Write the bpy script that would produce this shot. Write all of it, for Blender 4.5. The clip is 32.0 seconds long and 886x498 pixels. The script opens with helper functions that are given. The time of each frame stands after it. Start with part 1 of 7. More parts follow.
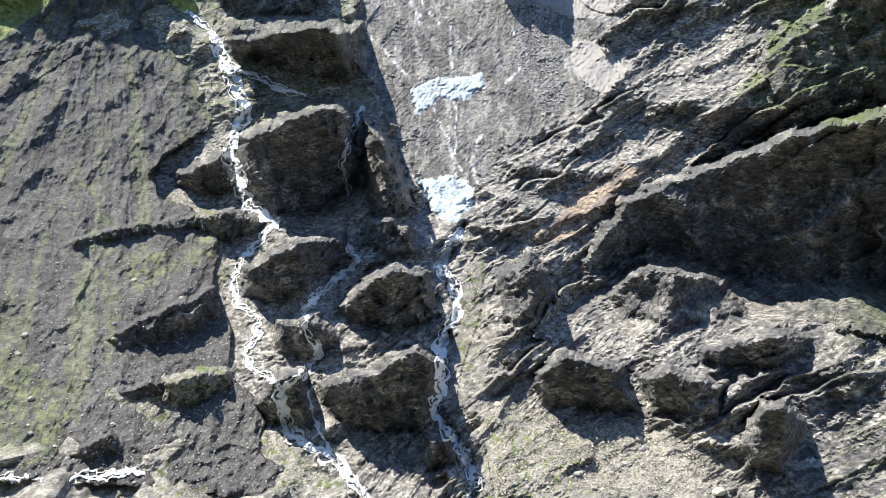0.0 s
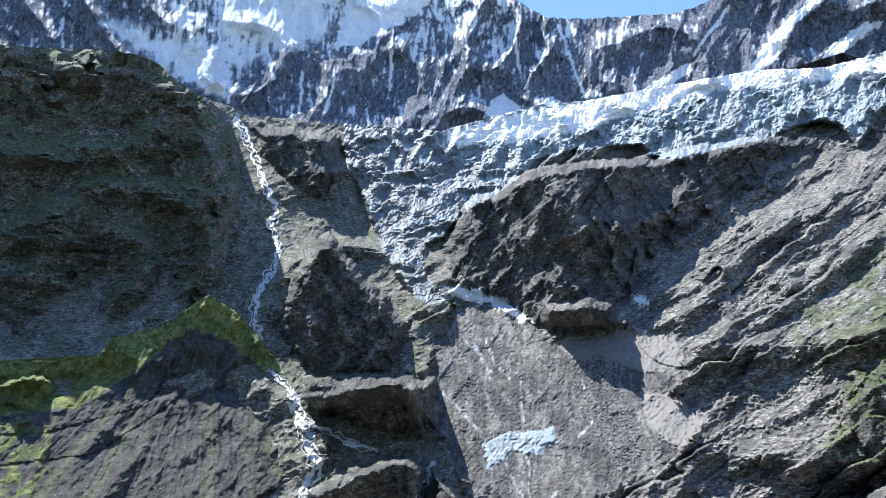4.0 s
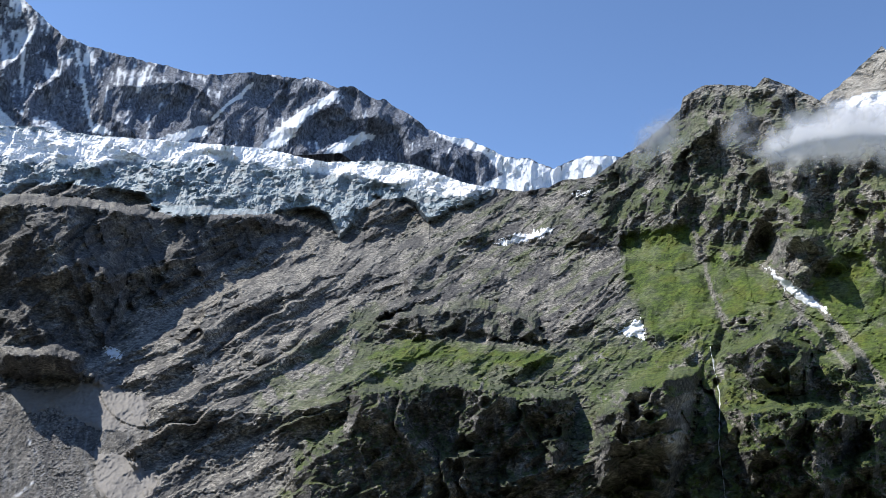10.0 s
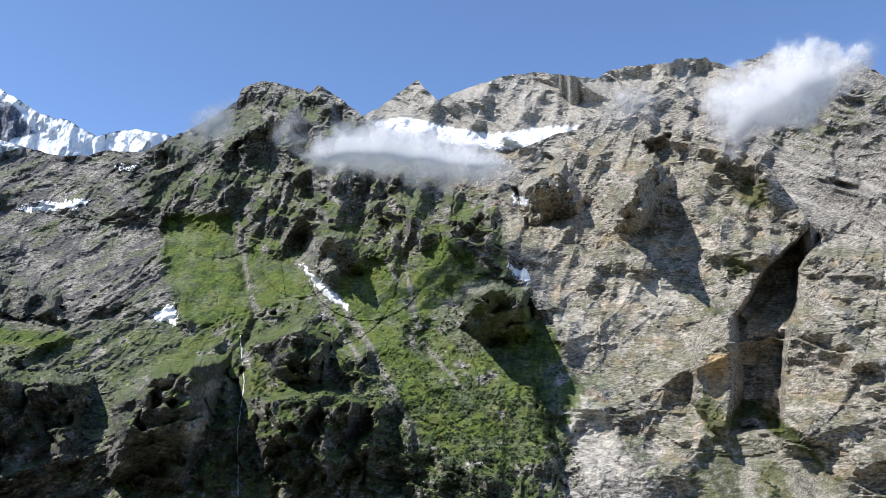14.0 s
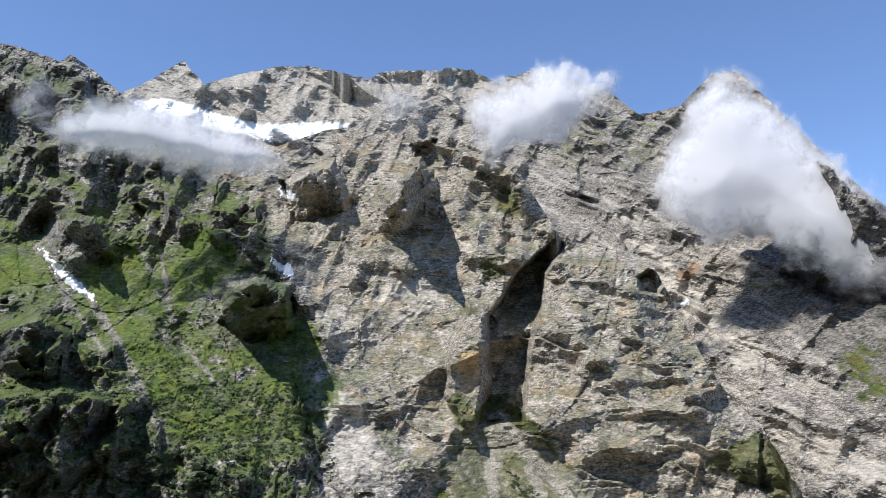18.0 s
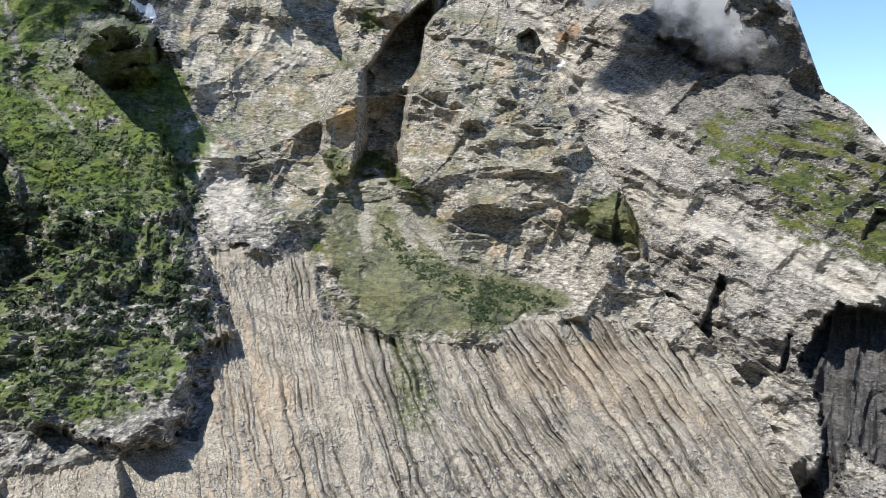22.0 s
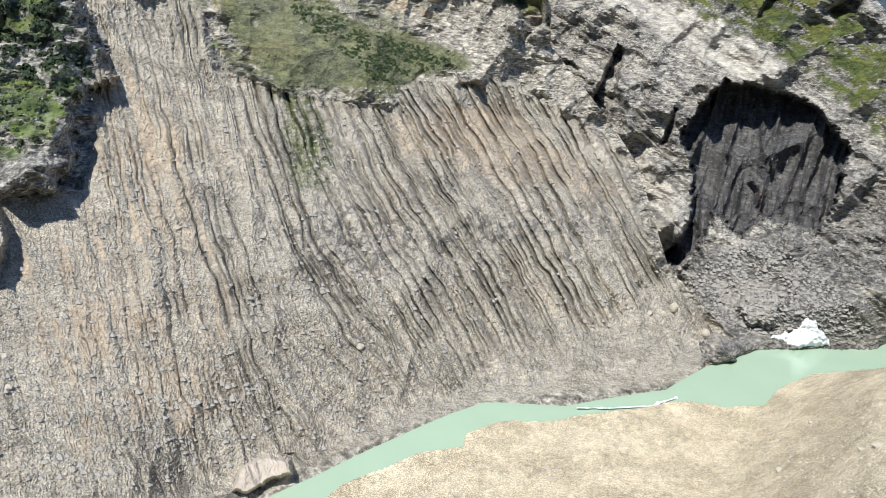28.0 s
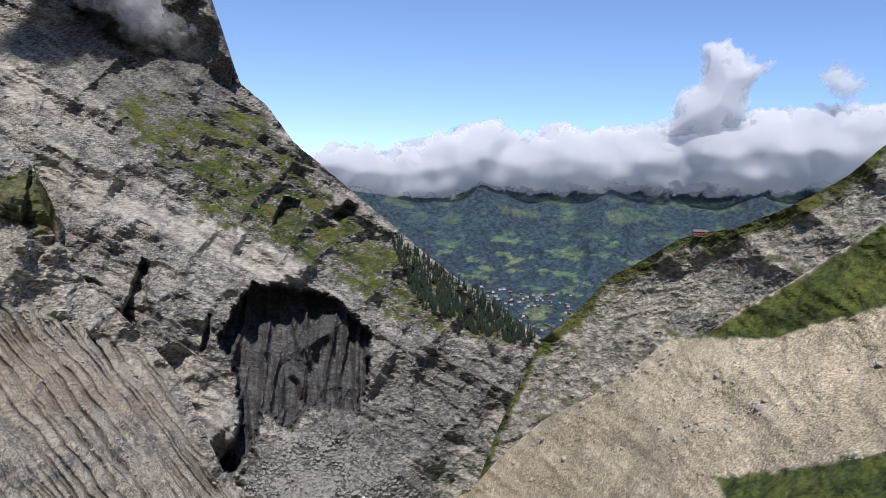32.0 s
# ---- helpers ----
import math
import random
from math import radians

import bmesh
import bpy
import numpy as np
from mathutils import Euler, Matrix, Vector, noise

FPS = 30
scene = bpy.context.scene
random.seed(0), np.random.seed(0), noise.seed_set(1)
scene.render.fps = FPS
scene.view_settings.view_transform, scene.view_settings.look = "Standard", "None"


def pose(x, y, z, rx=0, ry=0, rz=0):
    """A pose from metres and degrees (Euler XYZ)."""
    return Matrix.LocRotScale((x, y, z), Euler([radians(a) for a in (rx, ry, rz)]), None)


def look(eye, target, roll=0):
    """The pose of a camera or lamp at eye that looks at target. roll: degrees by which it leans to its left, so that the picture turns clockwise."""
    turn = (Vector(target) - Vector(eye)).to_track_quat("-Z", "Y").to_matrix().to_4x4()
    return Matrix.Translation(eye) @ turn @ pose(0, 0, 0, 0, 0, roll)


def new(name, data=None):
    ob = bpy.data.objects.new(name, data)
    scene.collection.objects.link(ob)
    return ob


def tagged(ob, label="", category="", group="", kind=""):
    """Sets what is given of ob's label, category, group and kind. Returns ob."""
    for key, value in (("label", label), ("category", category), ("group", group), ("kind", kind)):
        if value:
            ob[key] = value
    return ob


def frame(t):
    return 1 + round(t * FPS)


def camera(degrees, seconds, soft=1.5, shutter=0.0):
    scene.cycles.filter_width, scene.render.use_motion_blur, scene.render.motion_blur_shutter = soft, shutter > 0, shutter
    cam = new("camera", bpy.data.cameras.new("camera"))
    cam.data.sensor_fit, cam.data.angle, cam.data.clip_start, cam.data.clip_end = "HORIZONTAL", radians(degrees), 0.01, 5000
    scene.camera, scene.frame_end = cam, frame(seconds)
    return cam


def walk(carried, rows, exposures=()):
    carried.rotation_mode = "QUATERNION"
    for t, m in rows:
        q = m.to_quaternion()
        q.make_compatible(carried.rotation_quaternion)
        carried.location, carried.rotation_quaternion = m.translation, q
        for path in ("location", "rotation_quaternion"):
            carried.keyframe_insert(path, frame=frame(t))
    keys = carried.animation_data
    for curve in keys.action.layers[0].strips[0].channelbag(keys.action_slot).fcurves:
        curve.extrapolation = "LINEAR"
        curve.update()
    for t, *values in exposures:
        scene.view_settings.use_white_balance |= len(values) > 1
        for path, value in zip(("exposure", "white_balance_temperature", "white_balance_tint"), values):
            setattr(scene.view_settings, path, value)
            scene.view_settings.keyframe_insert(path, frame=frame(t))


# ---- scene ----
FOV, EYE = 56.8, 380.0
cam = camera(FOV, 32.0, soft=0.6)
# seconds, yaw, pitch, roll; the camera turns on the spot, held out at arm's length
ROWS = [
    (0.0, -0.01, -15.41, 0.04),
    (0.5, -0.86, -11.88, -1.04),
    (1.0, -0.83, -7.90, -1.86),
    (1.5, 1.05, -4.51, -1.44),
    (2.0, 2.61, -1.21, -0.43),
    (2.5, 4.11, 2.37, 0.38),
    (3.0, 4.55, 5.53, 0.58),
    (3.5, 4.64, 7.37, 0.68),
    (5.5, 5.34, 14.33, 0.74),
    (6.0, 3.16, 15.40, 0.32),
    (6.5, -0.29, 15.16, 0.04),
    (7.0, -3.62, 14.39, 0.10),
    (7.5, -8.02, 13.92, -0.18),
    (8.0, -12.69, 13.52, -0.63),
    (8.5, -16.98, 13.34, -0.73),
    (9.0, -21.35, 13.28, -1.11),
    (9.5, -26.36, 13.72, -1.71),
    (10.0, -30.91, 13.68, -2.21),
    (10.5, -35.69, 13.39, -2.93),
    (11.0, -39.57, 12.96, -3.52),
    (11.5, -42.80, 12.55, -2.97),
    (12.0, -46.86, 12.78, -2.03),
    (12.5, -51.32, 13.13, -1.55),
    (13.0, -55.89, 13.40, -1.32),
    (13.5, -59.76, 13.67, -1.20),
    (14.0, -62.77, 13.70, -0.92),
    (14.5, -65.92, 13.70, -0.67),
    (16.5, -73.95, 14.41, 0.38),
    (17.0, -76.54, 14.07, 0.34),
    (17.5, -77.38, 13.93, 0.41),
    (18.0, -79.24, 13.52, 0.37),
    (18.5, -82.85, 12.42, 0.08),
    (19.0, -85.64, 11.23, -0.50),
    (19.5, -87.81, 10.16, -0.67),
    (20.0, -89.52, 9.49, -0.57),
    (20.5, -89.95, 7.77, -0.35),
    (21.0, -89.06, 4.38, -0.31),
    (21.5, -87.87, 0.31, -0.29),
    (22.0, -87.90, -3.38, -0.52),
    (22.5, -88.68, -6.46, -0.61),
    (23.0, -89.59, -9.19, -0.76),
    (23.5, -90.26, -11.32, -1.08),
    (24.0, -90.50, -13.33, -2.01),
    (24.5, -91.13, -15.62, -3.08),
    (25.0, -91.30, -17.50, -3.42),
    (25.5, -91.22, -19.02, -3.46),
    (27.5, -91.69, -21.24, -5.02),
    (28.0, -94.52, -19.75, -4.36),
    (28.5, -98.76, -18.34, -4.22),
    (29.0, -104.56, -16.76, -4.54),
    (29.5, -108.64, -14.23, -4.21),
    (30.0, -112.85, -11.91, -3.79),
    (30.5, -116.06, -9.12, -3.32),
    (31.0, -119.72, -6.55, -3.19),
    (31.5, -123.40, -4.96, -3.02),
    (32.0, -126.68, -3.42, -2.67),
]
EXPOSURES = [(0.0, 1.52, 6400, 9), (1.7, 1.88, 5900, 10), (3.0, 1.72, 5650, 10), (5.5, 0.34, 6250, 9), (9.0, 0.40, 6200, 10), (13.0, 0.64, 6150, 11), (19.0, 0.62, 6200, 12), (22.5, 0.72, 6200, 9), (25.5, 0.74, 6200, 8), (28.0, 0.76, 6150, 8), (29.2, 0.74, 6100, 9), (30.0, 0.46, 6050, 12), (31.0, 0.2, 6050, 14), (32.0, 0.1, 6100, 15)]
ARM = 0.35
walk(cam, [(t, pose(-ARM * math.sin(radians(yaw)), ARM * math.cos(radians(yaw)), EYE, 90 + pitch, roll, yaw))
           for t, yaw, pitch, roll in ROWS], EXPOSURES)

# ---- light ----
SUN_AZ, SUN_EL = -50.0, 57.0      # degrees clockwise from the first view, degrees up
world = bpy.data.worlds.new("sky")
scene.world = world
world.use_nodes = True
wn, wl = world.node_tree.nodes, world.node_tree.links
sky = wn.new("ShaderNodeTexSky")
sky.sky_type, sky.sun_disc = "NISHITA", False
sky.sun_elevation, sky.sun_rotation = radians(SUN_EL), radians(SUN_AZ)
sky.altitude, sky.air_density, sky.dust_density, sky.ozone_density = 2500, 0.9, 0.0, 3.0
wn["Background"].inputs[1].default_value = 0.15
wl.new(sky.outputs[0], wn["Background"].inputs[0])
sun = new("sun", bpy.data.lights.new("sun", "SUN"))
sun.data.energy, sun.data.angle, sun.data.color = 4.0, radians(0.53), (1.0, 0.95, 0.87)
sa, se = radians(SUN_AZ), radians(SUN_EL)
sun.matrix_world = look((math.sin(sa) * math.cos(se) * 900, math.cos(sa) * math.cos(se) * 900, math.sin(se) * 900 + EYE), (0, 0, EYE))


# ---- noise ----
def lattice(seed):
    rng = np.random.RandomState(seed)
    a = rng.rand(256, 256) * 2 * np.pi
    return np.cos(a).astype(np.float32), np.sin(a).astype(np.float32)


LATTICES = [lattice(s) for s in range(6)]


def perlin(x, y, seed=0):
    gx, gy = LATTICES[seed % 6]
    x = np.asarray(x, np.float32) + 37.3 * seed
    y = np.asarray(y, np.float32) + 11.7 * seed
    xi, yi = np.floor(x), np.floor(y)
    fx, fy = x - xi, y - yi
    xi, yi = xi.astype(np.int32) & 255, yi.astype(np.int32) & 255
    x1, y1 = (xi + 1) & 255, (yi + 1) & 255
    u, v = fx * fx * fx * (fx * (fx * 6 - 15) + 10), fy * fy * fy * (fy * (fy * 6 - 15) + 10)
    a = gx[xi, yi] * fx + gy[xi, yi] * fy
    b = gx[x1, yi] * (fx - 1) + gy[x1, yi] * fy
    c = gx[xi, y1] * fx + gy[xi, y1] * (fy - 1)
    d = gx[x1, y1] * (fx - 1) + gy[x1, y1] * (fy - 1)
    return 1.4 * (a + (b - a) * u + (c - a) * v + (a - b - c + d) * u * v)


def fbm(x, y, octaves=4, seed=0, gain=0.5):
    total, amp = 0, 1.0
    for k in range(octaves):
        total = total + amp * perlin(x * 2 ** k, y * 2 ** k, seed + k)
        amp *= gain
    return total


def ridged(x, y, octaves=4, seed=0, gain=0.5):
    total, amp, weight = 0, 1.0, 1.0
    for k in range(octaves):
        n = 1 - np.abs(perlin(x * 2 ** k, y * 2 ** k, seed + k)) * 1.6
        n = n * np.abs(n) * weight
        total = total + amp * n
        weight = np.clip(n * 1.6, 0.25, 1)
        amp *= gain
    return total


def smooth(a, b, x):
    t = np.clip((x - a) / (b - a), 0, 1)
    return t * t * (3 - 2 * t)


def inside(az, el, pts, feather=0.0, rag=0.0, scale=1.0):
    """How far a direction lies inside a closed outline: 0 to 1 over the feather, in degrees; rag frays the edge."""
    out = np.zeros(az.shape, np.float32)
    p = np.array(pts, np.float32)
    pad = rag * 2 + 0.1
    box = (az > p[:, 0].min() - pad) & (az < p[:, 0].max() + pad) & (el > p[:, 1].min() - pad) & (el < p[:, 1].max() + pad)
    if not box.any():
        return out
    x, y = az[box], el[box]
    if rag:
        x, y = x + rag * fbm(x / scale, y / scale, 4, 1, 0.6), y + rag * fbm(x / scale + 50, y / scale, 4, 2, 0.6)
    odd, near = np.zeros(x.shape, bool), np.full(x.shape, 1e9, np.float32)
    for (x0, y0), (x1, y1) in zip(p, np.roll(p, -1, 0)):
        if y0 != y1:
            odd ^= ((y0 > y) != (y1 > y)) & (x < (x1 - x0) * (y - y0) / (y1 - y0) + x0)
        if feather:
            t = np.clip(((x - x0) * (x1 - x0) + (y - y0) * (y1 - y0)) / ((x1 - x0) ** 2 + (y1 - y0) ** 2 + 1e-9), 0, 1)
            near = np.minimum(near, np.hypot(x - x0 - t * (x1 - x0), y - y0 - t * (y1 - y0)))
    out[box] = odd * (smooth(0, feather, near) if feather else 1.0)
    return out


def along(az, el, pts, width):
    """Bell-shaped closeness to a line, width in degrees."""
    out = np.zeros(az.shape, np.float32)
    p = np.array(pts, np.float32)
    pad = width * 2.5
    box = (az > p[:, 0].min() - pad) & (az < p[:, 0].max() + pad) & (el > p[:, 1].min() - pad) & (el < p[:, 1].max() + pad)
    if not box.any():
        return out
    x, y = az[box], el[box]
    near = np.full(x.shape, 1e9, np.float32)
    for (x0, y0), (x1, y1) in zip(p[:-1], p[1:]):
        t = np.clip(((x - x0) * (x1 - x0) + (y - y0) * (y1 - y0)) / ((x1 - x0) ** 2 + (y1 - y0) ** 2 + 1e-9), 0, 1)
        near = np.minimum(near, np.hypot(x - x0 - t * (x1 - x0), y - y0 - t * (y1 - y0)))
    out[box] = np.exp(-(near / width) ** 2)
    return out


def curve(pts, az):
    p = np.array(sorted(pts), np.float64)
    return np.interp(az, p[:, 0], p[:, 1])


# ---- materials ----
def material(name):
    m = bpy.data.materials.new(name)
    m.use_nodes = True
    n, l = m.node_tree.nodes, m.node_tree.links
    return m, n, l, n["Principled BSDF"]


def noise_node(n, l, coord, scale, detail=6, rough=0.6, warp=0.0):
    x = n.new("ShaderNodeTexNoise")
    x.inputs["Scale"].default_value, x.inputs["Detail"].default_value, x.inputs["Roughness"].default_value = scale, detail, rough
    x.inputs["Distortion"].default_value = warp
    l.new(coord, x.inputs["Vector"])
    return x.outputs["Fac"]


def ramp(n, l, fac, stops):
    r = n.new("ShaderNodeValToRGB")
    e = r.color_ramp.elements
    while len(e) < len(stops):
        e.new(0.5)
    for k, (pos, col) in enumerate(stops):
        e[k].position, e[k].color = pos, (*col, 1)
    l.new(fac, r.inputs[0])
    return r.outputs[0]


def mix(n, l, fac, a, b, how="MIX"):
    x = n.new("ShaderNodeMix")
    x.data_type, x.blend_type = "RGBA", how
    for sock, val in ((x.inputs[0], fac), (x.inputs[6], a), (x.inputs[7], b)):
        if isinstance(val, (float, int)):
            sock.default_value = val
        elif isinstance(val, tuple):
            sock.default_value = (*val, 1)
        else:
            l.new(val, sock)
    return x.outputs[2]


def stretched(n, l, coord, scale, turn=(0, 0, 0)):
    m = n.new("ShaderNodeMapping")
    m.inputs["Scale"].default_value = scale
    m.inputs["Rotation"].default_value = [radians(a) for a in turn]
    l.new(coord, m.inputs["Vector"])
    return m.outputs[0]


def terrain_material(name, dark, mid, pale, size=1.0, bands=(1, 1, 1), turn=(0, 0, 0), grass=((0.026, 0.040, 0.011), (0.098, 0.128, 0.029)),
                     scree=((0.15, 0.14, 0.12), (0.40, 0.37, 0.31)), snow=(0.82, 0.84, 0.86), bump=0.8, rust=(0.20, 0.12, 0.06), chips=1.0, cracks=1.0):
    m, n, l, p = material(name)
    pos = n.new("ShaderNodeNewGeometry").outputs["Position"]
    masks = n.new("ShaderNodeAttribute")
    masks.attribute_name = "cover"
    sep = n.new("ShaderNodeSeparateColor")
    l.new(masks.outputs["Color"], sep.inputs[0])
    tint = n.new("ShaderNodeAttribute")
    tint.attribute_name = "tint"
    tsep = n.new("ShaderNodeSeparateColor")
    l.new(tint.outputs["Color"], tsep.inputs[0])
    strat = stretched(n, l, pos, bands, turn)
    coarse = noise_node(n, l, strat, 0.012 / size, 8, 0.62, 0.6)
    fine = noise_node(n, l, strat, 0.14 / size, 6, 0.66, 0.4)
    crack = noise_node(n, l, strat, 0.045 / size, 9, 0.72, 1.2)
    rock = ramp(n, l, coarse, [(0.42, dark), (0.50, mid), (0.58, pale)])
    rock = mix(n, l, 0.6, rock, ramp(n, l, crack, [(0.41, tuple(c * 0.35 for c in dark)), (0.47, mid), (0.54, tuple(min(1, c * 1.05) for c in pale)), (0.62, tuple(min(1, c * 1.45) for c in pale))]))
    rock = mix(n, l, 0.52, rock, ramp(n, l, fine, [(0.41, tuple(c * 0.3 for c in dark)), (0.50, mid), (0.60, tuple(min(1, c * 1.5) for c in pale))]))
    rock = mix(n, l, tsep.outputs[0], rock, mix(n, l, fine, tuple(c * 0.8 for c in pale), tuple(min(0.8, c * 1.5) for c in pale)))
    rock = mix(n, l, tsep.outputs[1], rock, mix(n, l, coarse, rust, tuple(min(1, c * 2.0) for c in rust)))
    # third tint goes to near-black: dark rock, dark rubble and painted shade
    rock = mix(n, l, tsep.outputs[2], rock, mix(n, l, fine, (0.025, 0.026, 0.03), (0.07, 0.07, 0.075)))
    grain = noise_node(n, l, pos, 0.5 / size, 6, 0.7)
    sc = mix(n, l, ramp(n, l, grain, [(0.43, (0, 0, 0)), (0.57, (1, 1, 1))]), tuple(c * 0.6 for c in scree[0]), tuple(min(1, c * 1.1) for c in scree[1]))
    sc = mix(n, l, 0.35, sc, ramp(n, l, coarse, [(0.42, scree[0]), (0.58, scree[1])]))
    tuft = noise_node(n, l, pos, 0.22 / size, 6, 0.7)
    gr = ramp(n, l, tuft, [(0.40, tuple(c * 0.7 for c in grass[0])), (0.60, grass[1])])
    gr = mix(n, l, 0.5, gr, ramp(n, l, noise_node(n, l, pos, 0.02 / size, 5, 0.6), [(0.40, grass[0]), (0.5, grass[1]), (0.62, tuple(c * f for c, f in zip(grass[1], (1.25, 0.95, 0.9))))]))
    sn = mix(n, l, ramp(n, l, noise_node(n, l, pos, 0.05 / size, 6, 0.65), [(0.35, (0, 0, 0)), (0.65, (1, 1, 1))]), tuple(c * 0.86 for c in snow), snow)
    for every, deep in ((0.035, 0.45), (0.12, 0.55)):
        v = n.new("ShaderNodeTexVoronoi")
        v.feature = "DISTANCE_TO_EDGE"
        v.inputs["Scale"].default_value = every / size
        wob = n.new("ShaderNodeVectorMath")
        wob.operation = "MULTIPLY_ADD"
        tn = n.new("ShaderNodeTexNoise")
        tn.inputs["Scale"].default_value, tn.inputs["Detail"].default_value = every * 1.3 / size, 4
        l.new(strat, tn.inputs["Vector"])
        l.new(tn.outputs["Color"], wob.inputs[0])
        wob.inputs[1].default_value = (1.1 * size / every,) * 3
        l.new(strat, wob.inputs[2])
        l.new(wob.outputs[0], v.inputs["Vector"])
        rock = mix(n, l, cracks, rock, ramp(n, l, v.outputs["Distance"], [(0.0, (deep, deep, deep * 1.03)), (0.035, (0.9, 0.9, 0.9)), (0.12, (1.08, 1.08, 1.07))]), "MULTIPLY")
    col = mix(n, l, sep.outputs[2], rock, sc)
    chip = noise_node(n, l, strat, 0.075 / size, 8, 0.68, 0.6)
    col = mix(n, l, chips, col, ramp(n, l, chip, [(0.36, (0.35, 0.35, 0.36)), (0.45, (0.75, 0.75, 0.75)), (0.52, (1.05, 1.05, 1.05)), (0.64, (1.45, 1.43, 1.39))]), "MULTIPLY")
    gr = mix(n, l, 1.0, gr, ramp(n, l, chip, [(0.36, (0.5, 0.52, 0.5)), (0.5, (1, 1, 1)), (0.62, (1.45, 1.4, 1.3))]), "MULTIPLY")
    col = mix(n, l, sep.outputs[0], col, gr)
    col = mix(n, l, sep.outputs[1], col, sn)
    l.new(col, p.inputs["Base Color"])
    p.inputs["Roughness"].default_value = 0.88
    p.inputs["Specular IOR Level"].default_value = 0.25
    b = n.new("ShaderNodeBump")
    b.inputs["Strength"].default_value, b.inputs["Distance"].default_value = bump, 6.0 * size
    l.new(mix(n, l, 0.45, chip, mix(n, l, 0.5, fine, grain)), b.inputs["Height"])
    l.new(b.outputs[0], p.inputs["Normal"])
    return m


GNEISS = terrain_material("gneiss", (0.058, 0.056, 0.053), (0.155, 0.147, 0.131), (0.36, 0.335, 0.29), 1.0, (1, 1, 2.2), (0, 25, 0), scree=((0.10, 0.094, 0.082), (0.31, 0.288, 0.245)), grass=((0.026, 0.043, 0.010), (0.098, 0.142, 0.026)), chips=0.85, cracks=0.5)
# lightened and blued: haze of the distance is part of these rock colours
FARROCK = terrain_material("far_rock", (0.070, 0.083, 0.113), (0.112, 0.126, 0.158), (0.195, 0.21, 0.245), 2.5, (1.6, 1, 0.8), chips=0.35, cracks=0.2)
LIMESTONE = terrain_material("limestone", (0.083, 0.078, 0.070), (0.178, 0.164, 0.141), (0.40, 0.367, 0.31), 1.0, (1, 1, 3.0), (0, 6, 0), grass=((0.03, 0.042, 0.014), (0.10, 0.118, 0.03)), bump=1.0, chips=0.62, cracks=0.35)
GRAVEL = terrain_material("moraine_gravel", (0.15, 0.135, 0.11), (0.26, 0.235, 0.19), (0.38, 0.35, 0.29), 0.6,
                          scree=((0.34, 0.28, 0.18), (0.72, 0.61, 0.43)), chips=0.35, cracks=0.0)
CRAG = terrain_material("crag_limestone", (0.10, 0.092, 0.078), (0.245, 0.222, 0.183), (0.42, 0.383, 0.315), 1.0, (1, 1, 2.6), (0, 5, 0), grass=((0.03, 0.042, 0.014), (0.10, 0.115, 0.03)), scree=((0.175, 0.163, 0.13), (0.42, 0.385, 0.31)), rust=(0.32, 0.23, 0.135), bump=1.0, chips=0.62, cracks=0.35)
WALLGRAVEL = terrain_material("gravel_wall", (0.13, 0.115, 0.093), (0.26, 0.231, 0.183), (0.43, 0.388, 0.315), 0.7, (2.5, 1, 0.35), (0, -20, 0), scree=((0.155, 0.138, 0.11), (0.48, 0.43, 0.345)), rust=(0.265, 0.20, 0.132), bump=1.0, chips=0.5, cracks=0.0)
RUBBLE = terrain_material("glacier_rubble", (0.06, 0.057, 0.053), (0.14, 0.131, 0.118), (0.29, 0.272, 0.24), 0.8, scree=((0.06, 0.057, 0.052), (0.185, 0.174, 0.155)), bump=1.0, chips=0.8, cracks=0.0)
SCREE = terrain_material("moraine_scree", (0.036, 0.035, 0.033), (0.075, 0.072, 0.067), (0.16, 0.153, 0.142), 0.7, scree=((0.025, 0.024, 0.023), (0.115, 0.11, 0.102)), grass=((0.075, 0.095, 0.033), (0.21, 0.25, 0.085)), chips=0.8, cracks=0.0)
# woods and meadows with the blue of distant haze mixed into the base colours
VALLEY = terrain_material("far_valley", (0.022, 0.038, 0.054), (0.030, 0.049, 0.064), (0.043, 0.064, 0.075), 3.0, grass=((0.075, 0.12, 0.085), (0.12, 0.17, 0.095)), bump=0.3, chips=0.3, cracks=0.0)


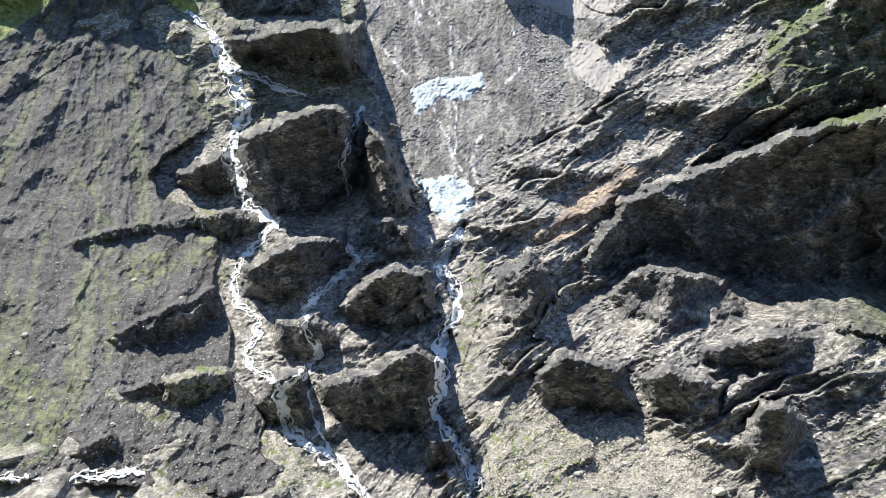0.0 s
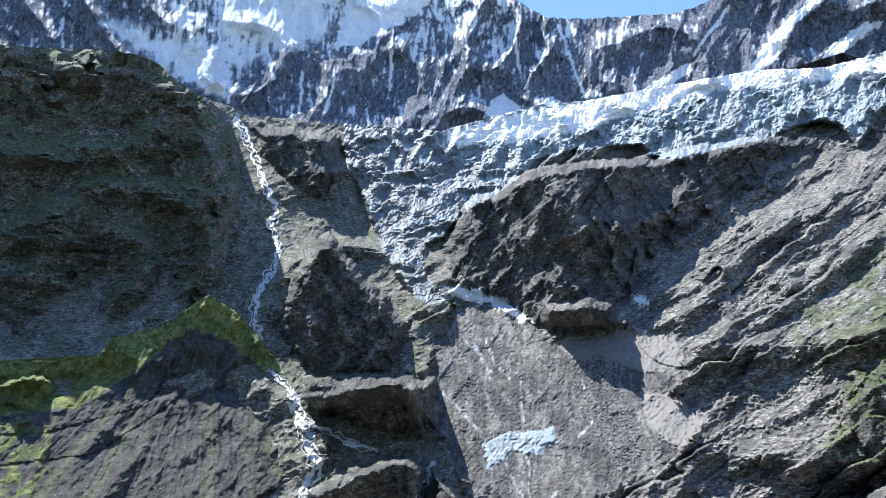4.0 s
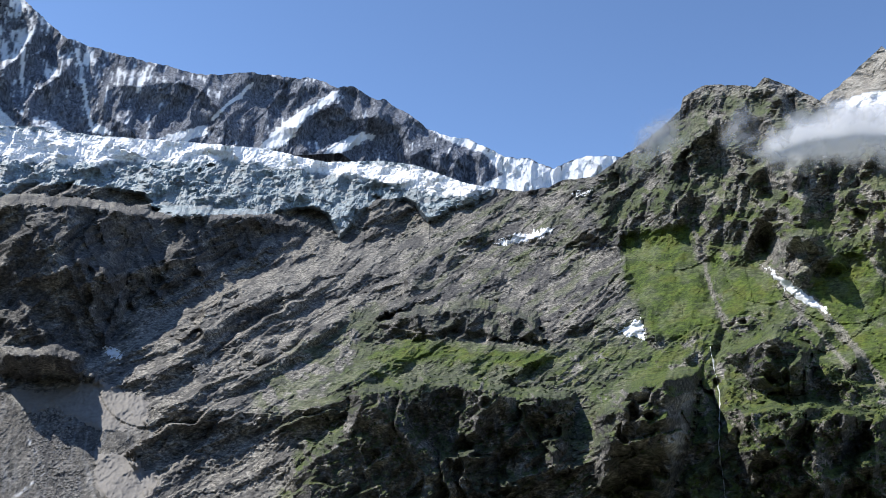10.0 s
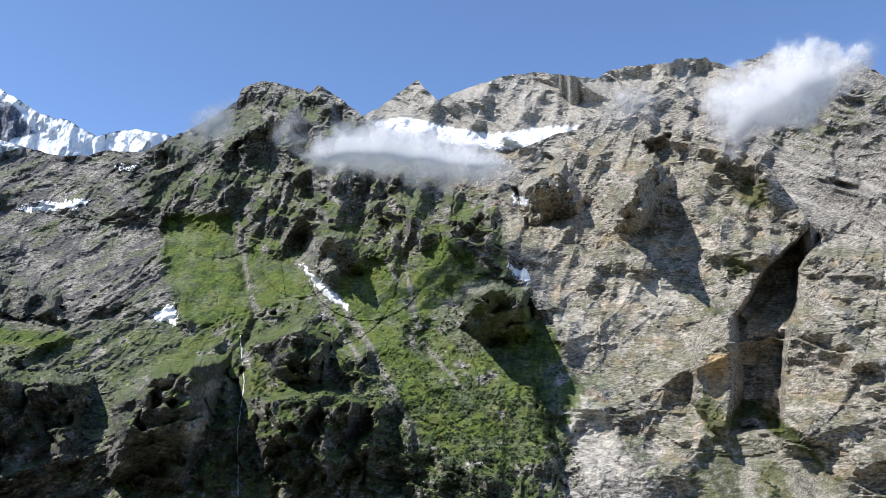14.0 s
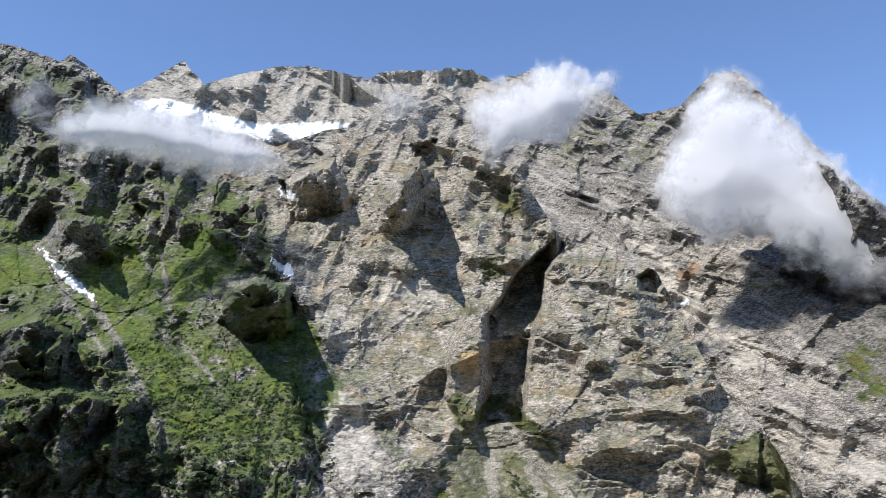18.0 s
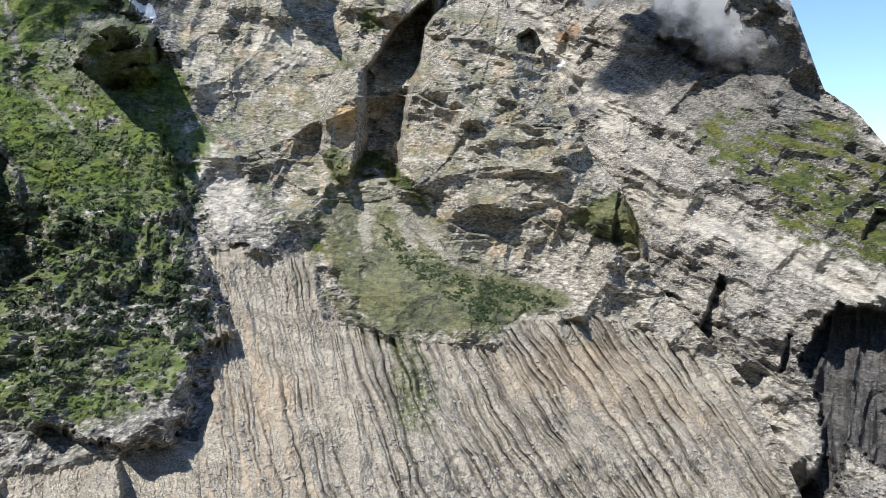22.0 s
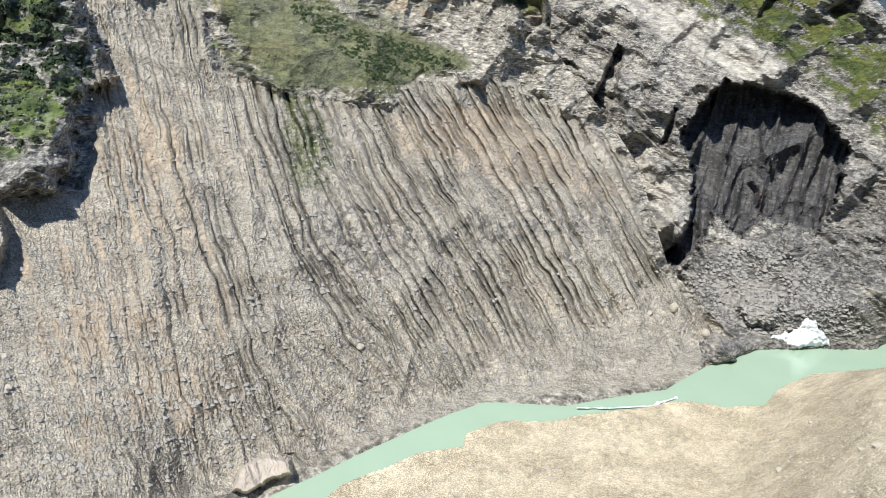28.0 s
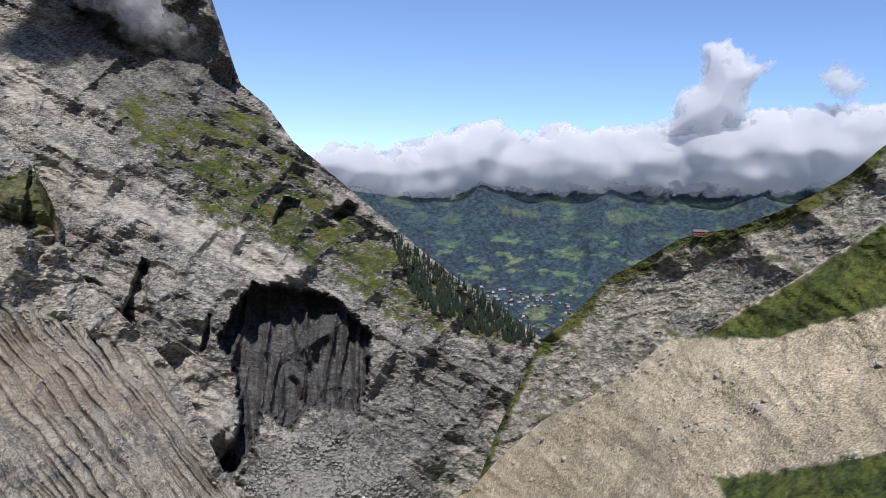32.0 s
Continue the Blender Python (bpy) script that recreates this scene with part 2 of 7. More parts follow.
def ice_material():
    m, n, l, p = material("glacier_ice")
    pos = n.new("ShaderNodeNewGeometry").outputs["Position"]
    tint = n.new("ShaderNodeAttribute")
    tint.attribute_name = "cover"
    sep = n.new("ShaderNodeSeparateColor")
    l.new(tint.outputs["Color"], sep.inputs[0])
    a = noise_node(n, l, pos, 0.03, 8, 0.66, 0.5)
    b = noise_node(n, l, pos, 0.12, 6, 0.65)
    big = noise_node(n, l, pos, 0.006, 5, 0.6, 0.8)
    ice = ramp(n, l, a, [(0.38, (0.075, 0.105, 0.12)), (0.47, (0.20, 0.265, 0.285)), (0.55, (0.42, 0.50, 0.52)), (0.64, (0.47, 0.545, 0.565))])
    ice = mix(n, l, 0.45, ice, ramp(n, l, b, [(0.41, (0.07, 0.11, 0.13)), (0.5, (0.28, 0.35, 0.37)), (0.59, (0.52, 0.60, 0.62))]))
    ice = mix(n, l, ramp(n, l, big, [(0.38, (0, 0, 0)), (0.6, (0.6, 0.6, 0.6))]), ice, mix(n, l, b, (0.11, 0.135, 0.145), (0.30, 0.335, 0.345)))
    snow = mix(n, l, b, (0.80, 0.795, 0.785), (0.92, 0.91, 0.89))
    rubble = mix(n, l, b, (0.09, 0.09, 0.087), (0.24, 0.235, 0.225))
    l.new(mix(n, l, sep.outputs[1], mix(n, l, sep.outputs[2], ice, rubble), snow), p.inputs["Base Color"])
    p.inputs["Roughness"].default_value = 0.6
    bm = n.new("ShaderNodeBump")
    bm.inputs["Strength"].default_value, bm.inputs["Distance"].default_value = 0.7, 4.0
    l.new(b, bm.inputs["Height"])
    l.new(bm.outputs[0], p.inputs["Normal"])
    return m


ICE = ice_material()


# ---- terrain sheets ----
class Sheet:
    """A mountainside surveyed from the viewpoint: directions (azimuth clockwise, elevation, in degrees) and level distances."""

    def __init__(self, az0, az1, top, bottom, levels, jag=0.0, jag_scale=1.0):
        self.az0, self.az1, self.top, self.bottom, self.levels = az0, az1, top, bottom, levels
        self.jag, self.jag_scale, self.relief = jag, jag_scale, []

    def crest(self, az):
        top = curve(self.top, az)
        if self.jag:
            top = top + self.jag * fbm(np.asarray(az) / self.jag_scale, np.zeros_like(az) + 3.3, 5, 4, 0.6)
        return top

    def distance(self, az, el):
        """Level distance: between the levels (elevation, [(azimuth, metres), ...]) along each meridian, then the relief."""
        els = [e for e, _ in self.levels]
        rows = [np.log(sum(curve(r, az + o) for o in (-5, -2.5, 0, 2.5, 5)) / 5) for _, r in self.levels]
        d = rows[0].copy()
        for k in range(len(els) - 1):
            t = np.clip((el - els[k]) / (els[k + 1] - els[k]), 0, 1)
            d = np.where(el > els[k], rows[k] + (rows[k + 1] - rows[k]) * t, d)
        d = d.astype(np.float32)
        for f in self.relief:
            d = d + f(az, el)
        return np.exp(d)

    def at(self, az, el, off=0.0):
        az, el = np.asarray(az, np.float32), np.asarray(el, np.float32)
        r = self.distance(az, el) - off
        a = np.radians(az)
        return np.stack([np.sin(a) * r, np.cos(a) * r, EYE + r * np.tan(np.radians(el))], -1)

    def grid(self, step_az, step_el, back=8, floor=None, window=None):
        """Points of the sheet, or of a window of it (first and last azimuth, lowest and highest elevation)."""
        az0, az1, low, high = window or (self.az0, self.az1, -90, 90)
        nc = int((az1 - az0) / step_az) + 1
        azs = np.linspace(az0, az1, nc).astype(np.float32)
        top, bot = np.minimum(self.crest(azs), high), np.maximum(curve(self.bottom, azs), low)
        rows = np.linspace(bot.min(), top.max(), int((top.max() - bot.min()) / step_el) + 1)[:, None]
        el = np.clip(rows, bot, top).astype(np.float32)
        az = np.broadcast_to(azs, el.shape).copy()
        p = self.at(az, el)
        if floor is not None:
            p[..., 2] = np.maximum(p[..., 2], floor)
        if back:
            out = np.stack([np.sin(np.radians(azs)), np.cos(np.radians(azs)), np.full(nc, -1.1)], -1)
            size = np.hypot(p[-1, :, 0], p[-1, :, 1])[:, None] * 0.012
            extra = [p[-1] + out * size * k * (1 + 0.3 * k) for k in range(1, back + 1)]
            p = np.concatenate([p, np.array(extra)], 0)
            az = np.concatenate([az, np.broadcast_to(azs, (back, nc))], 0)
            el = np.concatenate([el, np.broadcast_to(el[-1], (back, nc))], 0)
        return az, el, p


def link_mesh(name, verts, quads, mat, attrs=(), flat=True):
    me = bpy.data.meshes.new(name)
    me.vertices.add(len(verts))
    me.vertices.foreach_set("co", np.ascontiguousarray(verts, np.float32).ravel())
    k = quads.shape[1]
    me.loops.add(quads.size)
    me.loops.foreach_set("vertex_index", np.ascontiguousarray(quads, np.int32).ravel())
    me.polygons.add(len(quads))
    me.polygons.foreach_set("loop_start", np.arange(0, quads.size, k, dtype=np.int32))
    me.polygons.foreach_set("use_smooth", np.full(len(quads), not flat))
    for key, rgb in attrs:
        a = me.color_attributes.new(key, "FLOAT_COLOR", "POINT")
        a.data.foreach_set("color", np.concatenate([rgb, np.ones((len(rgb), 1))], 1).astype(np.float32).ravel())
    me.update()
    me.materials.append(mat)
    return new(name, me)


def grid_quads(shape):
    nr, nc = shape
    i = np.arange(nr * nc).reshape(nr, nc)
    return np.stack([i[:-1, :-1], i[:-1, 1:], i[1:, 1:], i[1:, :-1]], -1).reshape(-1, 4)


def normals_up(p):
    du, dv = np.gradient(p, axis=1), np.gradient(p, axis=0)
    n = np.cross(du, dv)
    size = np.linalg.norm(n, axis=-1)
    return np.where(size > 1e-6, n[..., 2] / (size + 1e-9), 0.5)


def under(made, owner, *names):
    """Hang the named pieces of a sheet on the thing that they belong to."""
    top = [ob for ob in made if ob.name == owner][0]
    for ob in made:
        if ob.name in names:
            ob.parent = top


def build_sheet(sheet, az, el, p, cover, tint, mat, name, label, category, splits=(), flat=True, drop=None):
    """The sheet as one mesh; faces whose split mask is over a half go to meshes of their own: (mask, name, label, category, material)."""
    q = grid_quads(az.shape)
    flatten = p.reshape(-1, 3)
    q = q[(np.abs(flatten[q[:, 0]] - flatten[q[:, 3]]).sum(1) > 1e-3) | (np.abs(flatten[q[:, 1]] - flatten[q[:, 2]]).sum(1) > 1e-3)]
    if drop is not None:
        q = q[drop.ravel()[q].mean(1) < 0.5]
    owner = np.zeros(len(q), int)
    for k, s in enumerate(splits):
        owner[s[0].ravel()[q].mean(1) > 0.5] = k + 1
    V, C, T = p.reshape(-1, 3), cover.reshape(-1, 3), tint.reshape(-1, 3)
    made = []
    for k in range(len(splits) + 1):
        f = q[owner == k]
        if not len(f):
            continue
        used, idx = np.unique(f, return_inverse=True)
        nm, lb, ct, mt = (name, label, category, mat) if k == 0 else splits[k - 1][1:5]
        ob = link_mesh(nm, V[used], idx.reshape(f.shape), mt, (("cover", C[used]), ("tint", T[used])), flat)
        made.append(tagged(ob, lb, ct, kind="structure" if k == 0 else "") if ct else ob)
    return made


K = math.pi / 180


def rough(amount, wave, octaves=5, seed=0, turn=0.0, stretch=1.0, gain=0.5, where=None, ridge=True, warp=0.35):
    """Relief whose depth is a share of its wavelength; turn and stretch lay it along a dip."""
    c, s = math.cos(radians(turn)), math.sin(radians(turn))

    def f(az, el):
        if where is not None:
            w_ = where(az, el)
            out, hit = np.zeros(az.shape, np.float32), w_ > 0.004
            if hit.any():
                out[hit] = bare(az[hit], el[hit]) * w_[hit]
            return out
        return bare(az, el)

    def bare(az, el):
        wx, wy = perlin(az / wave * 0.4, el / wave * 0.4, seed + 2), perlin(az / wave * 0.4 + 40, el / wave * 0.4, seed + 3)
        ax, ey = az + wave * warp * wx, el + wave * warp * wy
        u, w = (ax * c + ey * s) / (wave * stretch), (-ax * s + ey * c) / wave
        n = ridged(u, w, octaves, seed, gain) - 0.7 if ridge else fbm(u, w, octaves, seed, gain)
        return (-amount * wave * K * n).astype(np.float32)
    return f


def ledges(amount, wave, turn=0.0, stretch=4.0, seed=0, where=None, cover=0.1):
    """Bedding: each bed is a small steep face that ends in a ledge; beds come and go along the slope."""
    c, s = math.cos(radians(turn)), math.sin(radians(turn))

    def f(az, el):
        if where is not None:
            w_ = where(az, el)
            out, hit = np.zeros(az.shape, np.float32), w_ > 0.004
            if hit.any():
                out[hit] = bare(az[hit], el[hit]) * w_[hit]
            return out
        return bare(az, el)

    def bare(az, el):
        u, w = (az * c + el * s) / (wave * stretch), (-az * s + el * c) / wave
        phase = w + 0.9 * fbm(u * 0.7, w * 0.35, 4, seed, 0.55) + 0.25 * perlin(u * 6, w * 2, seed + 1)
        saw = phase - np.floor(phase)
        saw = saw * smooth(1.0, 0.9, saw)
        bed = np.floor(phase)
        mask = smooth(-0.25 + cover, 0.25 + cover, perlin(u * 0.9 + 3.7 * bed, bed * 0.61, seed + 2))
        return (-amount * wave * K * saw * mask).astype(np.float32)
    return f


def block(pts, metres_rel, feather, rag=0.15, scale=0.8, rise=(-99, -98)):
    """A rock step that stands out of the slope by a share of its distance, growing out of it over the rise."""
    return lambda az, el: -metres_rel * inside(az, el, pts, feather, rag, scale) * smooth(rise[0], rise[1], el)


def spur(pts, rel, width):
    def f(az, el):
        out = along(az, el, pts, width * 1.6)
        hit = out > 0.004
        if hit.any():
            a, e = az[hit], el[hit]
            x, y = a + 0.5 * width * fbm(a / width / 2, e / width / 2, 3, 1), e + 0.5 * width * fbm(a / width / 2 + 9, e / width / 2, 3, 2)
            out[hit] = -rel * along(x, y, pts, width) * (0.7 + 0.5 * perlin(a / 1.1, e / 1.1, 4))
        return out
    return f


def cliff(pts, rate, feather=0.75, rag=0.25, scale=1.5):
    """A steep face: it comes forward with height over its foot, and ends in a ledge on top."""
    p = np.array(pts)
    xs = np.linspace(p[:, 0].min(), p[:, 0].max(), 60)
    foot = np.full(60, 99.0)
    for (x0, y0), (x1, y1) in zip(p, np.roll(p, -1, 0)):
        if abs(x1 - x0) > 1e-6:
            t = (xs - x0) / (x1 - x0)
            foot = np.where((t >= -0.01) & (t <= 1.01), np.minimum(foot, y0 + (y1 - y0) * t), foot)
    foot[foot > 90] = p[:, 1].min()
    foot = np.convolve(np.pad(foot, 3, mode="edge"), np.ones(7) / 7, "valid")

    def f(az, el):
        m = inside(az, el, pts, feather, rag, scale)
        hit = m > 0.002
        if hit.any():
            a, e = az[hit], el[hit]
            ribs = 0.007 * (ridged(a / 1.3 + 0.35 * e, e / 4.0, 3, 2, 0.5) - 0.6)
            m[hit] *= -1.08 * rate * np.clip(e - np.interp(a, xs, foot), 0, 20) - ribs
        return m
    return f


def sink(pts, feather=0.8, rag=0.15):
    """Outside this outline the sheet dives behind its neighbour."""
    return lambda az, el: 0.35 * (1 - inside(az, el, pts, feather, rag))


# The great wall of snow and rock at the head of the valley
wall = Sheet(-40, 47, [(-35.9, 25.1), (-34.0, 25.4), (-32.8, 25.3), (-31.1, 26.5), (-29.3, 27.7), (-27.1, 26.7), (-24.4, 26.2), (-22.1, 26.4), (-17.6, 26.7), (-13.5, 26.9), (-12.4, 27.3), (-11.4, 27.0), (-9.2, 26.7), (-7.1, 26.5), (-5.1, 26.6), (-2.5, 27.0), (-1.0, 26.7), (0.7, 25.9), (3.2, 24.5), (6.2, 24.2), (9.9, 24.1), (11.5, 23.9), (13.9, 24.2), (15.6, 24.6), (19.8, 24.8), (23.1, 24.5), (25.4, 23.8), (12.6, 24.0), (15.7, 24.6), (19.2, 24.6), (22.0, 24.3), (24.9, 23.7), (27.4, 22.9), (28.8, 22.0), (30.5, 21.5), (32.2, 21.3), (34.8, 20.2), (36.5, 20.1), (38.2, 19.4), (39.0, 19.8), (40.6, 20.2), (42.5, 20.2), (44.4, 19.7)],
             [(-34.9, 18.2), (-26.1, 18.1), (-22.4, 17.4), (-6.5, 15.8), (5.8, 17.6), (26.8, 17.5), (22.6, 19.9), (35.0, 17.8), (44.5, 17.2)],
             [(14, [(-40, 3300), (47, 3300)]), (28, [(-40, 4300), (20, 4250), (47, 4100)])], 0.10, 0.9)

# The glacier basin, the slabs, the green peak and the cliffs
basin = Sheet(-40, 132, [(-36.1, 18.3), (-33.0, 18.5), (-22.6, 19.2), (-19.8, 18.5), (-18.6, 18.0), (-15.5, 17.9), (-12.3, 17.7), (-9.0, 17.6), (-4.9, 17.2), (-1.1, 18.1), (1.8, 18.7), (5.9, 18.9), (11.2, 19.4), (17.0, 19.7), (21.3, 19.2), (25.8, 19.6), (28.2, 19.4), (31.9, 18.3), (34.3, 18.0), (35.8, 17.8), (37.8, 18.1), (38.9, 18.6), (41.2, 18.8), (42.8, 19.9), (45.0, 21.2), (47.3, 23.0), (48.5, 24.3), (49.2, 24.5), (47.5, 23.8), (49.2, 24.5), (51.7, 24.2), (52.4, 24.0), (53.0, 24.6), (54.7, 23.8), (56.4, 22.7), (57.7, 21.8), (59.4, 21.3), (64.4, 20.9), (67.2, 20.3), (70.7, 21.6), (72.8, 21.9), (75.3, 23.2), (77.0, 24.1), (79.6, 24.1), (81.2, 23.0), (83.0, 21.2), (83.6, 19.6), (85.5, 17.8), (86.8, 15.7), (87.9, 13.9), (91.0, 13.3), (93.9, 12.2), (95.7, 8.1), (96.9, 5.4), (98.2, 3.1), (100.0, 1.2), (101.3, -1.4), (102.0, -2.9), (102.2, -5.2), (106.0, -8.9), (109.2, -12.4), (111.0, -16.2), (112.4, -18.9), (113.4, -19.7), (116.6, -22.0), (118.6, -23.2), (122.2, -25.4)],
              [(-40, -34), (50, -35), (60, -39), (80, -40), (110, -34), (122, -30), (132, -30)],
              [(-46, [(-40, 362), (0, 362), (60, 362), (90, 366), (134, 366)]),
               (-24, [(-40, 825), (0, 800), (40, 700), (70, 640), (90, 690), (115, 800), (134, 850)]),
               (-10, [(-40, 1500), (-10, 1330), (20, 1150), (45, 950), (70, 900), (90, 1000), (115, 1150), (134, 1200)]),
               (4, [(-40, 2000), (0, 1900), (25, 1600), (45, 1300), (70, 1250), (100, 1300), (134, 1300)]),
               (14, [(-40, 2500), (0, 2750), (25, 2600), (42, 2100), (60, 1550), (80, 1550), (134, 1550)]),
               (25, [(-40, 3400), (0, 3500), (30, 3400), (50, 1950), (70, 1950), (90, 1900), (134, 1900)])], 0.06, 0.6)

# The limestone mountain behind the cliffs, down to the gorge
peak = Sheet(52, 136, [(54.3, 23.2), (56.0, 22.5), (57.7, 23.4), (59.0, 24.4), (60.4, 25.3), (61.9, 24.0), (64.4, 24.9), (67.4, 25.7), (69.8, 25.8), (73.8, 25.2), (75.0, 25.7), (77.3, 25.8), (79.5, 26.0), (81.7, 25.8), (83.7, 24.8), (74.3, 25.4), (76.0, 25.8), (79.3, 25.8), (81.8, 25.7), (83.8, 25.2), (86.1, 25.6), (88.2, 25.0), (91.5, 24.0), (93.8, 22.1), (96.5, 22.3), (99.0, 24.2), (100.9, 24.0), (102.0, 22.6), (103.5, 20.6), (105.6, 18.0), (107.6, 15.4), (110.5, 12.6), (111.6, 9.7), (112.6, 7.1), (114.3, 5.9), (116.2, 3.5), (117.8, 2.3), (120.6, 0.1), (123.5, -2.1), (125.9, -4.0), (128.4, -5.7), (130.4, -6.8), (133.9, -9.1), (135.4, -10.7)],
             [(52, 12), (70, 8), (84, 0), (92, -12), (104, -26), (136, -26)],
             [(-32, [(52, 1500), (106, 1000), (114, 700), (140, 640)]),
              (-22, [(52, 1600), (90, 1150), (105, 1080), (112, 960), (120, 890), (128, 960), (140, 990)]),
              (-8, [(52, 1900), (90, 1350), (105, 1250), (120, 1180), (140, 1200)]),
              (6, [(52, 2200), (90, 1900), (110, 1600), (125, 1500), (140, 1500)]),
              (25, [(52, 2900), (75, 2800), (95, 2600), (110, 2300), (140, 2300)])], 0.08, 0.8)

# The rock hill with the hut
knoll = Sheet(129, 172, [(129.9, -19.7), (131.3, -15.6), (133.4, -10.9), (134.1, -9.3), (136.0, -7.6), (138.5, -4.7), (141.0, -3.2), (142.8, -1.9), (144.2, -1.4), (146.3, -1.0), (149.0, 0.3), (150.6, 1.2), (152.8, 2.7), (154.8, 4.7), (158.5, 7.2), (163.5, 10.7)],
              [(129, -28), (140, -20), (172, -12)],
              [(-30, [(128, 700), (150, 400), (176, 300)]), (-8, [(128, 830), (140, 760), (155, 560), (176, 400)]), (14, [(128, 900), (145, 760), (155, 700), (176, 600)])], 0.05, 0.7)

# The sandy moraine slope and the flats beside the lake
bank = Sheet(74, 176, [(75.7, -35.8), (82.9, -36.1), (87.2, -34.9), (93.5, -32.4), (97.8, -30.5), (100.4, -29.5), (106.5, -28.9), (113.8, -26.6), (115.8, -24.7), (117.5, -23.2), (117.0, -24.5), (118.5, -23.1), (120.5, -22.5), (123.4, -21.8), (127.1, -20.9), (129.5, -19.8), (131.4, -17.6), (134.4, -14.8), (137.8, -12.8), (140.0, -11.2), (142.5, -8.7), (145.2, -7.9), (146.4, -6.8), (150.0, -4.2), (155.1, -0.1), (160.1, 3.6), (165.0, 7.0)],
             [(74, -48), (100, -48), (130, -40), (176, -36)],
             [(-62, [(70, 190), (120, 150), (178, 60)]),
              (-36, [(70, 520), (100, 510), (115, 420), (135, 230), (178, 130)]),
              (-22, [(70, 900), (120, 900), (130, 640), (140, 400), (155, 250), (178, 180)]),
              (-8, [(70, 1200), (128, 900), (140, 560), (150, 460), (178, 300)]),
              (10, [(70, 1200), (140, 700), (155, 560), (178, 420)])], 0.02, 0.5)

# The dark shoulder beside the waterfall, and the old green moraine in front of it
shoulder = Sheet(-46, -15, [(-51.5, 19.3), (-42.2, 20.0), (-33.3, 20.7), (-30.0, 21.1), (-27.9, 21.3), (-25.9, 21.2), (-24.6, 20.8), (-23.4, 19.9), (-22.2, 19.2), (-21.0, 18.6), (-19.8, 17.9), (-17.8, 17.3), (-14.6, 16.0)],
                 [(-60, -8), (-15, -8)],
                 [(-14, [(-75, 1900), (-13, 1900)]), (4, [(-75, 2000), (-13, 2050)]), (22, [(-75, 2250), (-13, 2350)])], 0.08, 0.8)
moraine = Sheet(-46, -12, [(-47.8, 1.1), (-32.5, 1.5), (-27.4, 1.8), (-26.7, 2.9), (-23.6, 3.7), (-21.3, 5.5), (-20.8, 5.8), (-18.9, 4.7), (-17.5, 3.2), (-15.6, 0.5), (-15.2, -2.2), (-13.7, -6.1)],
                [(-60, -37), (-12, -37)],
                [(-46, [(-75, 372), (-10, 372)]), (-34, [(-75, 560), (-10, 560)]), (-24, [(-75, 800), (-10, 805)]), (-10, [(-75, 1400), (-25, 1320), (-10, 1370)]), (0, [(-75, 1800), (-25, 1740), (-10, 1780)]), (8, [(-75, 1900), (-25, 1840), (-10, 1880)])], 0.05, 0.5)

# The far side of the main valley
beyond = Sheet(110, 172, [(92.6, -0.7), (108.2, 0.1), (117.5, 0.7), (120.6, 0.3), (123.4, 0.1), (125.7, 0.5), (127.2, 1.3), (127.8, 2.1), (128.2, 1.7), (128.8, 1.8), (132.3, 1.5), (137.3, 2.0), (141.1, 2.0), (146.2, 2.0), (150.2, 2.3), (155.0, 2.1), (166.5, 2.4)],
               [(110, -11), (172, -11)],
               [(-13, [(104, 2700), (176, 2700)]), (-8, [(104, 3300), (176, 3300)]), (3, [(104, 4650), (176, 4650)])], 0.05, 0.8)

STEP = 0.10


def full(az, *pairs):
    out = np.zeros(az.shape + (3,), np.float32)
    for k, v in pairs:
        out[..., k] = np.maximum(out[..., k], v)
    return out


def union(az, el, outlines, feather=0.0, rag=0.15, scale=0.7):
    out = np.zeros(az.shape, np.float32)
    for o in outlines:
        out = np.maximum(out, inside(az, el, o, feather, rag, scale))
    return out


def lines(az, el, paths, width):
    out = np.zeros(az.shape, np.float32)
    x, y = az + 0.12 * fbm(az / 0.8, el / 0.8, 3, 1), el + 0.12 * fbm(az / 0.8 + 9, el / 0.8, 3, 2)
    for o in paths:
        out = np.maximum(out, along(x, y, o, width))
    return out


# wall
wall.relief = [rough(0.30, 5.0, 3, 1), rough(0.32, 1.6, 5, 2, 78, 2.4), rough(0.25, 0.45, 3, 3, 80, 2.0),
               spur([(-2.5, 27.0), (-2.3, 22.9), (-4.0, 19.8), (-6.5, 17.4)], 0.03, 1.2), spur([(23.1, 24.5), (19.8, 21.9), (17.0, 19.7)], 0.02, 0.7), spur([(15.6, 24.6), (13.3, 22.0), (10.8, 19.9)], 0.02, 0.7),
               spur([(25.4, 23.8), (24.0, 21.2), (21.8, 19.8)], 0.02, 0.7), spur([(-29.3, 27.7), (-26.8, 24.5), (-24.3, 22.0)], 0.02, 1.0), spur([(22.0, 24.3), (25.5, 21.9), (30.7, 19.4)], 0.02, 1.0)]
az, el, p = wall.grid(STEP, STEP * 0.8)
steep = normals_up(p)
streak = fbm(az / 0.30, el / 1.8, 5, 3, 0.62) + 0.7 * fbm(az / 2.2, el / 1.0, 4, 5, 0.6)
band = smooth(19.5, 26, el + 0.12 * az) * (1 - smooth(2, 14, az))
sn = np.clip(smooth(0.0, 0.3, streak * 0.5 + band * 0.55 - 0.30 - 0.16 * smooth(-2, 6, az) + (steep - 0.45) * 0.9), 0, 1)
